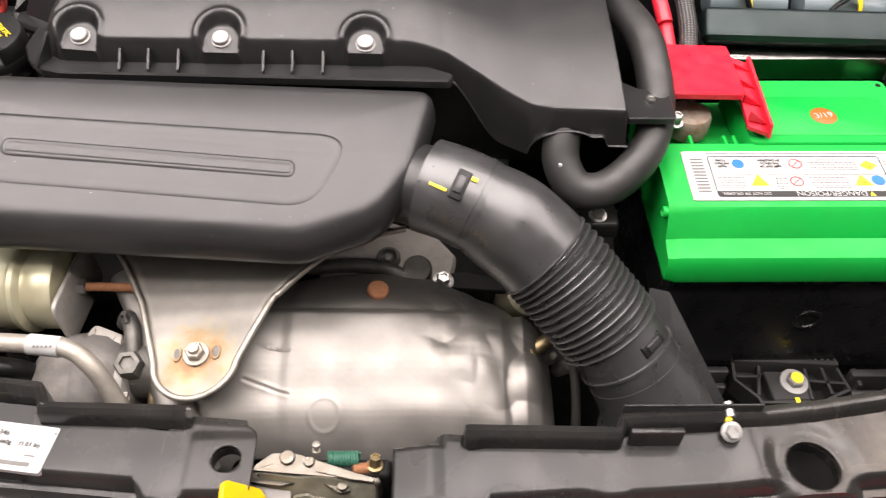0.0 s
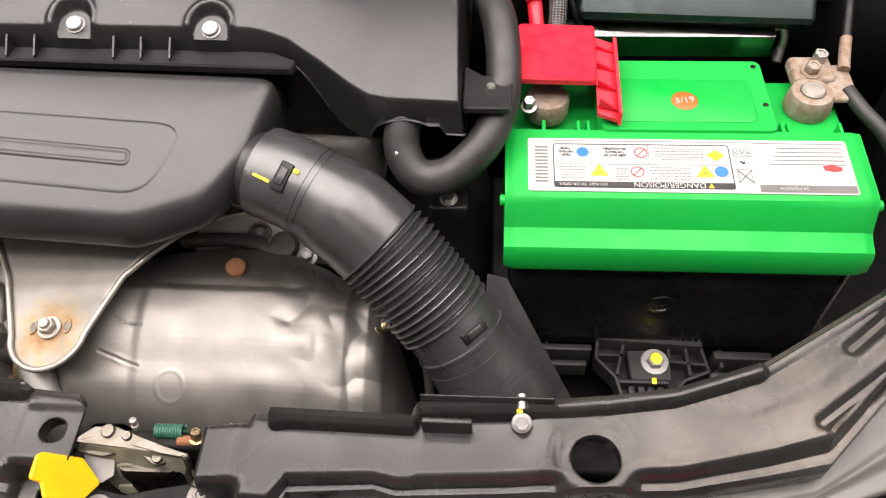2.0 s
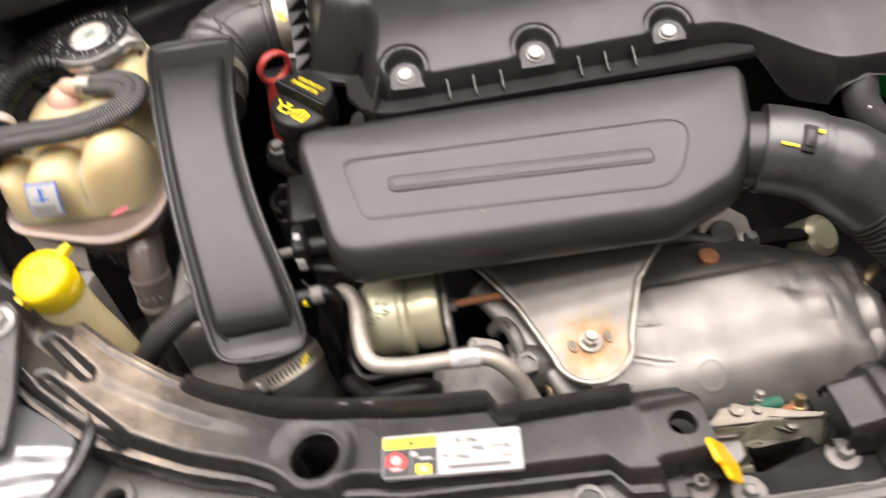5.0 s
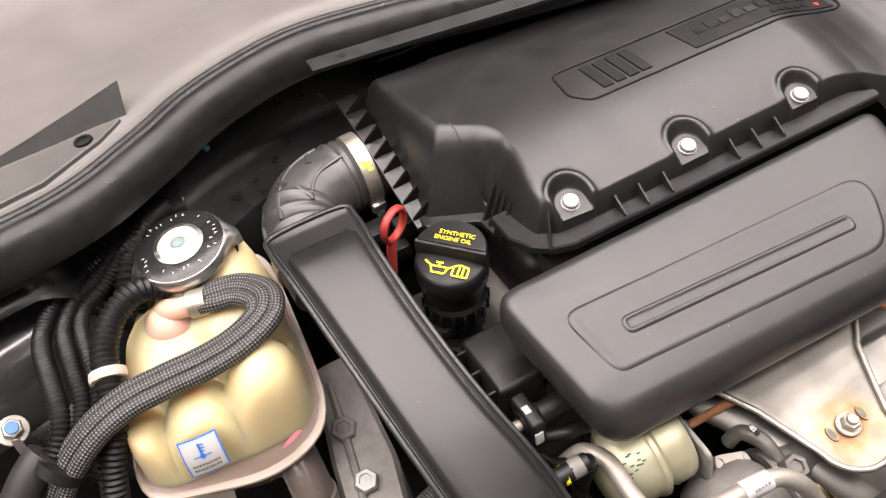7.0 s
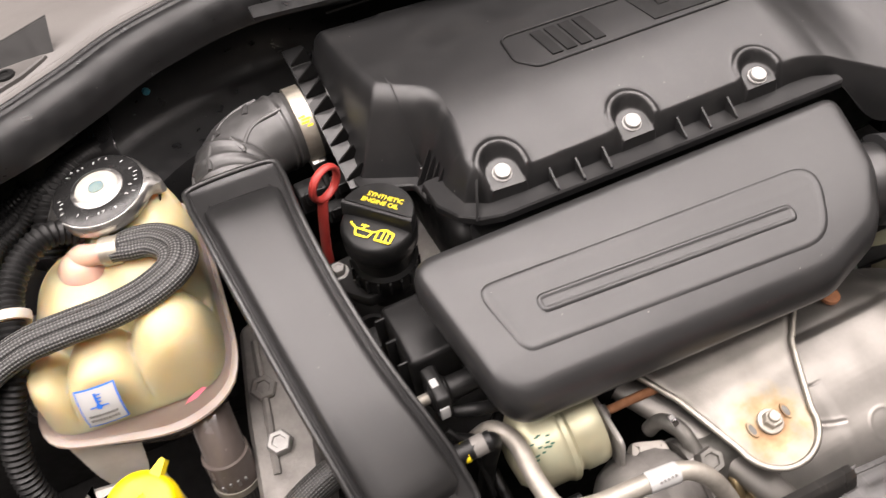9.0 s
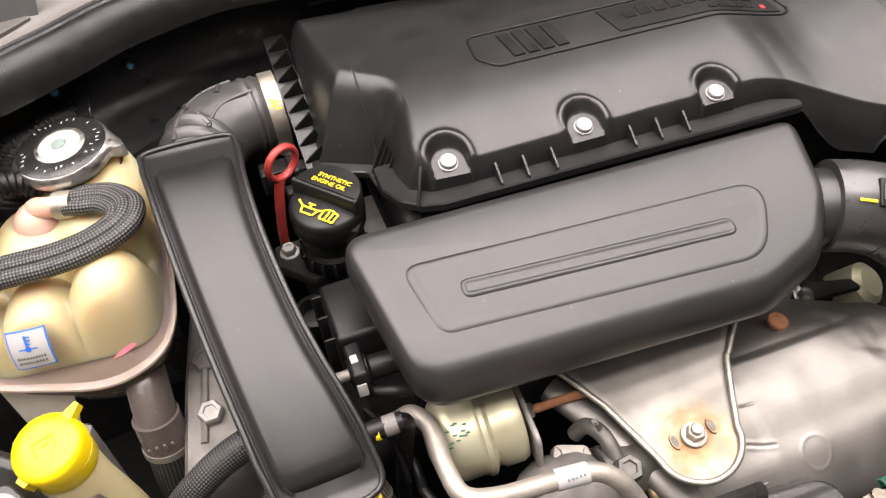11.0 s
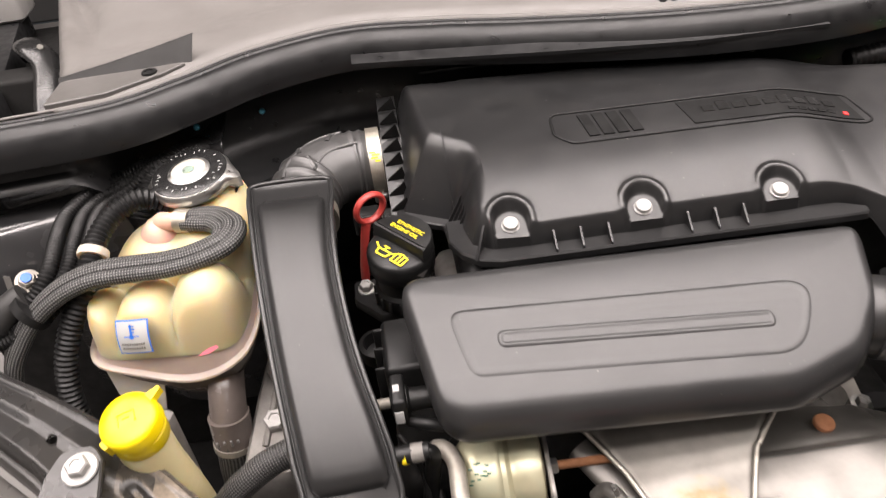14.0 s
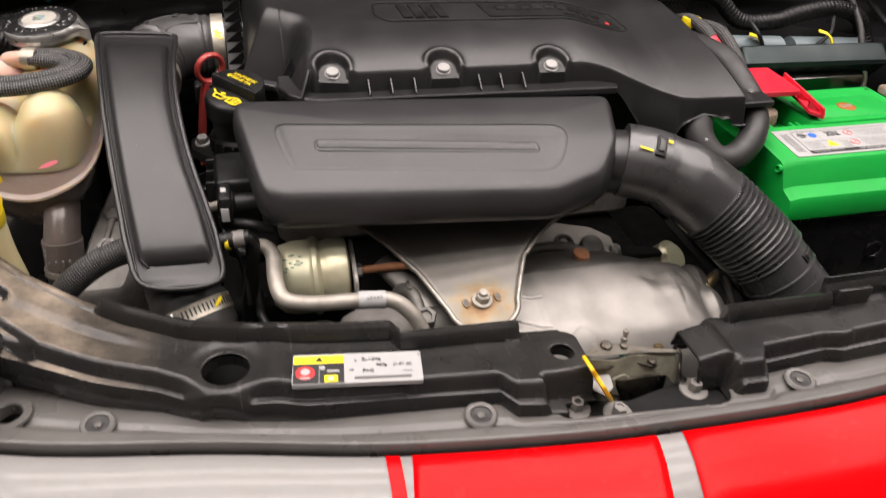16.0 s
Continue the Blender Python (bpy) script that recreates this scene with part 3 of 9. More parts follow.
def front_rail():
    """The pressed upper crossmember, one sheet from lamp to lamp, cut out for the latch."""
    bm = bmesh.new()
    xs = [-0.95 + 0.0016 * i for i in range(int(1.75 / 0.0016) + 1)]
    rows = 62
    holes = [(-0.395, 0.264, 0.0175), (0.2318, 0.2242, 0.0165), (-0.1395, 0.2314, 0.0092), (-0.651, 0.434, 0.0042)]
    grid = []
    for x in xs:
        yr, yf, zr = interp(x, REAR), interp(x, FRONT), interp(abs(x - CX), RISE)
        wide = yr - yf
        lip = 0.0 if -0.168 < x < 0.012 else 0.15 + 0.85 * ease(-0.492, -0.482, x) - 0.3 * ease(0.17, 0.21, x) - 0.5 * ease(0.345, 0.352, x)   # no lip beside the latch, hardly any on the arm
        col = [Vector((x, yr + 0.001, zr - 0.012)), Vector((x, yr + 0.001, zr + 0.014 * lip - 0.002)), Vector((x, yr - 0.002, zr + 0.0155 * lip - 0.002))]
        for q in col:
            q.z -= 0.02 * ease(-0.06, -0.05, x) * (1 - ease(-0.0125, -0.0005, x))
        for j in range(rows + 1):
            s = j / rows
            y = yr - 0.003 - (wide - 0.003) * s
            z = zr + 0.012 * (1 - ease(0, 0.09, s)) * lip
            z -= 0.012 * ease(0.8, 0.93, s)
            # pressed swages beside the holes and towards the arms
            z += 0.002 * math.exp(-((x + 0.36) / 0.012) ** 2) + 0.002 * math.exp(-((x - 0.195) / 0.012) ** 2)
            z -= 0.003 * ease(0.36, 0.42, abs(x - CX)) * ease(0.3, 0.5, s)
            for cx, cy, ang, ln in ((-0.5763, 0.3783, -0.84, 0.042), (-0.563, 0.332, -0.755, 0.076), (0.442, 0.328, 0.66, 0.08), (0.427, 0.283, 0.62, 0.11)):
                dx, dy = x - cx, y - cy
                u, v = dx * math.cos(ang) + dy * math.sin(ang), -dx * math.sin(ang) + dy * math.cos(ang)
                d = math.hypot(max(0, abs(u) - ln / 2), v)
                z -= 0.0055 * (1 - ease(0.002, 0.0088, d))
            # plate with a hole and raised box on the two sides of the latch
            k = ease(-0.1655, -0.161, x) * (1 - ease(-0.1, -0.09, x))
            z += (zr + 0.0005 - 0.022 * (1 - ease(0.2035, 0.2125, y)) - 0.001 * ease(0.244, 0.252, y) - z) * k
            k = ease(-0.06, -0.05, x) * (1 - ease(-0.0125, -0.0005, x))
            z += (0.9905 + 0.22 * (x + 0.034) - 0.032 * (1 - ease(0.1955, 0.2045, y)) - 0.018 * ease(0.2375, 0.2435, y) - z) * k
            for hx, hy, hr in holes:
                if hr < 0.01:
                    continue
                k = 1 - ease(hr + 0.004, hr + 0.017, math.hypot(x - hx, y - hy))
                z += (interp(abs(hx - CX), RISE) - 0.002 - z) * k
            col.append(Vector((x, y, z)))
        z = col[-1].z
        col += [Vector((x, yf - 0.001, z - 0.006)), Vector((x, yf - 0.001, z - 0.02))]
        grid.append(col)
    vs = []
    for col in grid:
        line = []
        for p in col:
            line.append(bm.verts.new(p))
        vs.append(line)

    def cut(p):
        if any(math.hypot(p.x - hx, p.y - hy) < hr for hx, hy, hr in holes):
            return True
        # rounded corners of the plates beside it
        yr = interp(p.x, REAR)
        for cx, s in ((-0.131, 1), (-0.025, -1)):
            if (p.x - cx) * s > 0 and p.y > yr - 0.012 and abs(p.x - cx) < 0.012 and math.hypot(p.x - cx, p.y - yr + 0.012) > 0.009:
                return True
        # the bay of the latch
        return -0.122 < p.x < -0.034 and p.y > 0.19 or -0.146 < p.x < -0.012 and p.y < 0.197
    for a, b in zip(vs, vs[1:]):
        for j in range(len(a) - 1):
            c = (a[j].co + b[j].co + a[j + 1].co + b[j + 1].co) / 4
            if not cut(c):
                bm.faces.new((a[j], b[j], b[j + 1], a[j + 1]))
    bmesh.ops.delete(bm, geom=[v for v in bm.verts if not v.link_faces], context="VERTS")
    # draw the ragged cut onto true circles
    for v in bm.verts:
        if v.is_boundary:
            for hx, hy, hr in holes:
                d = math.hypot(v.co.x - hx, v.co.y - hy)
                if 0 < d < hr + 0.004:
                    v.co.x, v.co.y = hx + (v.co.x - hx) * hr / d, hy + (v.co.y - hy) * hr / d
    for v in bm.verts:
        if v.is_boundary:
            yr = interp(v.co.x, REAR) - 0.012
            for cx, s in ((-0.131, 1), (-0.025, -1)):
                dx, dy = v.co.x - cx, v.co.y - yr
                if dx * s > 0 and dy > 0 and 0.006 < math.hypot(dx, dy) < 0.016:
                    k = 0.009 / math.hypot(dx, dy)
                    v.co.x, v.co.y = cx + dx * k, yr + dy * k
                elif abs(dx) < 0.02 and -0.06 < dy <= 0 and abs(dx - 0.009 * s) < 0.004:
                    v.co.x = cx + 0.009 * s
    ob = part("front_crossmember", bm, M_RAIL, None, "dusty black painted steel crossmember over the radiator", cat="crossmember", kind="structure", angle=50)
    so = ob.modifiers.new("thickness", "SOLIDIFY")
    so.thickness, so.offset = 0.0022, -1
    # rolled collars of the holes
    for hx, hy, hr in holes:
        m = Matrix.Translation((hx, hy, interp(abs(hx - CX), RISE) + (0.0006 if -0.2 < hx < 0 else -0.002)))
        b2 = bmesh.new()
        lathe(b2, [(hr + 0.0022, -0.0018), (hr + 0.0003, -0.002), (hr + 0.0003, -0.010), (hr + 0.0012, -0.010)], m, 48, False, False)
        part("hole_collar", b2, M_RAIL, ob)
    # pressed mark of a weld nut on the arm
    m = axis((0.3775, 0.279, interp(0.4475, RISE) - 0.0034), (-0.2, 0, 1))
    b2 = bmesh.new()
    lathe(b2, [(0.0125, -0.001), (0.012, 0.0005), (0.0085, 0.0006), (0.008, 0.0)], m, 6, False, False)
    lathe(b2, [(0.0075, 0.0001), (0.0065, 0.0008), (0.002, 0.001)], m, 20, False, True)
    part("weld_mark", b2, M_RAIL, ob)
    # pale bead along the rear lip: worn paint and the bevel's highlight as colour
    for xa, xb in ((-0.482, -0.165), (0.012, 0.17)):
        b2 = bmesh.new()
        n = int((xb - xa) / 0.006)
        pts = [Vector((x, interp(x, REAR) - 0.0005, interp(abs(x - CX), RISE) + 0.0135)) for x in [xa + (xb - xa) * k / n for k in range(n + 1)]]
        tube(b2, pts, 0.0009, 6, smooth=False)
        part("worn_edge_highlight", b2, M_WORN_HIGHLIGHT, ob)
    return ob


RAIL = front_rail()
EDGE = [(-0.85, 0.42), (-0.7, 0.32), (-0.555, 0.25), (-0.401, 0.213), (-0.283, 0.184), (-0.153, 0.166), (-0.07, 0.161), (0.03, 0.159), (0.121, 0.163),
        (0.26, 0.18), (0.41, 0.213), (0.56, 0.28), (0.7, 0.37)]
FASCIA = [(0.0, 0.953), (0.0012, 0.963), (0.003, 0.9665), (0.006, 0.9685), (0.012, 0.9687), (0.03, 0.966), (0.055, 0.9555), (0.085, 0.934), (0.115, 0.897), (0.14, 0.845),
          (0.155, 0.78), (0.16, 0.68), (0.14, 0.5), (0.1, 0.3)]


def fascia_at(x, d, lift=0.0):
    y0 = interp(x, EDGE_S)
    bend = 0.12 * (abs(x - CX)) ** 2
    return Vector((x, y0 - d, interp(d, FASCIA[:11]) - bend * 0.3 + lift))


EDGE_S = [(p.x, p.y) for p in smooth_path([(x, y, 0) for x, y in EDGE], 6)]


def front_end():
    bm = bmesh.new()
    rings = []
    for i in range(156):
        x = -0.85 + 0.01 * i
        y0 = interp(x, EDGE_S)
        bend = 0.036 * (x - CX) ** 2
        rings.append([Vector((x, y0 - d, z - bend)) for d, z in FASCIA])
    loft(bm, rings, False, False, False)
    ob = part("bumper", bm, M_PAINT, None, "glossy grey painted bumper skin", cat="bumper", kind="structure", angle=60)
    ob.modifiers.new("thickness", "SOLIDIFY").thickness = 0.003
    # the shut panel between crossmember and bumper, cut out round the latch
    bm = bmesh.new()
    rings = []
    for i in range(760):
        x = -0.85 + 0.002 * i
        y0 = interp(x, EDGE_S) + 0.002
        yb = interp(x, FRONT) + 0.004
        bend = 0.036 * (x - CX) ** 2
        ring = []
        for j in range(25):
            s = j / 24
            y = yb + (y0 - yb) * s
            ring.append(Vector((x, y, 0.972 - bend + 0.0035 * ease(0.66, 0.78, s) - 0.0022 * math.exp(-((s - 0.62) / 0.07) ** 2))))
        ring += [Vector((x, y0 - 0.0012, 0.9745 - bend)), Vector((x, y0 - 0.0016, 0.96 - bend))]
        rings.append(ring)
    vs = [[bm.verts.new(p) for p in r] for r in rings]
    bay_cut = rpoly([(-0.157, 0.24), (-0.157, 0.1835), (-0.012, 0.1725), (-0.010, 0.24)], 0.016, 10)

    def in_bay(p):
        inside = False
        for a, b in zip(bay_cut, bay_cut[1:] + bay_cut[:1]):
            if (a.y > p.y) != (b.y > p.y) and p.x < a.x + (b.x - a.x) * (p.y - a.y) / (b.y - a.y):
                inside = not inside
        return inside

    for a, b in zip(vs, vs[1:]):
        for j in range(len(a) - 1):
            c = (a[j].co + b[j + 1].co) / 2
            if -0.16 < c.x < -0.008 and in_bay(c):
                continue
            if math.hypot((c.x + 0.552), (c.y - 0.278) * 1.3) < 0.013:
                continue
            bm.faces.new((a[j], b[j], b[j + 1], a[j + 1]))
    bmesh.ops.delete(bm, geom=[v for v in bm.verts if not v.link_faces], context="VERTS")
    for v in bm.verts:   # true edge of the cut-out
        if v.is_boundary and -0.165 < v.co.x < -0.004 and v.co.y > 0.165:
            best = None
            for a, b in zip(bay_cut, bay_cut[1:] + bay_cut[:1]):
                e = b - a
                q = a + e * max(0.0, min(1.0, (v.co.xy - a).dot(e) / max(1e-12, e.length_squared)))
                if best is None or (q - v.co.xy).length < (best - v.co.xy).length:
                    best = q
            if (best - v.co.xy).length < 0.0035:
                v.co.x, v.co.y = best
    ob = part("shut_panel", bm, M_SHUT, None, "dark grey plastic panel along the bumper's upper edge", cat="panel", kind="structure", angle=50)
    ob.modifiers.new("thickness", "SOLIDIFY").thickness = 0.0025
    b2 = bmesh.new()
    lathe(b2, [(0.0165, -0.001), (0.016, 0.0008), (0.0105, 0.001), (0.0095, 0.0), (0.0095, -0.01)], axis((-0.552, 0.278, 0.9665), (0, -0.02, 1)), 32, False, False)
    part("hole_collar", b2, M_SHUT, ob)
    # push clips in the panel
    for x, y in ((-0.214, 0.199), (0.05, 0.183), (-0.488, 0.2525), (0.31, 0.197)):
        t = thing("push_clip", (x, y, 0.974), "round grey plastic push clip pressed into the shut panel", "clip", "push clips")
        m = axis((x, y, 0.9735 - 0.036 * (x - CX) ** 2), (0, -0.08, 1))
        bm = bmesh.new()
        lathe(bm, [(0.0128, 0.0), (0.0128, 0.0012), (0.0115, 0.0024), (0.0085, 0.0022), (0.0078, 0.0006)], m, 24)
        part("clip_rim", bm, M_SHUT, t)
        bm = bmesh.new()
        lathe(bm, [(0.0077, 0.0), (0.0077, 0.0012), (0.004, 0.0014), (0.003, 0.0008)], m, 20)
        part("clip_pin", bm, M_RUBBER, t)
        bm = bmesh.new()
        lathe(bm, [(0.003, 0.0005), (0.003, 0.0016), (0.002, 0.002)], m, 12)
        part("centre", bm, M_DULL, t, "dull metal pin centre")
    # red film pieces on the bumper
    for pts in (((-0.290, 0.004, -0.280, 0.004, -0.285, 0.155), "narrow red strip of film on the grey bumper"),
                ((-0.271, 0.0, -0.090, 0.0, -0.115, 0.155), "red film panel on the grey bumper"),
                ((-0.069, 0.0, 0.34, 0.0, 0.32, 0.155), "broad glossy red film panel on the grey bumper")):
        (xa, da, xb, db, xc, dc), lab = pts
        bm = bmesh.new()
        rings = []
        slant = xc - xb
        for i in range(25):
            d = 0.0045 + (dc - 0.0045) * i / 24
            k = (d - 0.0045) / (dc - 0.0045)
            ring = []
            for j in range(25):
                x = xa + (xb - xa) * j / 24 + slant * k
                ring.append(fascia_at(x, d, 0.0012))
            rings.append(ring)
        loft(bm, rings, False, False, False)
        ob = part("red_stripe", bm, M_REDFILM, None, lab, cat="film", angle=60, group="red film pieces")
        so = ob.modifiers.new("thickness", "SOLIDIFY")
        so.thickness, so.offset = 0.0006, 0


front_end()


def bay():
    """Inner walls, floor and cowl of the engine bay."""
    bm = bmesh.new()
    block(bm, -0.95, 0.8, 0.2, 0.86, 0.5, 0.53, 0.005)
    part("bay_floor", bm, M_DARK, None, "black undertray below the engine", cat="undertray", kind="structure")
    # inner wings: pressed sheets standing along the bay, the one by the tank with a rounded shelf edge
    lip = smooth_path([(-0.53, 0.72, 1.122), (-0.56, 0.722, 1.117), (-0.622, 0.742, 1.102), (-0.675, 0.80, 1.068), (-0.75, 0.87, 1.022), (-0.86, 0.95, 0.97)], 10)
    bm = bmesh.new()
    rings = []
    for i, p in enumerate(lip):
        d = (lip[min(i + 1, len(lip) - 1)] - lip[max(0, i - 1)]).normalized()
        inn = d.cross(Vector((0, 0, 1))).normalized()
        inn = inn if inn.y < 0 else -inn
        rings.append([p + inn * a + Vector((0, 0, z)) for a, z in ((-0.12, 0.02), (-0.03, 0.004), (-0.008, 0.0022), (-0.003, 0.001), (0.001, -0.002), (0.003, -0.007), (0.006, -0.02), (0.03, -0.06), (0.055, -0.12), (0.06, -0.3))])
    loft(bm, rings, False, False, False)
    ob = part("inner_wing", bm, M_WING, None, "black painted pressed steel inner wing", cat="wing", kind="structure", angle=60)
    ob.modifiers.new("thickness", "SOLIDIFY").thickness = 0.003
    crest = smooth_path([(-0.90, 0.63, 1.106), (-0.80, 0.652, 1.108), (-0.72, 0.672, 1.110), (-0.66, 0.688, 1.110), (-0.61, 0.706, 1.108), (-0.57, 0.728, 1.10)], 8)
    bm = bmesh.new()
    rings = []
    for i, p in enumerate(crest):
        d = (crest[min(i + 1, len(crest) - 1)] - crest[max(0, i - 1)]).normalized()
        inn = d.cross(Vector((0, 0, 1))).normalized()
        inn = inn if inn.y < 0 else -inn
        rings.append([p + inn * a + Vector((0, 0, z)) for a, z in ((-0.07, -0.02), (-0.03, -0.003), (-0.016, 0.0), (-0.006, -0.0012), (0.003, -0.0045), (0.011, -0.0095), (0.018, -0.0165), (0.024, -0.026), (0.031, -0.043), (0.038, -0.068), (0.038, -0.071), (0.03, -0.071))])
    loft(bm, rings, False, False, False)
    ob = part("inner_wing", bm, M_WING, None, "glossy black rounded inner wing panel beside the coolant tank", cat="wing", kind="structure", angle=60)
    ob.modifiers.new("thickness", "SOLIDIFY").thickness = 0.002
    bm = bmesh.new()
    rings = []
    for i in range(31):
        y = 0.52 + 0.4 * i / 30
        xo = CX + 0.615 + 0.05 * ease(0.45, 0.7, y) + 0.02 * math.sin(y * 14)
        top = 1.075 + 0.035 * ease(0.5, 0.8, y)
        rings.append([Vector((xo + a, y, z)) for a, z in ((-0.05, 0.6), (-0.045, top - 0.16), (-0.04, top - 0.03), (-0.03, top - 0.006), (0, top), (0.05, top + 0.004), (0.058, top + 0.03), (0.075, top + 0.036), (0.25, top + 0.03))])
    loft(bm, rings, False, False, False)
    ob = part("inner_wing", bm, M_BLACK, None, "black painted pressed steel inner wing", cat="wing", kind="structure", angle=50)
    ob.modifiers.new("thickness", "SOLIDIFY").thickness = 0.003
    bm = bmesh.new()
    block(bm, -0.95, 0.8, 0.86, 0.9, 0.5, 1.16, 0.005)
    part("firewall", bm, M_DARK, None, "dark bulkhead behind the engine", cat="bulkhead", kind="structure")
    # an unseen strip added as windscreen and roof closes the place behind the cowl
    bm = bmesh.new()
    loft(bm, [[Vector((-0.95, y, z)), Vector((0.8, y, z))] for y, z in ((1.13, 1.3), (1.4, 1.52), (1.75, 1.74), (2.1, 1.82), (3.4, 1.8), (3.6, 0.4))], False, False, False)
    part("windscreen", bm, M_GLASS, None, "unseen dark strip added for the car's windscreen and roof", cat="windscreen", kind="structure")


bay()

SEAL = [(-1.0, 0.63), (-0.85, 0.66), (-0.712, 0.672), (-0.61, 0.682), (-0.545, 0.714), (-0.484, 0.752), (-0.393, 0.776), (-0.30, 0.759), (-0.212, 0.732), (-0.07, 0.699), (0.07, 0.692),
        (0.2, 0.727), (0.3, 0.757), (0.38, 0.75), (0.5, 0.68), (0.6, 0.66), (0.8, 0.63)]


def cowl():
    path = smooth_path([(x, y, 0) for x, y in SEAL], 10)
    # seal: a ribbed rubber section with a broad flat top
    bm = bmesh.new()
    sec = [(0.012, 0.0), (0.010, 0.006), (0.004, 0.0080), (0.0, 0.0062), (-0.004, 0.0078), (-0.010, 0.0082), (-0.016, 0.0062), (-0.021, 0.0015), (-0.025, -0.006), (-0.0275, -0.016),
           (-0.0265, -0.026), (-0.021, -0.027), (-0.010, -0.014), (0.01, -0.01)]
    rings = []
    for i, p in enumerate(path):
        d = (path[min(i + 1, len(path) - 1)] - path[max(0, i - 1)]).normalized()
        nrm = Vector((-d.y, d.x, 0))
        rings.append([p + nrm * a + Vector((0, 0, 1.19 + b)) for a, b in sec])
    loft(bm, rings)
    SEAL_OB = part("bonnet_seal", bm, M_SEAL, None, "black rubber bonnet seal along the cowl edge", cat="seal", kind="structure", angle=40)
    for name, a0, b0, r0, mat in (("ledge_lip", 0.0135, 0.0065, 0.0016, M_COWL), ("seal_bead", -0.0045, 0.0052, 0.0048, M_SEAL)):
        pts = []
        for i, p in enumerate(path):
            d = (path[min(i + 1, len(path) - 1)] - path[max(0, i - 1)]).normalized()
            pts.append(p + Vector((-d.y, d.x, 0)) * a0 + Vector((0, 0, 1.19 + b0)))
        bm = bmesh.new()
        tube(bm, pts, r0, 10, smooth=False)
        part(name, bm, mat, SEAL_OB)
    # upright channel wall below the seal
    bm = bmesh.new()
    rings = []
    for i, p in enumerate(path):
        d = (path[min(i + 1, len(path) - 1)] - path[max(0, i - 1)]).normalized()
        nrm = Vector((-d.y, d.x, 0))
        w = 1 - ease(-0.66, -0.58, p.x)
        mid = ((-0.022, 1.178), (0.0, 1.168), (0.03, 1.158), (0.04, 1.14), (0.04, 1.10), (0.025, 1.08), (-0.015, 1.068), (-0.022, 1.05), (-0.022, 0.9))
        end = ((-0.022, 1.178), (-0.016, 1.17), (-0.008, 1.162), (-0.004, 1.153), (-0.006, 1.144), (-0.015, 1.140), (-0.017, 1.1375), (-0.012, 1.136), (0.03, 1.134))
        rings.append([p + nrm * (a0 + (a1 - a0) * w) + Vector((0, 0, z0 + (z1 - z0) * w)) for (a0, z0), (a1, z1) in zip(mid, end)])
    loft(bm, rings, False, False, False)
    ob = part("cowl_channel", bm, M_SEAL, None, "black sheet metal channel under the bonnet seal", cat="channel", kind="structure", angle=50)
    ob.modifiers.new("thickness", "SOLIDIFY").thickness = 0.002
    # grey cowl cover rising to the windscreen
    bm = bmesh.new()
    rings = []
    for i, p in enumerate(path):
        x = p.x
        if x < -0.75:
            continue
        start = max(p.y + 0.01, interp(x, [(-0.76, 1.10), (-0.75, 1.064), (-0.702, 0.884), (-0.663, 0.738), (-0.66, 0.6)]))
        ring = []
        for j in range(15):
            s = j / 14
            y = start + (1.13 - start) * s
            z = 1.194 + 0.004 * ease(0, 0.1, s) + 0.012 * s + 0.1 * ease(0.55, 1, s) - 0.012 * math.exp(-((s - 0.35) / 0.12) ** 2)
            ring.append(Vector((x, y, z)))
        rings.append(ring)
    loft(bm, rings, False, False, False)
    ob = part("cowl_cover", bm, M_COWL, None, "dull grey plastic cowl cover below the windscreen", cat="cowl", kind="structure", angle=50)
    ob.modifiers.new("thickness", "SOLIDIFY").thickness = 0.003


cowl()


def blue_studs():
    for p in ((-0.557, 0.752, 1.128), (-0.494, 0.782, 1.12)):
        bm = bmesh.new()
        lathe(bm, [(0.003, 0), (0.0035, 0.004), (0.0025, 0.007), (0.001, 0.0075)], axis(p, (0.2, -1, 0.3)), 12)
        part("stud", bm, M_CYAN, None, "small stud with light blue paint on the channel wall", cat="stud", group="blue studs")


blue_studs()


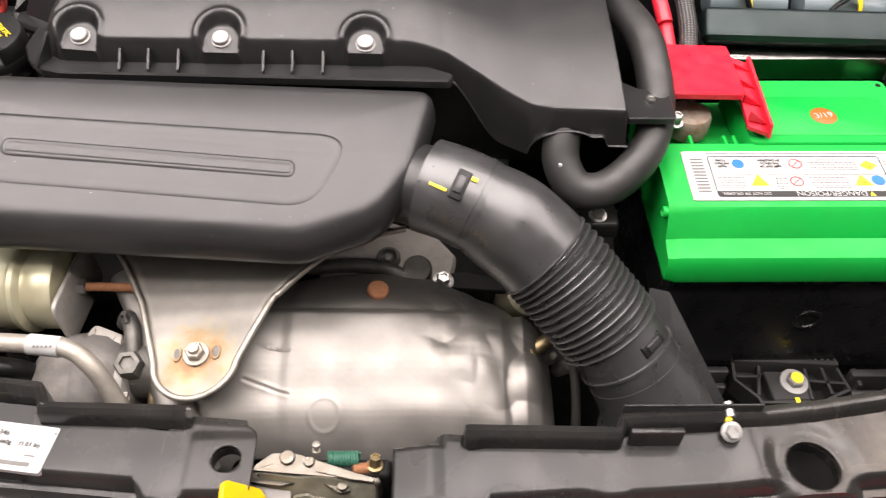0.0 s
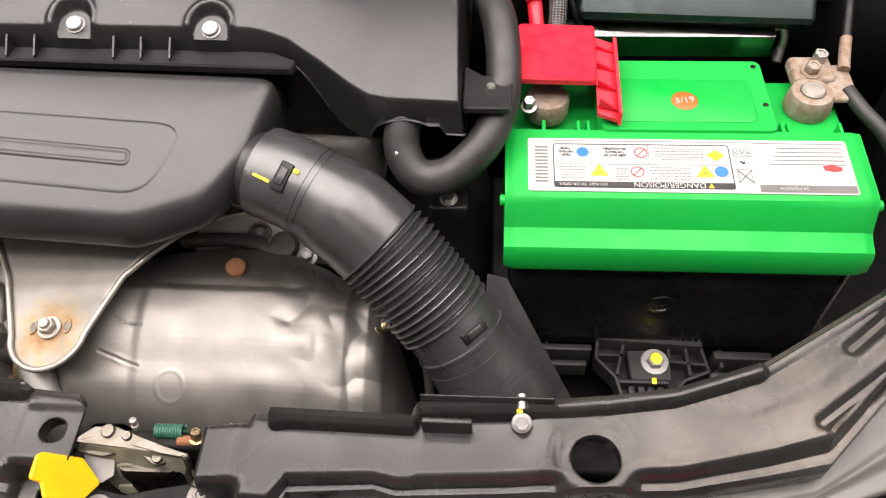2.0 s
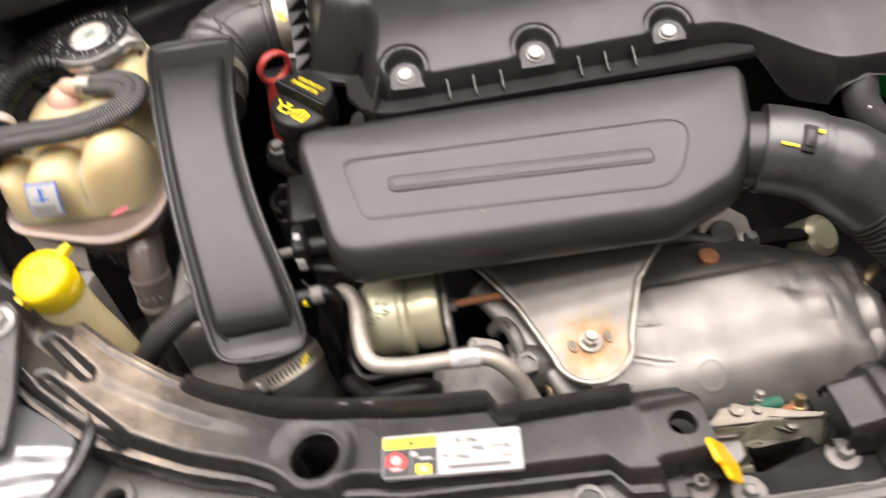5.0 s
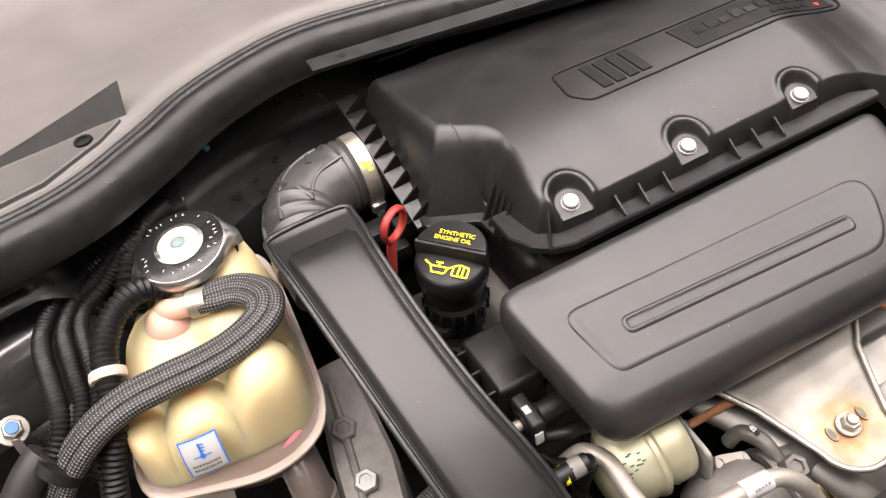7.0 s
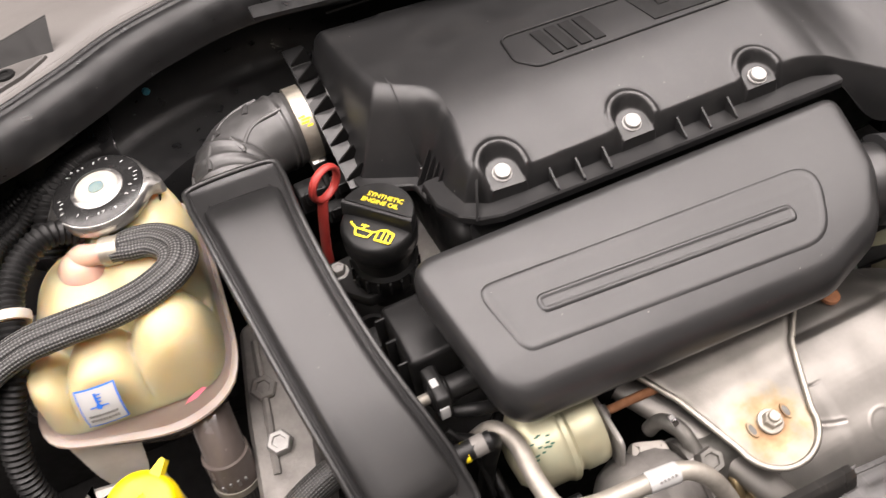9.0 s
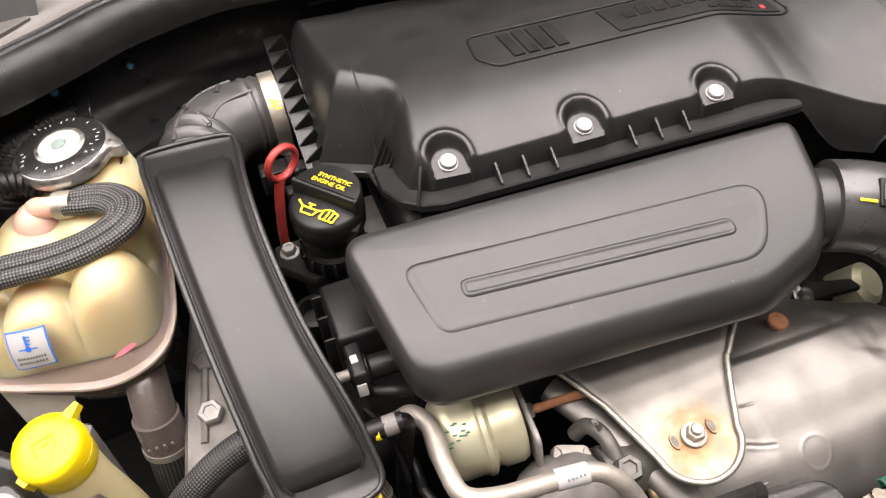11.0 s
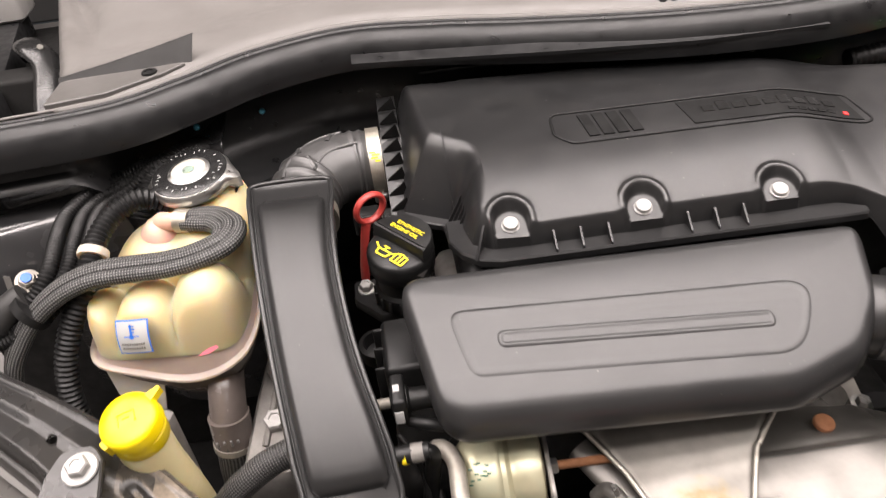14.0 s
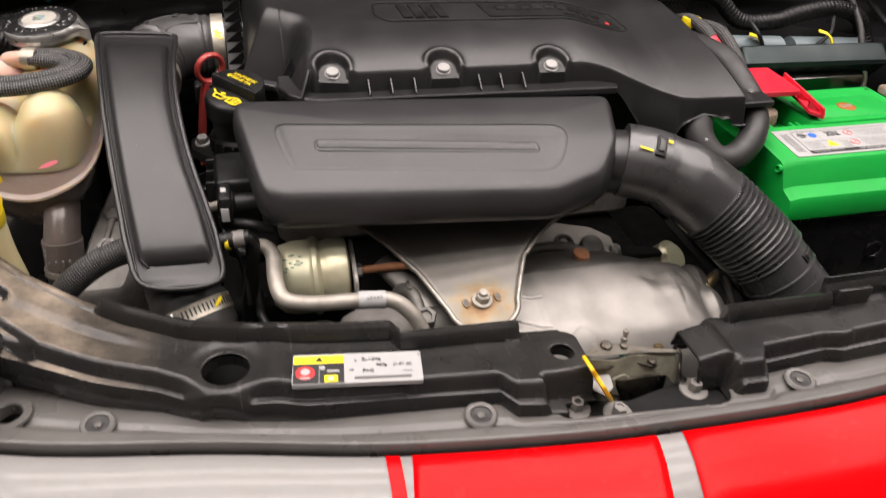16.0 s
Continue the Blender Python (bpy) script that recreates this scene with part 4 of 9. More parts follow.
# ---- engine and the things round it ----
def engine():
    t = thing("engine", (-0.15, 0.5, 0.53), "dark dirty engine block with cast aluminium top", "engine")
    bm = bmesh.new()
    block(bm, -0.40, 0.05, 0.42, 0.72, 0.55, 0.93, 0.015)
    part("block", bm, M_DARK, t)
    bm = bmesh.new()
    block(bm, -0.34, 0.06, 0.505, 0.66, 0.93, 1.0, 0.012)
    part("cylinder_head", bm, M_CAST, t)
    bm = bmesh.new()
    block(bm, -0.32, 0.03, 0.52, 0.68, 1.0, 1.07, 0.012)
    part("head_cover", bm, M_BLACK, t)
    # casting at the head's corner beside the hose
    bm = bmesh.new()
    slab(bm, rpoly([(-0.105, 0.43), (-0.06, 0.434), (-0.03, 0.422), (0.008, 0.43), (0.012, 0.452), (-0.004, 0.475), (-0.06, 0.50), (-0.11, 0.50)], 0.004), [(0.002, 0.90), (0, 0.905), (0, 0.940), (0.002, 0.943)])
    part("corner_casting", bm, M_PALE, t, "pale cast corner")
    bm = bmesh.new()
    lathe(bm, [(0.0105, 0), (0.0105, 0.007), (0.0095, 0.0085), (0.0075, 0.0085), (0.007, 0.003), (0.002, 0.003)], axis((-0.0465, 0.447, 0.941), (0, -0.2, 1)), 24)
    part("boss", bm, M_MOUNT, t)
    hexhead(t, (-0.0465, 0.447, 0.943), (0, -0.2, 1), 0.0042, 0.005, mat=M_BOLT)
    bm = bmesh.new()
    lathe(bm, [(0.0125, -0.03), (0.0125, 0.006), (0.011, 0.0085), (0.004, 0.009)], axis((-0.0215, 0.432, 0.945), (0.0, -0.45, 0.9)), 28)
    part("core_plug", bm, M_DULL, t, "dull dark round plug")
    bm = bmesh.new()
    tube(bm, [(-0.115, 0.436, 0.945), (-0.075, 0.436, 0.948), (-0.048, 0.432, 0.948), (-0.03, 0.424, 0.944)], 0.0065, 14)
    part("rolled_rim", bm, M_DULL, t)


engine()


def air_box():
    t = thing("air_filter_housing", (-0.1, 0.6, 1.06), "large grained black plastic air filter housing on the engine", "air filter housing")
    # outline at the foot of the walls: place, height of the foot and steepness of the wall that starts there
    OUT = [(-0.362, 0.745, 1.086, 4.0), (-0.362, 0.606, 1.083, 1.9), (-0.3215, 0.584, 1.086, 2.3), (-0.3175, 0.574, 1.088, 2.4), (-0.3165, 0.545, 1.096, 2.4), (-0.309, 0.52, 1.1035, 3.2), (-0.294, 0.5105, 1.1035, 5.0),
           (-0.26, 0.5075, 1.1035, 5.0), (-0.03, 0.5015, 1.1, 5.0), (0.0, 0.4965, 1.085, 7.0), (0.025, 0.4835, 1.07, 9.0), (0.05, 0.4655, 1.06, 9.0), (0.064, 0.4565, 1.06, 9.0), (0.08, 0.4525, 1.06, 9.0), (0.1385, 0.4495, 1.06, 10.0),
           (0.1395, 0.65, 1.07, 6.0), (0.13, 0.664, 1.07, 5.0), (0.0, 0.694, 1.075, 5.0), (-0.2, 0.724, 1.08, 5.0)]
    YF = [(x, y) for x, y, z, k in OUT[1:15]]
    YB = [(x, y) for x, y, z, k in reversed(OUT[15:])]
    YB = [(-0.362, 0.745)] + YB
    YLINE = [(-0.26, 0.5075)] + YF[7:]
    bolts = ((-0.277, 0.519), (-0.169, 0.515), (-0.059, 0.509))
    x0, x1 = -0.362, 0.1395

    def crown(x, y):
        """The lid without its walls: a long soft slope towards the front, lower at the battery's end."""
        a = ease(-0.03, 0.07, x)
        zr = 1.1190 - 0.0235 * a
        d = max(-0.03, y - interp(x, YLINE))
        return zr + (0.0355 + 0.0195 * a) * (1 - math.exp(-d / (0.06 + 0.08 * a)))

    def wall(x, y):
        low = 9.0
        for (ax, ay, az, ak), (bx, by, bz, bk) in zip(OUT, OUT[1:] + OUT[:1]):
            vx, vy = bx - ax, by - ay
            f = min(1, max(0, ((x - ax) * vx + (y - ay) * vy) / (vx * vx + vy * vy)))
            d = math.hypot(x - ax - vx * f, y - ay - vy * f)
            low = min(low, az + (bz - az) * f + (ak + (bk - ak) * f) * d)
        return low

    def top(x, y):
        a, b = crown(x, y), wall(x, y)
        k = 0.012 if x > -0.29 else 0.02
        h = max(0.0, k - abs(a - b)) / k
        z = min(a, b) - h * h * k / 4
        for bx, by in bolts:
            sd = math.hypot(x - bx, max(0, y - by)) - 0.0142
            if sd < 0.02:
                z += 0.0024 * math.exp(-((sd - 0.0036) / 0.0028) ** 2) * ease(by - 0.022, by - 0.004, y)
                z += (1.1172 + 0.40 * (y - by) - z) * ease(-0.0016, 0.0016, -sd)
        return z
    bm = bmesh.new()
    xs, x = [], x0
    while x < x1:
        xs.append(x)
        fine = x < -0.352 or -0.328 < x < -0.29 or x > 0.128 or any(abs(x - bx) < 0.021 for bx, by in bolts)
        x += 0.0007 if fine else 0.002
    xs.append(x1)
    ny = 110
    grid = []
    for x in xs:
        yf, yb = interp(x, YF), interp(x, YB)
        bot = 1.099 if x < 0.0 else 1.099 - 0.044 * ease(0.0, 0.045, x) + 0.012 * ease(0.11, 0.125, x)
        bot = 1.080 if x < -0.31 else bot
        arch = 1 - ((x - 0.094) / 0.029) ** 2
        if arch > 0:
            bot += 0.025 * math.sqrt(arch)
        z0 = max(top(x, yf), bot + 0.001)
        col = [Vector((x, yf - 0.0008, bot))]
        for j in range(ny + 1):
            s = (j / ny) ** 1.45
            s = s if s < 0.9 else 0.9 + 0.1 * (1 - (1 - (s - 0.9) / 0.1) ** 2)
            y = yf + (yb - yf) * s
            col.append(Vector((x, y, max(top(x, y), z0 if j < 4 else 0.0))))
        col += [Vector((x, yb + 0.001, 1.06))]
        grid.append(col)
    lo = [Vector((p.x - 0.0005, p.y, min(p.z, 1.078))) for p in grid[0]]
    hi = [Vector((p.x + 0.0005, p.y, min(p.z, 1.06))) for p in grid[-1]]
    loft(bm, [lo] + grid + [hi], False, False, False)
    part("cover", bm, M_BOX, t, angle=62)
    # flange under the front wall, with its ribs
    bm = bmesh.new()
    slab(bm, rpoly([(-0.3275, 0.558), (-0.328, 0.53), (-0.319, 0.511), (-0.306, 0.4995), (-0.290, 0.4945), (-0.02, 0.484), (0.006, 0.483), (0.008, 0.492), (-0.02, 0.506), (-0.28, 0.516), (-0.306, 0.53), (-0.3125, 0.558)], 0.004, 3),
         [(0.002, 1.095), (0, 1.0965), (0, 1.1020), (0.0012, 1.1035)])
    part("flange", bm, M_BOX, t)
    bm = bmesh.new()
    slab(bm, rpoly([(-0.368, 0.612), (-0.367, 0.598), (-0.328, 0.577), (-0.3265, 0.556), (-0.315, 0.556), (-0.315, 0.588), (-0.358, 0.612)], 0.005, 3), [(0.001, 1.0785), (0, 1.0795), (0, 1.0845), (0.001, 1.0855)])
    part("recess_lip", bm, M_BOX, t)
    for y in (0.5745, 0.566, 0.5575, 0.549):
        bm = bmesh.new()
        loft(bm, [[Vector((-0.3135, y + o, 1.083)), Vector((-0.326, y + o, 1.083)), Vector((-0.3255, y + o, 1.087)), Vector((-0.3095, y + 0.004 + o, 1.1145))] for o in (-0.0008, 0.0008)])
        part("recess_rib", bm, M_BOX, t)
    bm = bmesh.new()
    loft(bm, [[Vector((-0.302 + o, 0.514, 1.103)), Vector((-0.309 + o, 0.499, 1.103)), Vector((-0.3085 + o, 0.5, 1.1055)), Vector((-0.299 + o, 0.5165, 1.1245))] for o in (-0.001, 0.001)])
    part("corner_rib", bm, M_BOX, t)
    for (ax, ay), (bx, by) in zip(bolts, bolts[1:]):
        for f in (0.30, 0.5, 0.71):
            x = ax + (bx - ax) * f
            yf = interp(x, YF)
            bm = bmesh.new()
            loft(bm, [[Vector((x + o, yf + 0.001, 1.103)), Vector((x + o, yf - 0.013, 1.103)), Vector((x + o, yf - 0.0125, 1.106)), Vector((x + o, yf + 0.001, 1.1155))] for o in (-0.0008, 0.0008)])
            part("rib", bm, M_BOX, t)
    for bx, by in bolts:
        m = axis((bx, by + 0.001, 1.1174), (0, -0.34, 1))
        bm = bmesh.new()
        lathe(bm, [(0.0076, 0), (0.0076, 0.0008), (0.0066, 0.0012), (0.0064, 0.0036), (0.0058, 0.0044), (0.0015, 0.0046)], m, 12)
        part("cover_screw", bm, M_BOLT, t, "white zinc-plated hex screw", angle=30)
    # sloping end flange with its gussets
    bm = bmesh.new()
    loft(bm, [[Vector((-0.3725, y, z)), Vector((-0.354, y, z)), Vector((-0.354, y, z - 0.004)), Vector((-0.3725, y, z - 0.004))] for y, z in ((0.604, 1.082), (0.66, 1.103), (0.735, 1.127), (0.752, 1.129))])
    part("end_flange", bm, M_BOX, t)
    for i in range(8):
        y = 0.612 + 0.0165 * i
        z = 1.085 + 0.372 * (y - 0.612)
        bm = bmesh.new()
        loft(bm, [[Vector((-0.354, y + o, z - 0.001)), Vector((-0.372, y + o, z - 0.001)), Vector((-0.3715, y + o, z + 0.001)), Vector((-0.3565, y + o, z + 0.013))] for o in (-0.001, 0.001)])
        part("end_tooth", bm, M_PLATE, t)
    # frame and badge area on the lid, badges as plain shapes

    def on_lid(u, v):
        x = -0.217 + 0.267 * u
        return x, 0.584 - 0.012 * u + (0.0435 - 0.0035 * u) * v

    def sheet(name, pts, h, mat, parent, nu=2, nv=2):
        """A low raised patch that follows the lid; pts are its corners, h its height."""
        (a, b, c, d) = [Vector(p) for p in pts]
        rows = []
        for j in range(-1, nv + 2):
            v = min(1, max(0, j / nv))
            row = []
            for i in range(-1, nu + 2):
                u = min(1, max(0, i / nu))
                x, y = on_lid(*((a * (1 - u) + b * u) * (1 - v) + (d * (1 - u) + c * u) * v))
                row.append(Vector((x, y, top(x, y) + (h if 0 <= i <= nu and 0 <= j <= nv else -0.001))))
            rows.append(row)
        q = bmesh.new()
        loft(q, rows, False, False, False)
        return part(name, q, mat, parent, angle=30)
    ring = rpoly([on_lid(*q) for q in ((-0.012, 1.0), (-0.02, 0.3), (0.03, 0), (0.985, 0.0), (1.02, 0.12), (0.985, 1.0))], 0.008, 6)
    ring = resample([Vector((p.x, p.y, 0)) for p in ring + ring[:1]], 0.004)[:-1]
    bm = bmesh.new()
    ring_tube(bm, [(p.x, p.y, top(p.x, p.y) + 0.0002) for p in ring], 0.0013, 8)
    part("badge_frame", bm, M_BADGE, t)
    for k in range(4):
        u = 0.078 + 0.047 * k
        sheet("badge_bar", [(u + 0.012, 0.15), (u + 0.046, 0.15), (u + 0.032, 0.86), (u - 0.002, 0.86)], 0.0013, M_BADGE, t)
    plate = sheet("badge_plate", [(0.43, 0.14), (0.985, 0.1), (0.955, 0.93), (0.405, 0.9)], 0.0009, M_BADGE, t, 24, 4)
    for u0, u1, v0, v1 in [(0.475 + 0.05 * q, 0.512 + 0.05 * q, 0.46, 0.64 + 0.1 * (q % 2)) for q in range(9)] + [(0.74 + 0.033 * q, 0.764 + 0.033 * q, 0.22, 0.31) for q in range(5)]:
        sheet("badge_stroke", [(u0, v0), (u1, v0), (u1, v1), (u0, v1)], 0.0016, M_GLOSS, plate, 1, 1)
    sheet("badge_dot", [(0.925, 0.2), (0.94, 0.2), (0.94, 0.3), (0.925, 0.3)], 0.0017, M_REDINK, plate, 1, 1)
    # lug at the side with its screw
    bm = bmesh.new()
    slab(bm, rpoly([(0.137, 0.457), (0.174, 0.457), (0.175, 0.492), (0.152, 0.494), (0.137, 0.506)], 0.003, 3), [(0.001, 1.082), (0, 1.083), (0, 1.0875), (0.001, 1.0885)])
    part("side_lug", bm, M_BOX, t)
    hexhead(t, (0.158, 0.478, 1.0883), (0, 0, 1), 0.0042, 0.004, mat=M_STEEL)
    # lower half of the housing
    bm = bmesh.new()
    slab(bm, rpoly([(-0.30, 0.53), (0.10, 0.50), (0.13, 0.66), (-0.33, 0.72)], 0.02), [(0.01, 1.0), (0, 1.02), (0, 1.095)])
    part("lower_housing", bm, M_BLACK, t)


air_box()


def res_top(x, y):
    return interp(y, RES_Y) - 0.05 * (x + 0.2)


RES_Y = [(p.x, p.y) for p in smooth_path([(0.34, 1.0545, 0), (0.36, 1.0655, 0), (0.38, 1.0758, 0), (0.41, 1.0895, 0), (0.44, 1.0997, 0), (0.46, 1.1045, 0), (0.485, 1.1085, 0)], 6)]


def resonator():
    t = thing("intake_resonator", (-0.2, 0.43, 1.0), "flat satin grey-black plastic intake resonator with a raised panel", "resonator")
    out = rpoly([(-0.376, 0.482), (-0.357, 0.366), (-0.10, 0.359), (-0.046, 0.377), (-0.02, 0.412), (-0.002, 0.484)], [0.02, 0.03, 0.055, 0.045, 0.04, 0.016], 12)
    bm = bmesh.new()
    rings = []
    for d, dz, tilt in ((0.022, -0.031, 0.6), (0.005, -0.028, 0.8), (0.001, -0.025, 0.9), (0.0, -0.020, 0.95), (0.0005, -0.0125, 1), (0.0020, -0.0062, 1), (0.0045, -0.0024, 1), (0.0075, -0.0006, 1), (0.0105, 0, 1)):
        rings.append([Vector((p.x, p.y, (res_top(p.x, p.y) * tilt + (1.075 - 0.02 * (0.48 - p.y) / 0.1) * (1 - tilt)) + dz)) for p in inset(out, d)])
    loft(bm, rings, True, True, False)
    # crowned top, ring by ring to its middle
    last = inset(out, 0.0105)
    mid = sum(last, Vector((0, 0))) / len(last)
    loft(bm, [[Vector((*(mid + (p - mid) * f), res_top(*(mid + (p - mid) * f)))) for p in last] for f in [1 - k / 24 for k in range(24)] + [0.01]], True, False, True)
    bmesh.ops.remove_doubles(bm, verts=bm.verts, dist=1e-6)
    part("body", bm, M_RES, t, angle=60)
    # rear neck below the housing's flange
    bm = bmesh.new()
    slab(bm, rpoly([(-0.306, 0.472), (-0.02, 0.47), (-0.012, 0.485), (-0.015, 0.53), (-0.306, 0.53)], 0.008), [(0.004, 1.03), (0, 1.034), (0, 1.069), (0.003, 1.073)])
    part("rear_neck", bm, M_RES, t)
    # raised panel
    pan = rpoly([(-0.339, 0.441), (-0.329, 0.392), (-0.092, 0.381), (-0.064, 0.433)], [0.009, 0.010, 0.032, 0.020], 12)
    bm = bmesh.new()
    loft(bm, [[Vector((p.x, p.y, res_top(p.x, p.y) + h)) for p in inset(pan, d)] for d, h in ((-0.0012, -0.0004), (0, 0.0002), (0.0014, 0.0006), (0.003, 0.0006), (0.005, 0.0003), (0.0065, 0.0002))])
    part("raised_panel", bm, M_RES, t, angle=60)
    slot = rpoly([(-0.306, 0.4210), (-0.306, 0.4105), (-0.106, 0.401), (-0.106, 0.4115)], 0.005, 6)
    bm = bmesh.new()
    loft(bm, [[Vector((p.x, p.y, res_top(p.x, p.y) + h)) for p in inset(slot, d)] for d, h in ((-0.0012, 0.0), (-0.0004, 0.0007), (0.0006, 0.0010), (0.0014, 0.0009), (0.0022, 0.00035), (0.0032, 0.00022))])
    part("slot_bead", bm, M_RES, t, angle=60)
    # outlet neck towards the hose
    bm = bmesh.new()
    tube(bm, [(-0.05, 0.437, 1.046), (-0.03, 0.43, 1.05), (-0.005, 0.417, 1.053)], 0.031, 32, 8)
    part("outlet", bm, M_RES, t)


resonator()


def intake_hose():
    t = thing("intake_hose", (0.08, 0.37, 0.9), "black plastic intake hose with a ribbed bellows bend", "hose")
    path = [(-0.012, 0.420, 1.055), (0.015, 0.409, 1.052), (0.047, 0.396, 1.039), (0.077, 0.38, 1.018), (0.101, 0.363, 0.997), (0.126, 0.345, 0.973), (0.145, 0.329, 0.949), (0.163, 0.313, 0.92), (0.172, 0.303, 0.88), (0.175, 0.30, 0.82)]
    full = resample(smooth_path(path, 10), 0.0006)
    n = len(full)
    a, b, c, d = int(n * 0.1), int(n * 0.285), int(n * 0.505), int(n * 0.61)
    bm = bmesh.new()
    tube(bm, full[:a + 12], 0, 40, smooth=False, rf=lambda s, tt: 0.0355)
    cuff = part("cuff", bm, M_HOSE, t)
    bm = bmesh.new()
    tube(bm, full[a:b + 2], 0, 40, smooth=False, rf=lambda s, tt: 0.0345 + 0.004 * ease(0, 0.5, s / tt) + (0.0016 if s < 0.003 else 0))
    elbow = part("elbow", bm, M_HOSE, t)
    bm = bmesh.new()
    tube(bm, full[b:c], 0, 40, smooth=False, rf=lambda s, tt: 0.0374 + 0.0026 * math.sin(2 * math.pi * s / 0.0059))
    part("bellows", bm, M_HOSE, t)
    bm = bmesh.new()
    tube(bm, full[c - 2:d], 0, 40, smooth=False, rf=lambda s, tt: 0.0368 + (0.0014 if 0.6 < s / tt < 0.66 else 0))
    part("lower_cuff", bm, M_HOSE, t)
    bm = bmesh.new()
    tube(bm, full[d - 4:], 0, 40, smooth=False, rf=lambda s, tt: 0.0375 + 0.012 * ease(0, 0.6, s / tt))
    part("duct_mouth", bm, M_HOSE, t)
    # fin on the mouth
    bm = bmesh.new()
    loft(bm, [[Vector((0.158 + o, 0.376, 0.988)), Vector((0.171 + o, 0.374, 0.986)), Vector((0.226 + o, 0.312, 0.905)), Vector((0.20 + o, 0.30, 0.88)), Vector((0.155 + o, 0.345, 0.95))] for o in (0, 0.0025)])
    part("fin", bm, M_HOSE, t)
    # clip window with its paint dashes
    for (k, ang, par) in ((int(n * 0.075), 0.55, cuff), (int(n * 0.545), 0.1, t)):
        p, dr = full[k], (full[k + 3] - full[k]).normalized()
        side = dr.cross(Vector((0, 0, 1))).normalized()
        up = side.cross(dr)
        nrm = (up * math.cos(ang) - side * math.sin(ang) * -1).normalized()
        tang = dr.cross(nrm)
        m = Matrix((dr, tang, nrm)).transposed().to_4x4()
        m.translation = p + nrm * 0.0352
        bm = bmesh.new()
        block(bm, -0.006, 0.004, -0.011, 0.011, -0.002, 0.0016, 0.0008, m=m)
        part("clip_window", bm, M_BLACK, t)
        bm = bmesh.new()
        block(bm, -0.004, 0.002, -0.0065, 0.0065, 0.0, 0.0030, 0.0006, m=m)
        part("clip", bm, M_RES, t)
        if par is cuff:
            bm = bmesh.new()
            block(bm, -0.021, -0.008, 0.0065, 0.0088, 0.0, 0.0012, 0.0003, m=m)
            block(bm, 0.0045, 0.009, -0.009, -0.006, 0.0, 0.0012, 0.0003, m=m)
            part("paint_dash", bm, M_YINK, t, "yellow paint dashes")


intake_hose()


def breather():
    t = thing("breather_hose", (0.12, 0.45, 1.03), "thick matt black rubber breather hose bent into a U", "hose")
    bm = bmesh.new()
    tube(bm, [(0.098, 0.49, 1.085), (0.092, 0.465, 1.072), (0.09, 0.447, 1.055), (0.102, 0.432, 1.041), (0.125, 0.432, 1.041), (0.150, 0.447, 1.055), (0.165, 0.475, 1.07), (0.168, 0.51, 1.085), (0.163, 0.55, 1.1), (0.15, 0.6, 1.1)], 0.0142, 24, 10)
    part("hose_body", bm, M_RUBBER, t)
    bm = bmesh.new()
    block(bm, 0.086, 0.0885, 0.4335, 0.446, 1.0605, 1.063, 0.0004, m=Matrix.Translation((0, 0, 0)))
    part("paint_dash", bm, M_WHITE, t)


breather()

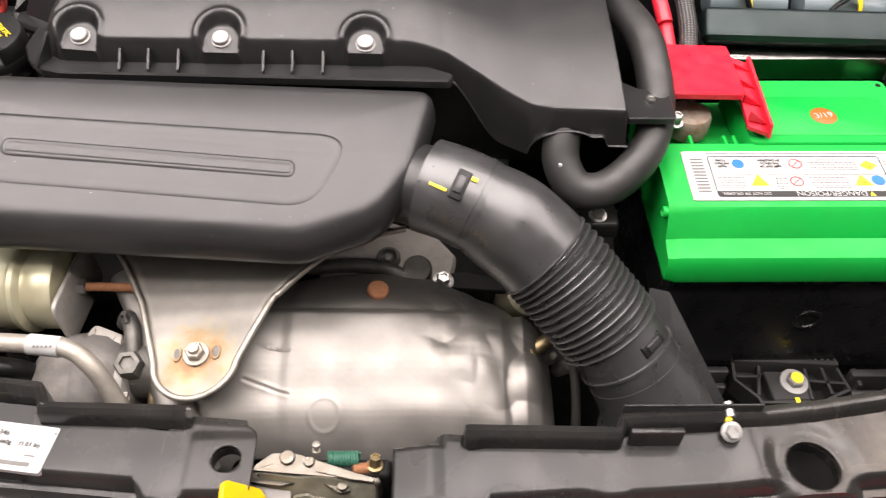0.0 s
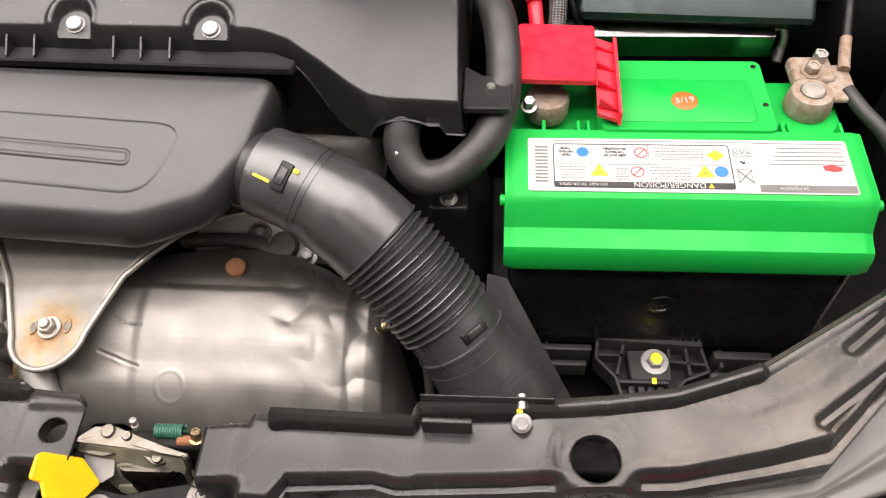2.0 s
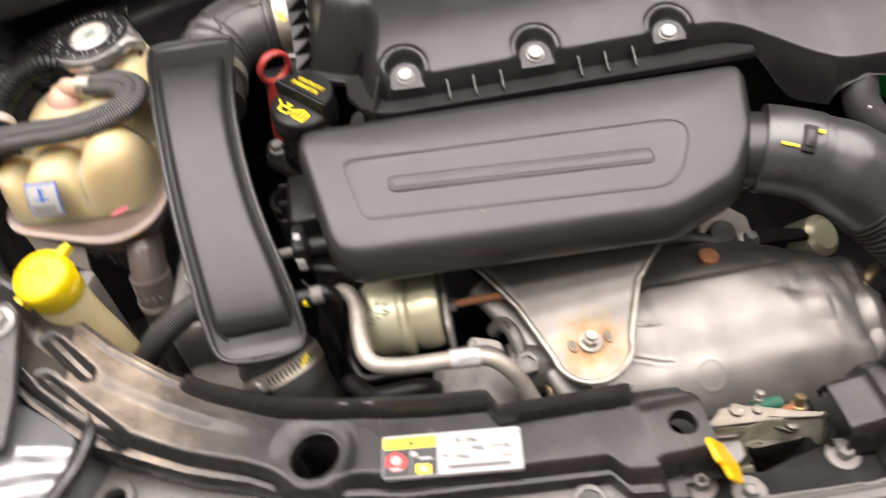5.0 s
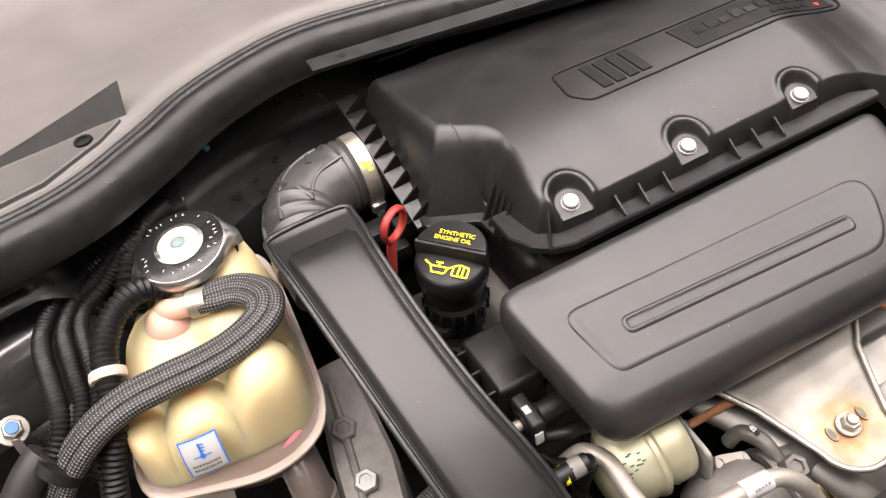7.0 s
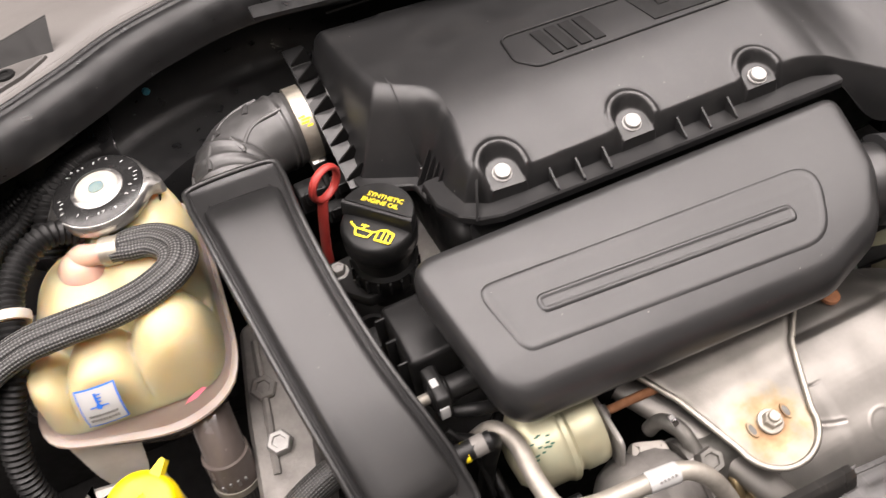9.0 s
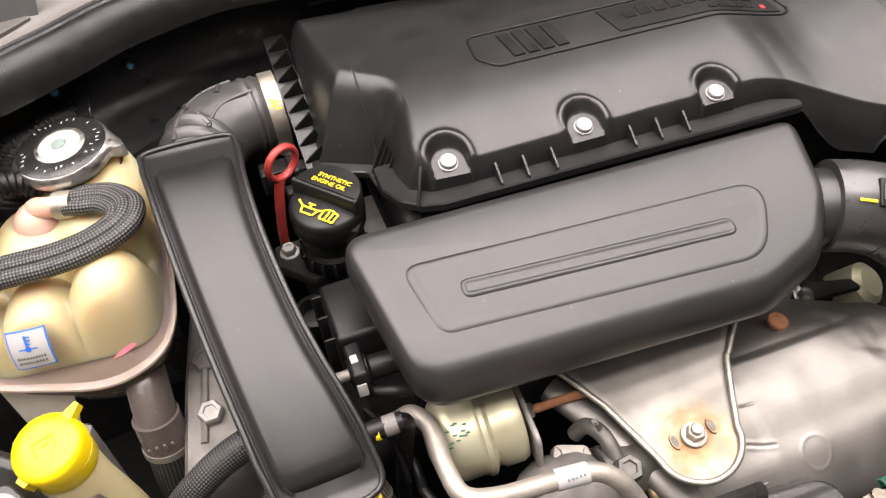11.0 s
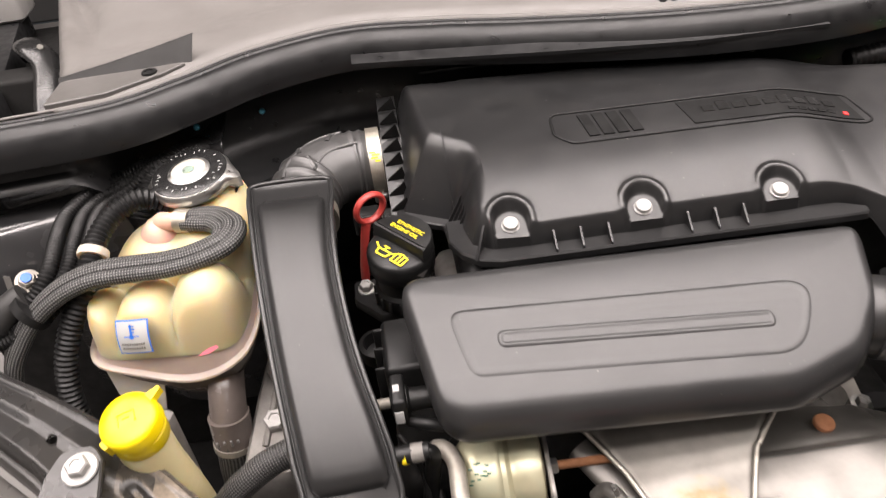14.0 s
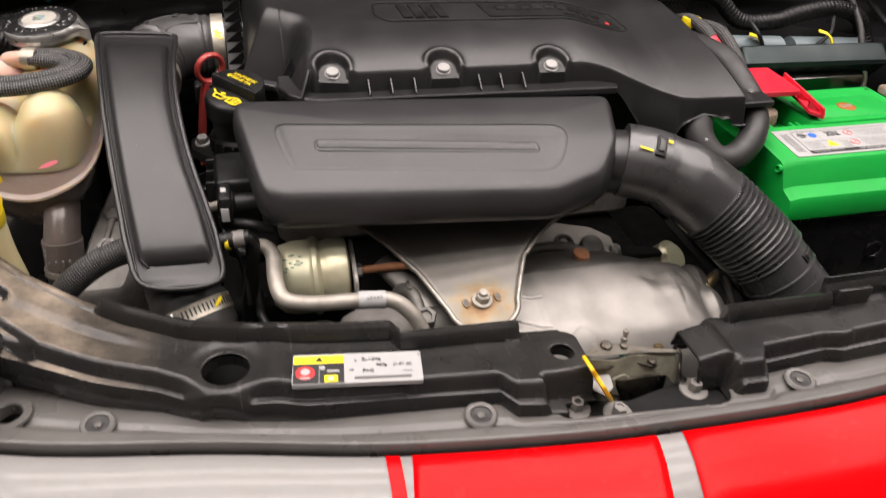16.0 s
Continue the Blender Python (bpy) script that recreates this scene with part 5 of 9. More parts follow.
def battery():
    t = thing("car_battery", (0.31, 0.475, 0.86), "green-lidded black car battery with a long white warning label", "battery")
    bm = bmesh.new()
    block(bm, 0.178, 0.446, 0.390, 0.556, 0.86, 0.995, 0.003, 0.006)
    part("case", bm, M_CASE, t)
    # lid: stepped along the front, lower at the rear corners for the terminals
    bm = bmesh.new()
    prof = [(0.382, 0.988), (0.3815, 0.991), (0.3825, 1.008), (0.385, 1.0125), (0.395, 1.0155), (0.4, 1.018), (0.408, 1.036), (0.4115, 1.0405), (0.416, 1.0425), (0.472, 1.0465), (0.478, 1.0465)]
    xs = [0.1705, 0.172, 0.1745, 0.18, 0.25, 0.31, 0.37, 0.44, 0.4455, 0.4485, 0.45]
    rings = []
    for i, x in enumerate(xs):
        e = min(x - 0.1705, 0.45 - x)
        dz = -0.004 * (1 - ease(0, 0.009, e))
        sh = 0.003 * (1 - ease(0, 0.008, e))
        rings.append([Vector((x, y + sh, z + (dz if z > 1.0 else 0))) for y, z in prof] + [Vector((x, 0.478, 1.0)), Vector((x, 0.478, 0.988))])
    loft(bm, rings)
    part("lid", bm, M_GREEN, t, angle=28)
    bm = bmesh.new()
    block(bm, 0.1715, 0.449, 0.4775, 0.561, 0.988, 1.026, 0.002, 0.005)
    part("lid_rear", bm, M_GREEN, t)
    bm = bmesh.new()
    slab(bm, rpoly([(0.246, 0.476), (0.386, 0.476), (0.386, 0.562), (0.246, 0.562)], 0.008, 4), [(0, 1.02), (0, 1.0465), (0.0012, 1.0485)])
    part("vent_block", bm, M_GREEN, t)
    bm = bmesh.new()
    slab(bm, rpoly([(0.256, 0.486), (0.372, 0.486), (0.372, 0.537), (0.256, 0.537)], 0.01, 4), [(0, 1.047), (0, 1.0488), (0.0008, 1.0494)])
    part("vent_cover", bm, M_GREEN, t)
    for x, y in ((0.379, 0.554), (0.3805, 0.507)):
        bm = bmesh.new()
        lathe(bm, [(0.0024, 0.0), (0.0024, 0.0003), (0.0018, 0.0004)], axis((x, y, 1.0485), (0, 0, 1)), 12)
        part("vent_hole", bm, M_BLACK, t)
    for x in (0.39, 0.395, 0.435, 0.2, 0.228, 0.236):
        bm = bmesh.new()
        block(bm, x, x + 0.003, 0.472, 0.492, 1.02, 1.044, 0.0006)
        part("lid_rib", bm, M_GREEN, t)
    for x in (0.1675, 0.4505):
        bm = bmesh.new()
        lathe(bm, [(0.0045, 0), (0.0045, 0.0035), (0.0035, 0.004), (0.0028, 0.001)], axis((x + (0.003 if x < 0.3 else -0.001), 0.416, 1.031), (-1 if x < 0.3 else 1, 0, 0)), 14)
        part("side_plug", bm, M_GREEN, t)
    # label, read from the windscreen side
    slope = math.atan2(0.004, 0.056)
    m = Matrix.Translation((0.3115, 0.4415, 1.0447)) @ Euler((-slope, 0, radians(180))).to_matrix().to_4x4()
    bm = bmesh.new()
    loft(bm, [[m @ Vector((p.x, p.y, z)) for p in rpoly(rect(-0.122, 0.1235, -0.0265, 0.0258), 0.002, 3)] for z in (-0.0004, 0.0004)])
    lab = part("label", bm, M_WHITE, t, "white printed warning label")

    def ink(name, mat, *shapes):
        b = bmesh.new()
        for sh in shapes:
            if len(sh) == 4:
                patch(b, m, *sh, z=0.0006)
            elif len(sh) == 3:
                disc(b, m, *sh, z=0.0007)
            else:
                flat_poly(b, m, list(zip(sh[::2], sh[1::2])), 0.0008)
        ob = part(name, b, mat, lab)
        if name in ("small_print", "barcode", "grid_line"):
            tagged(ob, kind="stuff")
    ring = rpoly(rect(-0.032, 0.104, -0.021, 0.0225), 0.003, 4)
    b = bmesh.new()
    for k in range(len(ring)):
        p, q = ring[k], ring[(k + 1) % len(ring)]
        pi, qi = inset(ring, 0.0008)[k], inset(ring, 0.0008)[(k + 1) % len(ring)]
        if (p - q).length > 1e-6:
            b.faces.new([b.verts.new(m @ Vector((v.x, v.y, 0.0006))) for v in (p, q, qi, pi)])
    part("label_frame", b, M_INK, lab)
    ink("label_band", M_INK, (-0.0315, 0.1035, 0.0165, 0.0222))
    ink("grey_band", M_GREYINK, (-0.121, -0.05, 0.0175, 0.0245))
    ink("barcode", M_GREYINK, *[(0.108, 0.118, -0.018 + 0.0034 * k, -0.0165 + 0.0034 * k) for k in range(11)])
    ink("grid_line", M_GREYINK, (-0.031, 0.103, -0.0008, -0.0004), (0.0745, 0.0749, -0.02, 0.0), (0.03, 0.0304, -0.02, -0.0), (0.055, 0.0553, -0.0, 0.016))
    for sh in ((0.081, -0.0125, 0.0048), (-0.0235, 0.0055, 0.0052)):
        ink("blue_sign", M_BLUE, sh)
        ink("sign_figure", M_WHITE, (sh[0] - 0.0028, sh[0] + 0.0022, sh[1] - 0.0006, sh[1] + 0.0022))
    for sh in ((0.062, 0.011, 0.076, 0.011, 0.069, -0.001), (-0.018, 0.011, -0.004, 0.011, -0.011, -0.001), (-0.021, -0.016, -0.014, -0.0105, -0.021, -0.005, -0.028, -0.0105), (-0.016, 0.0215, -0.012, 0.0215, -0.014, 0.0175)):
        ink("warning_sign", M_YINK, sh)
        gx, gy = sum(sh[::2]) / (len(sh) // 2), sum(sh[1::2]) / (len(sh) // 2)
        if abs(sh[0] - sh[2]) > 0.005:
            ink("sign_figure", M_INK, (gx - 0.0024, gy + 0.001, gx + 0.002, gy - 0.0004, gx + 0.0022, gy + 0.0006, gx - 0.002, gy + 0.002))
    for cx, cy in ((0.036, -0.0125), (0.040, 0.0065)):
        b = bmesh.new()
        lathe(b, [(0.0052, 0.0003), (0.0052, 0.0007), (0.0044, 0.0008), (0.0044, 0.0003)], m @ Matrix.Translation((cx, cy, 0)), 20)
        patch(b, m @ Matrix.Translation((cx, cy, 0)) @ Euler((0, 0, 0.8)).to_matrix().to_4x4(), -0.0045, 0.0045, -0.0004, 0.0004, 0.0008)
        part("ban_sign", b, M_REDINK, lab)
    lines = []
    rnd = random.Random(4)
    for cx0, cx1, y0 in ((-0.012, 0.028, -0.017), (0.08, 0.101, 0.002), (0.058, 0.047, 0.003), (0.0, 0.032, 0.002)):
        if cx1 < cx0:
            cx0, cx1 = cx1, cx0
        for k in range(5):
            x = cx0
            while x < cx1 - 0.003 - (0.25 * (cx1 - cx0) * rnd.random() if k == 4 else 0):
                w = 0.0012 + 0.0022 * rnd.random()
                lines.append((x, x + w, y0 + 0.0027 * k, y0 + 0.0027 * k + 0.0008))
                x += w + 0.0007
    for k in range(5):
        lines.append((-0.118, -0.06 - 0.01 * rnd.random(), -0.019 + 0.004 * k, -0.0182 + 0.004 * k))
    lines += [(-0.04, 0.104, -0.0242, -0.0236), (-0.12, -0.05, -0.0235, -0.0229)]
    ink("small_print", M_GREYINK, *lines)
    ink("maker_mark", M_REDINK, (-0.114, 0.0, -0.108, -0.0025, -0.1, -0.001, -0.101, 0.003, -0.108, 0.0045, -0.114, 0.003))
    ink("bin_sign", M_GREYINK, (-0.036, -0.0355, 0.003, 0.016), (-0.046, -0.0455, 0.003, 0.016), (-0.047, -0.035, 0.003, 0.0036), (-0.047, 0.016, -0.0463, 0.0167, -0.0345, 0.0035, -0.0352, 0.0028),
        (-0.0352, 0.0167, -0.0345, 0.016, -0.0463, 0.0028, -0.047, 0.0035))
    b = bmesh.new()
    for k in range(6):
        lathe(b, [(0.0021, 0.0003), (0.0021, 0.0006), (0.0016, 0.0007), (0.0016, 0.0003)], m @ Matrix.Translation((-0.0365 - 0.005 * (k % 3), -0.016 + 0.0045 * (k // 3), 0)), 10)
    part("recycling_sign", b, M_GREYINK, lab)
    words("printed_word", "DANGER/POISON", m @ Matrix.Translation((0.017, 0.0193, 0.0009)) @ Euler((0, 0, 0)).to_matrix().to_4x4() @ Matrix.Scale(1, 4), 0.0068, M_WHITE, lab)
    for text, x, y in (("READ", 0.094, -0.0155), ("INSTRUC-", 0.094, -0.0122), ("TIONS", 0.094, -0.0089), ("KEEP OUT OF", 0.056, -0.0155), ("THE REACH", 0.056, -0.0122), ("OF CHILDREN", 0.056, -0.0089)):
        words("printed_word", text, m @ Matrix.Translation((x, -y - 0.025, 0.0009)), 0.0028, M_INK, lab)
    words("printed_word", "24-MONTH", m @ Matrix.Translation((-0.075, 0.021, 0.0009)), 0.0042, M_WHITE, lab)
    words("printed_word", "Pb", m @ Matrix.Translation((-0.0407, -0.004, 0.0009)), 0.004, M_INK, lab)
    words("printed_word", "DO NOT TIP OR OPEN.", m @ Matrix.Translation((0.082, 0.0193, 0.0009)), 0.0035, M_WHITE, lab)
    # date sticker
    ms = Matrix.Translation((0.316, 0.510, 1.0496)) @ Euler((0, 0, radians(8))).to_matrix().to_4x4()
    bm = bmesh.new()
    lathe(bm, [(0.0108, -0.0004), (0.0108, 0.0002), (0.0104, 0.0004)], ms, 32)
    st = part("date_sticker", bm, M_BROWN, t, "round brown date sticker")
    words("sticker_text", "3/19", ms @ Matrix.Translation((0, 0, 0.0006)), 0.0092, M_WHITE, st)
    # low round ring and a ridge on the case's front
    bm = bmesh.new()
    lathe(bm, [(0.012, 0), (0.0115, 0.0016), (0.0085, 0.002), (0.008, 0.0008)], axis((0.305, 0.3902, 0.93), (0, -1, 0)), 24)
    part("case_ring", bm, M_CASE, t)
    bm = bmesh.new()
    block(bm, 0.19, 0.434, 0.3865, 0.391, 0.978, 0.983, 0.001)
    part("case_ridge", bm, M_CASE, t)


battery()


def terminals():
    t = thing("terminal_cover", (0.21, 0.53, 1.03), "red plastic cover over the battery's positive terminal", "terminal cover")
    bm = bmesh.new()
    slab(bm, rpoly([(0.175, 0.505), (0.242, 0.503), (0.244, 0.572), (0.180, 0.575)], 0.004, 4), [(0.001, 1.070), (0, 1.071), (0, 1.0755), (0.0012, 1.077)])
    part("cover_plate", bm, M_RED, t)
    bm = bmesh.new()
    loft(bm, [[Vector((x, 0.478, 1.052)), Vector((x, 0.481, 1.063)), Vector((x, 0.56, 1.074)), Vector((x, 0.56, 1.066)), Vector((x, 0.505, 1.056)), Vector((x, 0.49, 1.05))] for x in (0.259, 0.2615)])
    part("skirt", bm, M_RED, t)
    bm = bmesh.new()
    loft(bm, [[Vector((0.2425, y, z)), Vector((0.261, y - 0.002, z - 0.006)), Vector((0.261, y - 0.002, z - 0.0095)), Vector((0.2425, y, z - 0.0035))] for y, z in ((0.482, 1.061), (0.497, 1.064), (0.56, 1.074))])
    part("sloped_flap", bm, M_RED, t)
    for k in range(4):
        y = 0.487 + 0.02 * k
        bm = bmesh.new()
        loft(bm, [[Vector((0.2435, y + o, 1.0625 + 0.0028 * k)), Vector((0.2435, y + o, 1.071 + 0.0015 * k)), Vector((0.2605, y + o, 1.0585 + 0.003 * k))] for o in (0, 0.002)])
        part("flap_rib", bm, M_RED, t)
    bm = bmesh.new()
    lathe(bm, [(0.006, -0.012), (0.0065, 0.0), (0.0065, 0.022), (0.005, 0.026)], axis((0.196, 0.578, 1.072), (-0.1, 0.8, 0.5)), 18)
    part("cable_boot", bm, M_RED, t)
    # clamp below the cover
    t = thing("positive_clamp", (0.2, 0.515, 1.03), "grey metal battery clamp under the red cover", "terminal clamp")
    bm = bmesh.new()
    lathe(bm, [(0.017, 0), (0.018, 0.004), (0.018, 0.016), (0.0165, 0.019), (0.010, 0.02)], axis((0.205, 0.512, 1.033), (0, 0, 1)), 24)
    part("clamp_body", bm, M_CORRODE, t)
    hexhead(t, (0.189, 0.498, 1.052), (0, -0.2, 1), 0.005, 0.008, 0.007, M_STEEL)
    # negative terminal
    t = thing("negative_clamp", (0.43, 0.53, 1.026), "corroded metal clamp on the battery's negative post", "terminal clamp")
    bm = bmesh.new()
    lathe(bm, [(0.0185, -0.002), (0.0195, 0.002), (0.018, 0.014), (0.0165, 0.017), (0.0105, 0.018), (0.0105, 0.0165)], axis((0.4235, 0.527, 1.028), (0, 0, 1)), 28)
    part("clamp_ring", bm, M_CORRODE, t)
    bm = bmesh.new()
    lathe(bm, [(0.0103, 0.0), (0.0098, 0.019), (0.0085, 0.0205), (0.003, 0.0208)], axis((0.4235, 0.527, 1.028), (0, 0, 1)), 24)
    part("post", bm, M_PIPE, t, "grey lead battery post")
    bm = bmesh.new()
    block(bm, 0.412, 0.447, 0.542, 0.572, 1.034, 1.046, 0.003)
    part("clamp_arm", bm, M_CORRODE, t)
    bm = bmesh.new()
    block(bm, 0.44, 0.462, 0.522, 0.566, 1.036, 1.042, 0.002)
    part("cable_lug", bm, M_CORRODE, t)
    hexhead(t, (0.427, 0.551, 1.046), (0, -0.15, 1), 0.0065, 0.007, 0.009, M_CORRODE)
    hexhead(t, (0.437, 0.567, 1.046), (0, -0.15, 1), 0.0065, 0.008, 0.0, M_STEEL)
    # cables
    t = thing("ground_cable", (0.47, 0.5, 1.0), "thick black battery ground cable", "cable")
    bm = bmesh.new()
    tube(bm, [(0.455, 0.535, 1.04), (0.462, 0.515, 1.038), (0.478, 0.49, 1.03), (0.5, 0.465, 1.0), (0.52, 0.44, 0.95)], 0.0062, 16)
    part("cable_sleeve", bm, M_RUBBER, t)
    t = thing("sense_cable", (0.455, 0.6, 1.05), "thin cable with a metal ring lug to the negative post", "cable")
    bm = bmesh.new()
    tube(bm, [(0.458, 0.566, 1.046), (0.462, 0.585, 1.052), (0.466, 0.61, 1.066), (0.468, 0.64, 1.09), (0.475, 0.70, 1.11)], 0.0042, 12)
    part("cable_sleeve", bm, M_BLACK, t)
    bm = bmesh.new()
    tube(bm, [(0.456, 0.556, 1.044), (0.459, 0.57, 1.047), (0.4625, 0.587, 1.053)], 0.005, 14)
    part("cable_lug", bm, M_CORRODE, t)
    t = thing("battery_sensor_cable", (0.42, 0.6, 1.03), "thin black cable with a grey end behind the battery", "cable")
    bm = bmesh.new()
    tube(bm, [(0.412, 0.588, 1.025), (0.42, 0.612, 1.045), (0.43, 0.65, 1.09), (0.44, 0.7, 1.12)], 0.0042, 12)
    part("cable_sleeve", bm, M_RUBBER, t)
    t = thing("positive_cable", (0.2, 0.62, 1.08), "red and black sleeved positive cable", "cable")
    bm = bmesh.new()
    tube(bm, [(0.193, 0.592, 1.086), (0.191, 0.605, 1.093), (0.189, 0.62, 1.10)], 0.0066, 16)
    part("red_sleeve", bm, M_RED, t)
    bm = bmesh.new()
    tube(bm, [(0.19, 0.615, 1.098), (0.187, 0.635, 1.105), (0.182, 0.67, 1.105), (0.17, 0.72, 1.08)], 0.0072, 16)
    tube(bm, [(0.213, 0.575, 1.07), (0.214, 0.6, 1.085), (0.21, 0.64, 1.1), (0.2, 0.70, 1.09)], 0.0078, 16)
    part("woven_sleeve", bm, M_BRAID, t)


terminals()


def battery_tray():
    t = thing("battery_tray", (0.31, 0.37, 0.83), "black ribbed plastic battery tray with a bolted hold-down bracket", "battery tray")
    bm = bmesh.new()
    block(bm, 0.16, 0.47, 0.398, 0.6, 0.83, 0.858, 0.004)
    part("tray", bm, M_BLACK, t)
    bm = bmesh.new()
    block(bm, 0.15, 0.48, 0.30, 0.40, 0.76, 0.775, 0.004)
    part("lower_shelf", bm, M_DARK, t)
    # hold-down bracket: floor, raised edge, ribs and a toothed back
    bm = bmesh.new()
    slab(bm, rpoly([(0.257, 0.371), (0.260, 0.402), (0.354, 0.400), (0.357, 0.360), (0.332, 0.352), (0.318, 0.332), (0.277, 0.333), (0.273, 0.353)], 0.003), [(0.001, 0.845), (0, 0.846), (0, 0.853), (0.001, 0.854)])
    part("bracket_floor", bm, M_BLACK, t)

    def wall(name, pts, h0, h1, w=0.0013):
        bm = bmesh.new()
        for (ax, ay), (cx, cy) in zip(pts, pts[1:]):
            d = Vector((cx - ax, cy - ay)).normalized()
            e = Vector((-d.y, d.x)) * w
            loft(bm, [[(p[0] - e.x, p[1] - e.y, z), (p[0] + e.x, p[1] + e.y, z), (q[0] + e.x, q[1] + e.y, z), (q[0] - e.x, q[1] - e.y, z)] for p, q, z in (((ax, ay), (cx, cy), h0), ((ax, ay), (cx, cy), h1))])
        part(name, bm, M_RUBBER, t)
    wall("bracket_edge", [(0.260, 0.393), (0.257, 0.372), (0.273, 0.353), (0.277, 0.334)], 0.848, 0.868)
    wall("bracket_edge", [(0.352, 0.386), (0.356, 0.362), (0.333, 0.352), (0.318, 0.333), (0.277, 0.334)], 0.848, 0.866)
    for pts in ([(0.2827, 0.387), (0.2745, 0.3567)], [(0.3227, 0.3833), (0.3195, 0.352)], [(0.338, 0.386), (0.339, 0.357)], [(0.260, 0.376), (0.281, 0.376)], [(0.322, 0.371), (0.354, 0.368)], [(0.276, 0.3495), (0.319, 0.3495)]):
        wall("bracket_rib", pts, 0.848, 0.8665)
    bm = bmesh.new()
    slab(bm, rpoly([(0.259, 0.389), (0.260, 0.394), (0.353, 0.389), (0.352, 0.3835)], 0.0008, 2), [(0, 0.852), (0, 0.870), (0.0006, 0.871)])
    part("toothed_edge", bm, M_RUBBER, t)
    for k in range(16):
        x = 0.263 + 0.0057 * k
        bm = bmesh.new()
        block(bm, x, x + 0.0028, 0.3925 - 0.0003 * k, 0.3955 - 0.0003 * k, 0.862, 0.872, 0.0005)
        part("tooth", bm, M_RUBBER, t)
    bm = bmesh.new()
    slab(bm, rpoly([(0.287, 0.352), (0.285, 0.382), (0.321, 0.381), (0.319, 0.352)], 0.003), [(0, 0.85), (0, 0.8645), (0.001, 0.8655)])
    part("bolt_seat", bm, M_RUBBER, t)
    for k in range(4):
        bm = bmesh.new()
        block(bm, 0.284 + 0.0085 * k, 0.290 + 0.0085 * k, 0.337, 0.3475, 0.853, 0.8625, 0.001)
        part("seat_step", bm, M_RUBBER, t)
    # bars on both sides
    for x0, x1, y0, y1, z1 in ((0.205, 0.254, 0.379, 0.386, 0.868), (0.19, 0.249, 0.3655, 0.3715, 0.864), (0.361, 0.412, 0.3725, 0.381, 0.870), (0.357, 0.405, 0.357, 0.363, 0.864)):
        bm = bmesh.new()
        block(bm, x0, x1, y0, y1, 0.845, z1, 0.0012)
        block(bm, x0 + 0.006, x0 + 0.010, y0 - 0.005, y1 + 0.005, 0.84, z1 - 0.006, 0.0008)
        part("side_bar", bm, M_RUBBER, t)
    hexhead(t, (0.309, 0.370, 0.8655), (0, -0.15, 1), 0.0075, 0.007, 0.0125, M_BOLT)
    bm = bmesh.new()
    lathe(bm, [(0.0055, 0), (0.005, 0.0006)], axis((0.309, 0.369, 0.8745), (0, -0.15, 1)), 12)
    block(bm, 0.3045, 0.3085, 0.3475, 0.3535, 0.8665, 0.8672, 0.0002)
    part("paint_dab", bm, M_YINK, t, "yellow paint dabs")


battery_tray()


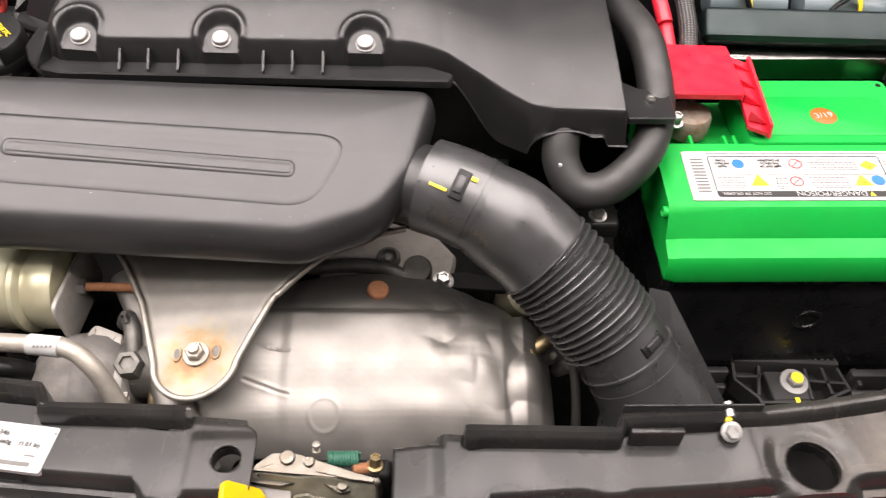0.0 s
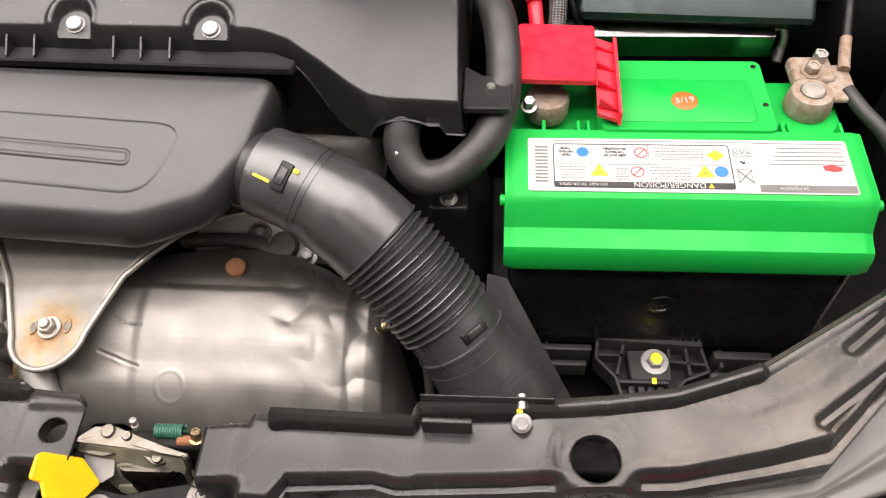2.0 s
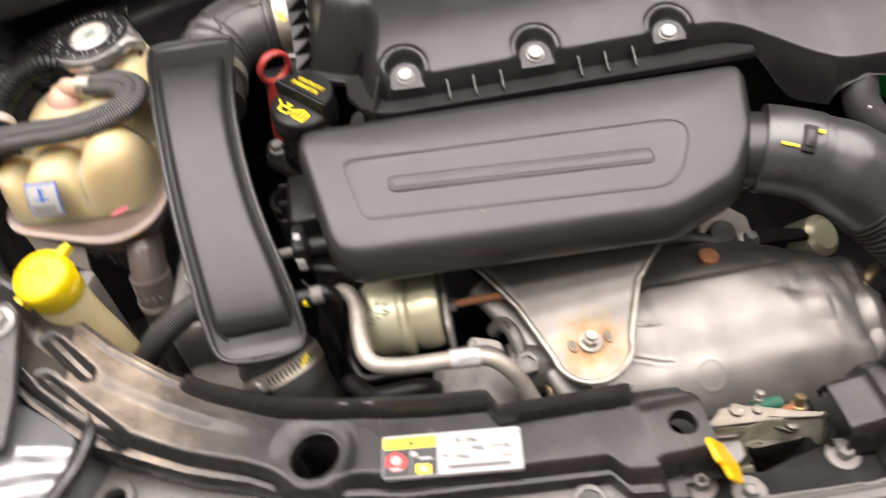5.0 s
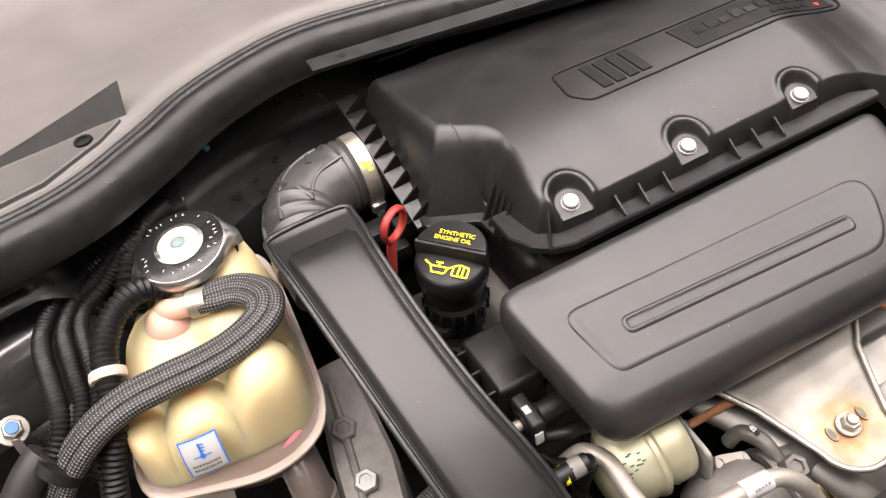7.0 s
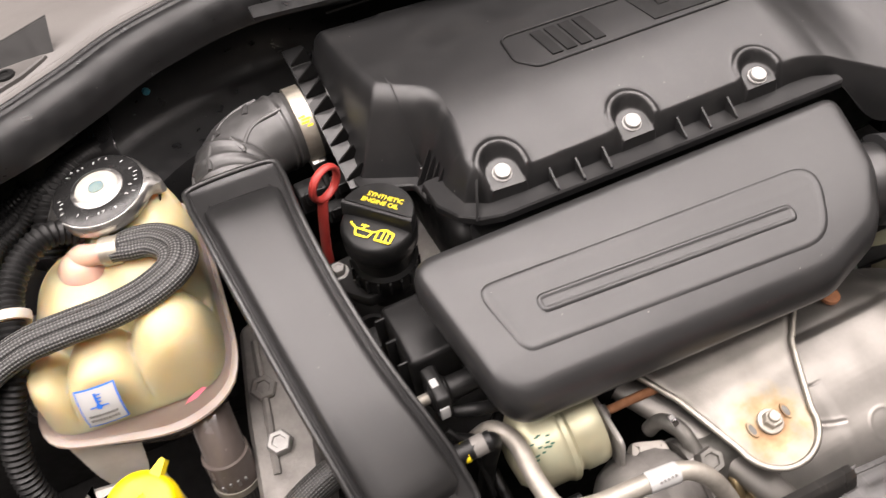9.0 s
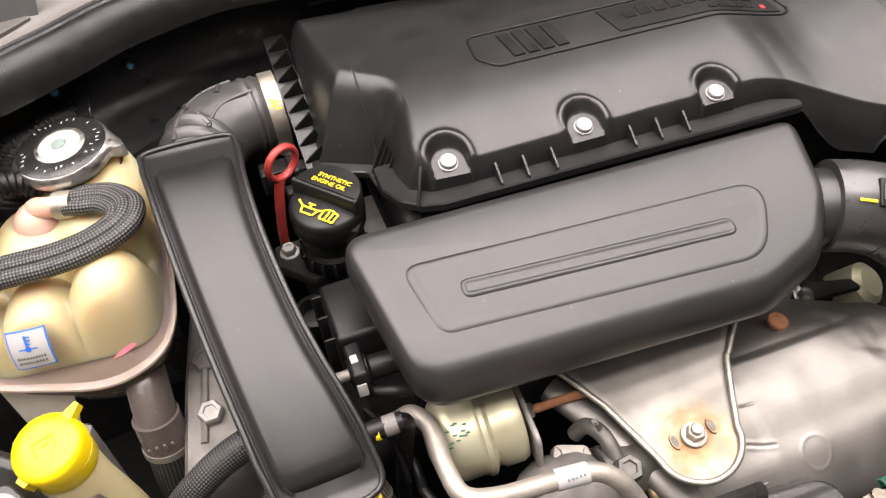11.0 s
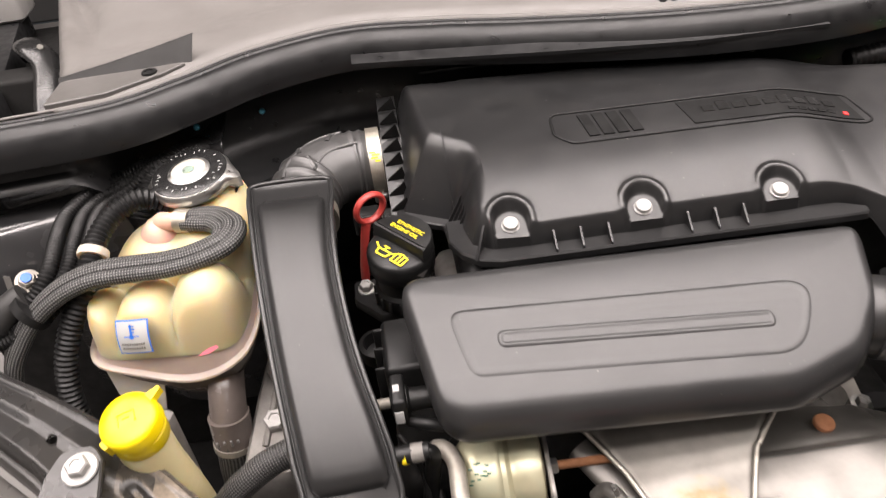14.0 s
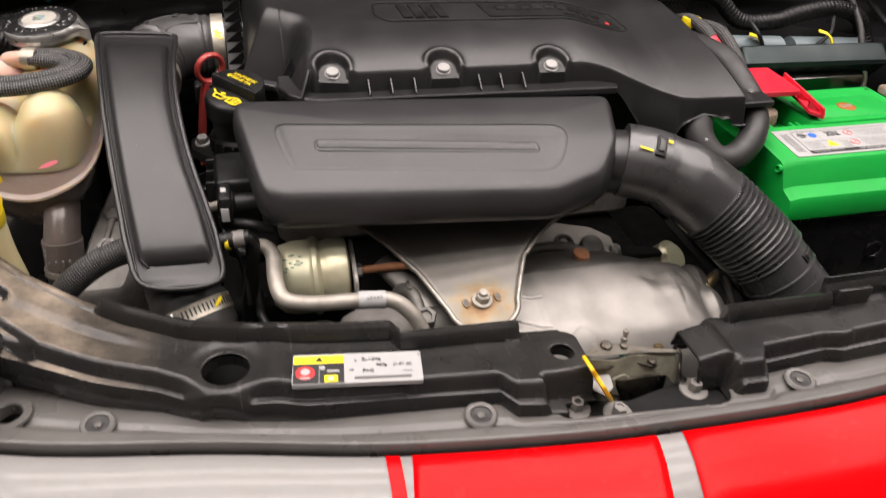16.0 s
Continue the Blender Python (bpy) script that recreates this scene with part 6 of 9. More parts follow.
def control_unit():
    t = thing("engine_control_unit", (0.33, 0.66, 0.98), "dark metal engine control unit behind the battery", "control unit")
    tilt = Matrix.Translation((0.335, 0.645, 1.05)) @ Euler((radians(-50), 0, radians(-3))).to_matrix().to_4x4()
    bm = bmesh.new()
    block(bm, -0.1, 0.1, -0.05, 0.07, -0.03, 0.0, 0.004, m=tilt)
    part("case", bm, M_ECU, t)
    for k in range(6):
        bm = bmesh.new()
        block(bm, -0.085 + 0.03 * k, -0.065 + 0.03 * k, -0.035, 0.045, -0.001, 0.0022, 0.001, m=tilt)
        part("cooling_rib", bm, M_ECU, t)
    for x0, x1, tab in ((0.249, 0.322, 0.275), (0.338, 0.447, 0.378)):
        bm = bmesh.new()
        slope = -0.06
        loft(bm, [[Vector((x, 0.662 + 0.016 * math.cos(a), 1.070 + slope * (x - 0.25) + 0.0135 * math.sin(a))) for a in [2 * math.pi * k / 20 for k in range(20)]] for x in (x0, x0 + 0.002, x1 - 0.002, x1)])
        part("connector", bm, M_CONN, t, "grey plug connector")
        bm = bmesh.new()
        tube(bm, [(tab - 0.006, 0.655, 1.087), (tab + 0.004, 0.65, 1.084), (tab + 0.009, 0.645, 1.076), (tab + 0.011, 0.643, 1.068)], 0.0055, 8, flat=0.35)
        part("locking_tab", bm, M_YINK, t, "yellow locking tab")
    t = thing("battery_strap", (0.33, 0.6, 1.03), "bright folded steel retaining bar behind the battery", "bracket")
    bm = bmesh.new()
    sec = [(0.590, 1.030), (0.592, 1.050), (0.597, 1.0535), (0.612, 1.0555), (0.618, 1.052), (0.619, 1.03)]
    loft(bm, [[Vector((x, y, z)) for y, z in sec] for x in (0.195, 0.405)])
    part("bar", bm, M_POLISH, t)
    bm = bmesh.new()
    tube(bm, [(0.403, 0.603, 1.05), (0.412, 0.604, 1.052), (0.416, 0.6, 1.04), (0.412, 0.596, 1.025)], 0.004, 10)
    part("hook", bm, M_STEEL, t)
    # loom over the control unit
    t = thing("wiring_loom", (0.33, 0.7, 1.1), "black corrugated wiring loom above the control unit", "wiring")
    bm = bmesh.new()
    tube(bm, [(0.10, 0.70, 1.12), (0.17, 0.70, 1.125), (0.24, 0.71, 1.12), (0.28, 0.70, 1.09), (0.322, 0.685, 1.092), (0.355, 0.68, 1.103), (0.404, 0.68, 1.108), (0.445, 0.68, 1.096), (0.463, 0.675, 1.069), (0.465, 0.66, 1.04)], 0.0105, 14, 12, rf=lambda s, tt: 0.0105 + 0.0005 * math.sin(s * 1100), step=0.0014)
    part("conduit", bm, M_BLACK, t)
    for a in (((0.27, 0.66, 1.1), (0.275, 0.645, 1.09), (0.285, 0.64, 1.07), (0.29, 0.635, 1.05)), ((0.40, 0.67, 1.1), (0.385, 0.65, 1.085), (0.36, 0.64, 1.07), (0.352, 0.63, 1.04)), ((0.225, 0.66, 1.1), (0.22, 0.635, 1.1), (0.228, 0.61, 1.07), (0.24, 0.6, 1.05))):
        bm = bmesh.new()
        tube(bm, a, 0.0025, 8)
        part("wire", bm, M_BLACK, t)
    t = thing("yellow_cap", (0.185, 0.65, 1.11), "small yellow plastic cap beside the filter housing", "cap")
    bm = bmesh.new()
    lathe(bm, [(0.012, 0), (0.0125, 0.006), (0.011, 0.01), (0.005, 0.011)], axis((0.185, 0.66, 1.10), (0, 0, 1)), 18)
    part("cap_body", bm, M_YELLOW, t)


control_unit()


# ---- exhaust side: shields, turbo, pipes ----
def heat_shields():
    t = thing("exhaust_heat_shield", (-0.05, 0.34, 0.9), "dented bright aluminium heat shield over the exhaust", "heat shield")
    XF = [(-0.205, -0.035), (-0.195, -0.014), (-0.172, 0.0), (-0.01, 0.0), (0.02, -0.002), (0.045, -0.007), (0.062, -0.016), (0.075, -0.031), (0.086, -0.056), (0.092, -0.09), (0.096, -0.12)]
    YBK = [(-0.205, 0.33), (-0.15, 0.405), (-0.098, 0.417), (-0.05, 0.424), (-0.01, 0.42), (0.02, 0.41), (0.05, 0.39), (0.075, 0.365), (0.097, 0.335)]
    bm = bmesh.new()
    rings = []
    cracks = (((-0.1455, 0.3425), (-0.131, 0.336)), ((-0.131, 0.336), (-0.116, 0.334)), ((-0.1485, 0.3147), (-0.133, 0.310)), ((-0.133, 0.310), (-0.115, 0.304)),
              ((-0.002, 0.412), (-0.004, 0.398)), ((0.010, 0.408), (0.014, 0.394)), ((0.03, 0.275), (0.062, 0.283)))
    nx, ny = 0.0635 / 0.0836, 0.0544 / 0.0836   # across the fold that ends the smooth front
    for i in range(261):
        x = -0.205 + 0.302 * i / 260
        yb = interp(x, YBK)
        ring = []
        y0 = 0.25 + 0.019 * (1 - ease(-0.128, -0.098, x)) * ease(-0.175, -0.15, x)   # arched over the latch
        for j in range(161):
            y = y0 + (yb - y0) * j / 160
            z = interp(y, YZ_S) + interp(x, XF)
            q = Vector((x * 17, y * 17, 3.1))
            # smooth bright front, a dull flat rear band, and past a slanting fold the dented gearbox end
            fold = (x + 0.0361) * nx + (y - 0.3584) * ny
            k = ease(-0.004, 0.02, fold) * ease(-0.03, 0.0, x)
            left = 1 - ease(-0.124, -0.114, x)
            z += 0.0016 * noise.noise(q * 0.7) + 0.0005 * noise.noise(q * 2.3)
            z += k * (0.010 * abs(noise.noise(q * 1.25 + Vector((2, 0, 0)))) + 0.0022 * abs(noise.noise(q * 3.1)) - 0.003)
            z -= 0.15 * max(0.0, fold) * (1 - ease(0.05, 0.075, x)) - 0.15 * 0.008 * (1 - math.exp(-max(0.0, fold) / 0.008))
            z += left * (0.0035 * noise.noise(q * 1.1) - 0.0018)
            z -= 0.0011 * math.exp(-((x + 0.058 + 0.1 * (y - 0.3)) / 0.014) ** 2) * (1 - ease(0.34, 0.372, y))
            crest = 0.3705 + 0.10 * max(0.0, x + 0.03) + 0.0015 * math.sin(x * 30)
            z -= 0.0072 * ease(crest - 0.006, crest + 0.006, y) * (1 - 0.75 * ease(0.0, 0.03, x))
            z += 0.20 * max(0.0, y - crest - 0.006) * (1 - ease(0.0, 0.03, x))
            for (ax, ay), (cx, cy) in cracks:
                u = Vector((x - ax, y - ay))
                v = Vector((cx - ax, cy - ay))
                s = min(1, max(0, u.dot(v) / v.dot(v)))
                d = (u - v * s).length
                z += 0.0003 * math.exp(-((d - 0.0018) / 0.0014) ** 2) - 0.0009 * math.exp(-(d / 0.0008) ** 2)
            d = math.hypot(x + 0.088, (y - 0.291) * 1.1)
            z += 0.0006 * math.exp(-((d - 0.0112) / 0.0011) ** 2)
            ring.append(Vector((x, y, z)))
        rings.append(ring)
    loft(bm, rings, False, False, False)
    ob = part("shield_sheet", bm, M_ALU, t, angle=70)
    so = ob.modifiers.new("thickness", "SOLIDIFY")
    so.thickness, so.offset = 0.0012, -1
    for p, r in (((-0.052, 0.3925, 0.9675), 0.0085), ((0.047, 0.372, 0.943), 0.006)):
        bm = bmesh.new()
        lathe(bm, [(r, -0.002), (r, 0.0012), (r * 0.9, 0.0022), (r * 0.5, 0.0026)], axis(p, (0.1, -0.1, 1)), 20)
        part("rusty_rivet", bm, M_RUST, t, "rust-brown rivet head")
    hexhead(t, (0.0, 0.421, 0.944), (0.1, -0.2, 1), 0.006, 0.007, 0.0095, M_STEEL)
    # upper tongue with rolled edge, bolted at its tip
    t = thing("upper_heat_shield", (-0.17, 0.35, 0.98), "steel heat shield tongue with rolled edge and rusty tip", "heat shield")

    def zt(x, y):
        return 0.985 + 0.20 * (y - 0.32) + 0.004 * math.sin((x + 0.17) * 30)
    cx, cy, r = -0.178, 0.317, 0.031
    left = [(-0.278, 0.45), (-0.268, 0.425), (-0.245, 0.395), (-0.225, 0.36)]
    arc = [(cx + r * math.cos(a), cy + r * math.sin(a)) for a in [math.radians(185 + 170 * k / 14) for k in range(15)]]
    right = [(-0.128, 0.358), (-0.10, 0.388), (-0.068, 0.412), (-0.03, 0.425)]
    edge = [(p.x, p.y) for p in smooth_path([(x, y, 0) for x, y in left], 5)] + arc + [(p.x, p.y) for p in smooth_path([(x, y, 0) for x, y in right], 5)]
    bm = bmesh.new()
    k = len(edge)
    rings = []
    half = k // 2
    for i in range(half + 1):
        a, b = edge[i], edge[k - 1 - i]
        rings.append([Vector((a[0] + (b[0] - a[0]) * s / 12, a[1] + (b[1] - a[1]) * s / 12, 0)) for s in range(13)])
    for rg in rings:
        for q in rg:
            q.z = zt(q.x, q.y)
    loft(bm, rings, False, False, False)
    ob = part("tongue", bm, M_TONGUE, t, angle=60)
    so = ob.modifiers.new("thickness", "SOLIDIFY")
    so.thickness = 0.0012
    bm = bmesh.new()
    tube(bm, [(x, y, zt(x, y) + 0.001) for x, y in edge], 0.0024, 10, 2)
    part("rolled_edge", bm, M_TONGUE_EDGE, t)
    hexhead(t, (cx, cy + 0.002, zt(cx, cy) + 0.001), (0, -0.2, 1), 0.0068, 0.0065, 0.0095, M_PIPE)
    bm = bmesh.new()
    lathe(bm, [(0.0042, 0), (0.0042, 0.0085), (0.0036, 0.0095), (0.001, 0.0096)], axis((cx, cy + 0.002, zt(cx, cy) + 0.003), (0, -0.2, 1)), 14)
    part("stud", bm, M_PIPE, t)
    for dx in (-0.0142, 0.0142):
        px, py = cx + dx, cy + 0.003
        fm = axis((px, py, zt(px, py) + 0.0006), (0, -0.2, 1)) @ Matrix.Diagonal((0.55, 1, 1, 1))
        bm = bmesh.new()
        lathe(bm, [(0.0062, -0.0004), (0.0058, 0.0008), (0.0042, 0.0006), (0.0040, -0.0006)], fm, 18)
        eye = part("oval_eyelet", bm, M_TONGUE, t)
        # dull dark disc filling the eyelet
        bm = bmesh.new()
        disc(bm, fm, 0, 0, 0.0041, 0.0003)
        part("eyelet_disc", bm, M_DULL, eye)
    # lower skirt of the tongue over the turbine
    bm = bmesh.new()
    tube(bm, [(-0.25, 0.40, 0.978), (-0.222, 0.352, 0.966), (-0.203, 0.31, 0.954), (-0.187, 0.28, 0.938), (-0.176, 0.262, 0.915)], 0.013, 20, flat=0.7)
    part("skirt", bm, M_ALU, t)


YZ_S = [(p.x, p.y) for p in smooth_path([(y, z, 0) for y, z in [(0.25, 0.865), (0.258, 0.9), (0.27, 0.925), (0.29, 0.947), (0.308, 0.957), (0.33, 0.968), (0.36, 0.9735), (0.378, 0.9725), (0.392, 0.966), (0.41, 0.957), (0.44, 0.945)]], 5)]
heat_shields()


def turbo_side():
    t = thing("wastegate_actuator", (-0.312, 0.385, 0.95), "round yellow-zinc wastegate actuator canister", "actuator")
    m = axis((-0.355, 0.386, 0.982), (1, -0.06, 0.05)) @ Matrix.Diagonal((1.12, 1.12, 1.2, 1))
    bm = bmesh.new()
    lathe(bm, [(0.008, 0.0), (0.02, 0.002), (0.027, 0.009), (0.0295, 0.018), (0.0295, 0.029), (0.0305, 0.0315), (0.0315, 0.0325), (0.0315, 0.0355), (0.0305, 0.0365), (0.0272, 0.0385), (0.0272, 0.041), (0.0288, 0.043), (0.0288, 0.054), (0.027, 0.0575), (0.02, 0.059), (0.006, 0.06)], m, 40)
    part("canister", bm, M_GOLD, t)
    bm = bmesh.new()
    m2 = m @ Matrix.Translation((0, 0, 0.0605))
    block(bm, -0.033, 0.028, -0.022, 0.016, 0.0, 0.0032, 0.001, 0.008, m=m2)
    part("bracket_plate", bm, M_CAST, t)
    hexhead(t, m @ Vector((0, 0, 0.0635)), m.to_3x3() @ Vector((0, 0, 1)), 0.0065, 0.006, 0.0, M_STEEL, "nut")
    bm = bmesh.new()
    tube(bm, [m @ Vector((0, 0, 0.06)), m @ Vector((0, 0, 0.09)), m @ Vector((0, -0.003, 0.135))], 0.0035, 12)
    part("rod", bm, M_RUST, t, "rusty actuator rod")
    bm = bmesh.new()
    rnd = random.Random(9)
    for k in range(12):
        a = 1.9 + rnd.random() * 0.5
        z = 0.012 + rnd.random() * 0.014
        p = m @ Vector((0.0297 * math.cos(a), 0.0297 * math.sin(a), z))
        nrm = m.to_3x3() @ Vector((math.cos(a), math.sin(a), 0))
        patch(bm, axis(p + nrm * 0.0004, nrm), -0.0015, 0.0015, -0.0006, 0.0006)
    tagged(part("green_stamp", bm, M_SPRING, t), kind="stuff")
    # turbocharger casting
    t = thing("turbocharger", (-0.26, 0.33, 0.88), "rough cast aluminium turbocharger housing", "turbocharger")
    m = axis((-0.292, 0.322, 0.935), (1, 0, 0)) @ Matrix.Diagonal((0.8, 0.8, 1, 1))
    bm = bmesh.new()
    lathe(bm, [(0.02, -0.012), (0.038, -0.01), (0.047, -0.003), (0.0525, 0.008), (0.054, 0.020), (0.0525, 0.0225), (0.0525, 0.024), (0.054, 0.0265), (0.052, 0.038), (0.046, 0.047), (0.039, 0.051), (0.036, 0.056), (0.03, 0.056)], m, 48)
    part("compressor_housing", bm, M_MOUNT, t)
    bm = bmesh.new()
    slab(bm, rpoly([(-0.286, 0.25), (-0.250, 0.25), (-0.243, 0.30), (-0.241, 0.352), (-0.268, 0.362), (-0.284, 0.33)], 0.008), [(0.0, 0.88), (0, 0.957), (0.003, 0.964), (0.008, 0.966)], lambda x, y: 0.25 * (y - 0.34))
    part("flange_block", bm, M_PALE, t, "pale sand-cast flange")
    bm = bmesh.new()
    lathe(bm, [(0.04, 0.052), (0.046, 0.053), (0.046, 0.059), (0.042, 0.061), (0.03, 0.061)], m, 48)
    part("flange_ring", bm, M_CAST, t)
    for k in range(5):
        a = 0.6 + 0.5 * k
        hexhead(t, m @ Vector((0.043 * math.cos(a + 1.2), 0.043 * math.sin(a + 1.2), 0.06)), (1, 0, 0), 0.004, 0.004, 0, M_PIPE)
    bm = bmesh.new()
    lathe(bm, [(0.022, 0), (0.022, 0.04), (0.018, 0.05)], axis((-0.24, 0.33, 0.95), (1, 0, 0)), 24)
    part("center_housing", bm, M_DULL, t)
    bm = bmesh.new()
    tube(bm, [(-0.247, 0.364, 0.962), (-0.24, 0.360, 0.975), (-0.233, 0.347, 0.977), (-0.2305, 0.33, 0.968)], 0.006, 16)
    part("elbow", bm, M_DULL, t)
    hexhead(t, (-0.2295, 0.322, 0.962), (0.05, -0.35, 1), 0.0105, 0.016, 0.013, M_DULL)
    hexhead(t, (-0.238, 0.352, 0.985), (1, 0, 0.3), 0.005, 0.004, 0, M_STEEL)
    bm = bmesh.new()
    tube(bm, [(-0.2125, 0.345, 0.955), (-0.2128, 0.325, 0.956), (-0.2135, 0.305, 0.951), (-0.214, 0.296, 0.94)], 0.0042, 14)
    part("brass_union", bm, M_BRASS, t, "brass pipe union")
    bm = bmesh.new()
    block(bm, -0.2245, -0.204, 0.288, 0.301, 0.935, 0.942, 0.0015)
    part("union_plate", bm, M_BRASS, t)
    # coolant pipe bent round the canister
    t = thing("coolant_pipe", (-0.3, 0.32, 0.95), "bent dull steel coolant pipe with a paper tag", "pipe")
    pipe = [(-0.372, 0.4, 1.0), (-0.36, 0.394, 1.014), (-0.351, 0.376, 1.017), (-0.351, 0.345, 1.012), (-0.346, 0.326, 1.006), (-0.325, 0.318, 1.004), (-0.29, 0.314, 1.005), (-0.262, 0.311, 1.004), (-0.247, 0.304, 0.996), (-0.236, 0.295, 0.978), (-0.228, 0.285, 0.95), (-0.225, 0.28, 0.9)]
    bm = bmesh.new()
    tube(bm, pipe, 0.0066, 20, 10)
    part("pipe_run", bm, M_PIPE, t)
    bm = bmesh.new()
    tube(bm, [(-0.287, 0.3138, 1.005), (-0.276, 0.3127, 1.0048), (-0.265, 0.3115, 1.0043)], 0.0074, 20)
    tag = part("tag", bm, M_WHITE, t, "white paper tag wrapped on the pipe")
    bm = bmesh.new()
    for k in range(5):
        block(bm, -0.281 + 0.0028 * k, -0.2795 + 0.0028 * k, 0.3068, 0.3085, 1.0105, 1.0112, 0.0002)
    part("tag_print", bm, M_GREYINK, tag)
    # front dark hoses and bracket below
    t = thing("oil_hose", (-0.33, 0.33, 0.9), "black rubber hose with a ribbed steel clamp below the pipe", "hose")
    bm = bmesh.new()
    tube(bm, [(-0.37, 0.345, 0.96), (-0.355, 0.325, 0.965), (-0.34, 0.315, 0.975), (-0.315, 0.312, 0.98), (-0.30, 0.318, 0.96), (-0.29, 0.325, 0.92)], 0.0075, 14)
    part("hose_body", bm, M_BLACK, t)
    bm = bmesh.new()
    tube(bm, [(-0.312, 0.306, 0.93), (-0.310, 0.31, 0.95), (-0.308, 0.315, 0.965)], 0.012, 18, 8, rf=lambda s, tt: 0.012 + 0.0008 * math.sin(s * 1500), step=0.001)
    part("clamp", bm, M_PIPE, t)
    # sensor on the exhaust and plug leads at the right of the shield
    t = thing("oxygen_sensor", (0.07, 0.355, 0.94), "brass-coloured sensor with a cable beside the heat shield", "sensor")
    bm = bmesh.new()
    lathe(bm, [(0.008, -0.012), (0.008, 0.0), (0.0105, 0.001), (0.0105, 0.007), (0.006, 0.009), (0.0055, 0.022), (0.004, 0.024)], axis((0.066, 0.352, 0.935), (0.75, 0.3, 0.5)), 18)
    part("sensor_body", bm, M_BRASS, t)
    bm = bmesh.new()
    tube(bm, [(0.084, 0.36, 0.948), (0.095, 0.362, 0.945), (0.105, 0.352, 0.92), (0.11, 0.33, 0.88), (0.11, 0.31, 0.83)], 0.004, 10)
    part("sensor_cable", bm, M_ALU, t)
    # gearbox-side parts below the hose
    t = thing("gearbox", (0.08, 0.45, 0.75), "grey cast gearbox housing with dark brackets below the hose", "gearbox")
    bm = bmesh.new()
    block(bm, 0.03, 0.16, 0.37, 0.62, 0.6, 0.88, 0.02)
    part("housing", bm, M_DARK, t)
    bm = bmesh.new()
    lathe(bm, [(0.018, 0), (0.02, 0.005), (0.02, 0.035), (0.014, 0.04)], axis((0.06, 0.44, 0.90), (0.4, -0.5, 0.8)), 20)
    part("solenoid", bm, M_GOLD, t)
    bm = bmesh.new()
    slab(bm, rpoly([(-0.008, 0.431), (0.006, 0.416), (0.055, 0.412), (0.052, 0.424), (0.02, 0.434)], 0.003), [(0.0005, 0.937), (0, 0.938), (0, 0.941), (0.0006, 0.942)])
    part("bracket", bm, M_BLACK, t)
    bm = bmesh.new()
    block(bm, 0.108, 0.142, 0.43, 0.455, 0.985, 1.003, 0.003)
    part("mount_block", bm, M_BLACK, t)
    hexhead(t, (0.125, 0.44, 1.003), (0, -0.2, 1), 0.0055, 0.004, 0.0075, M_STEEL)
    for k in range(5):
        bm = bmesh.new()
        lathe(bm, [(0.004, 0), (0.006, 0.004), (0.006, 0.02), (0.003, 0.024)], axis((0.05 + 0.012 * k, 0.40 - 0.006 * k, 0.9 - 0.006 * k), (0.3, -0.4, 0.9)), 12)
        part("fitting", bm, M_PIPE, t)


turbo_side()

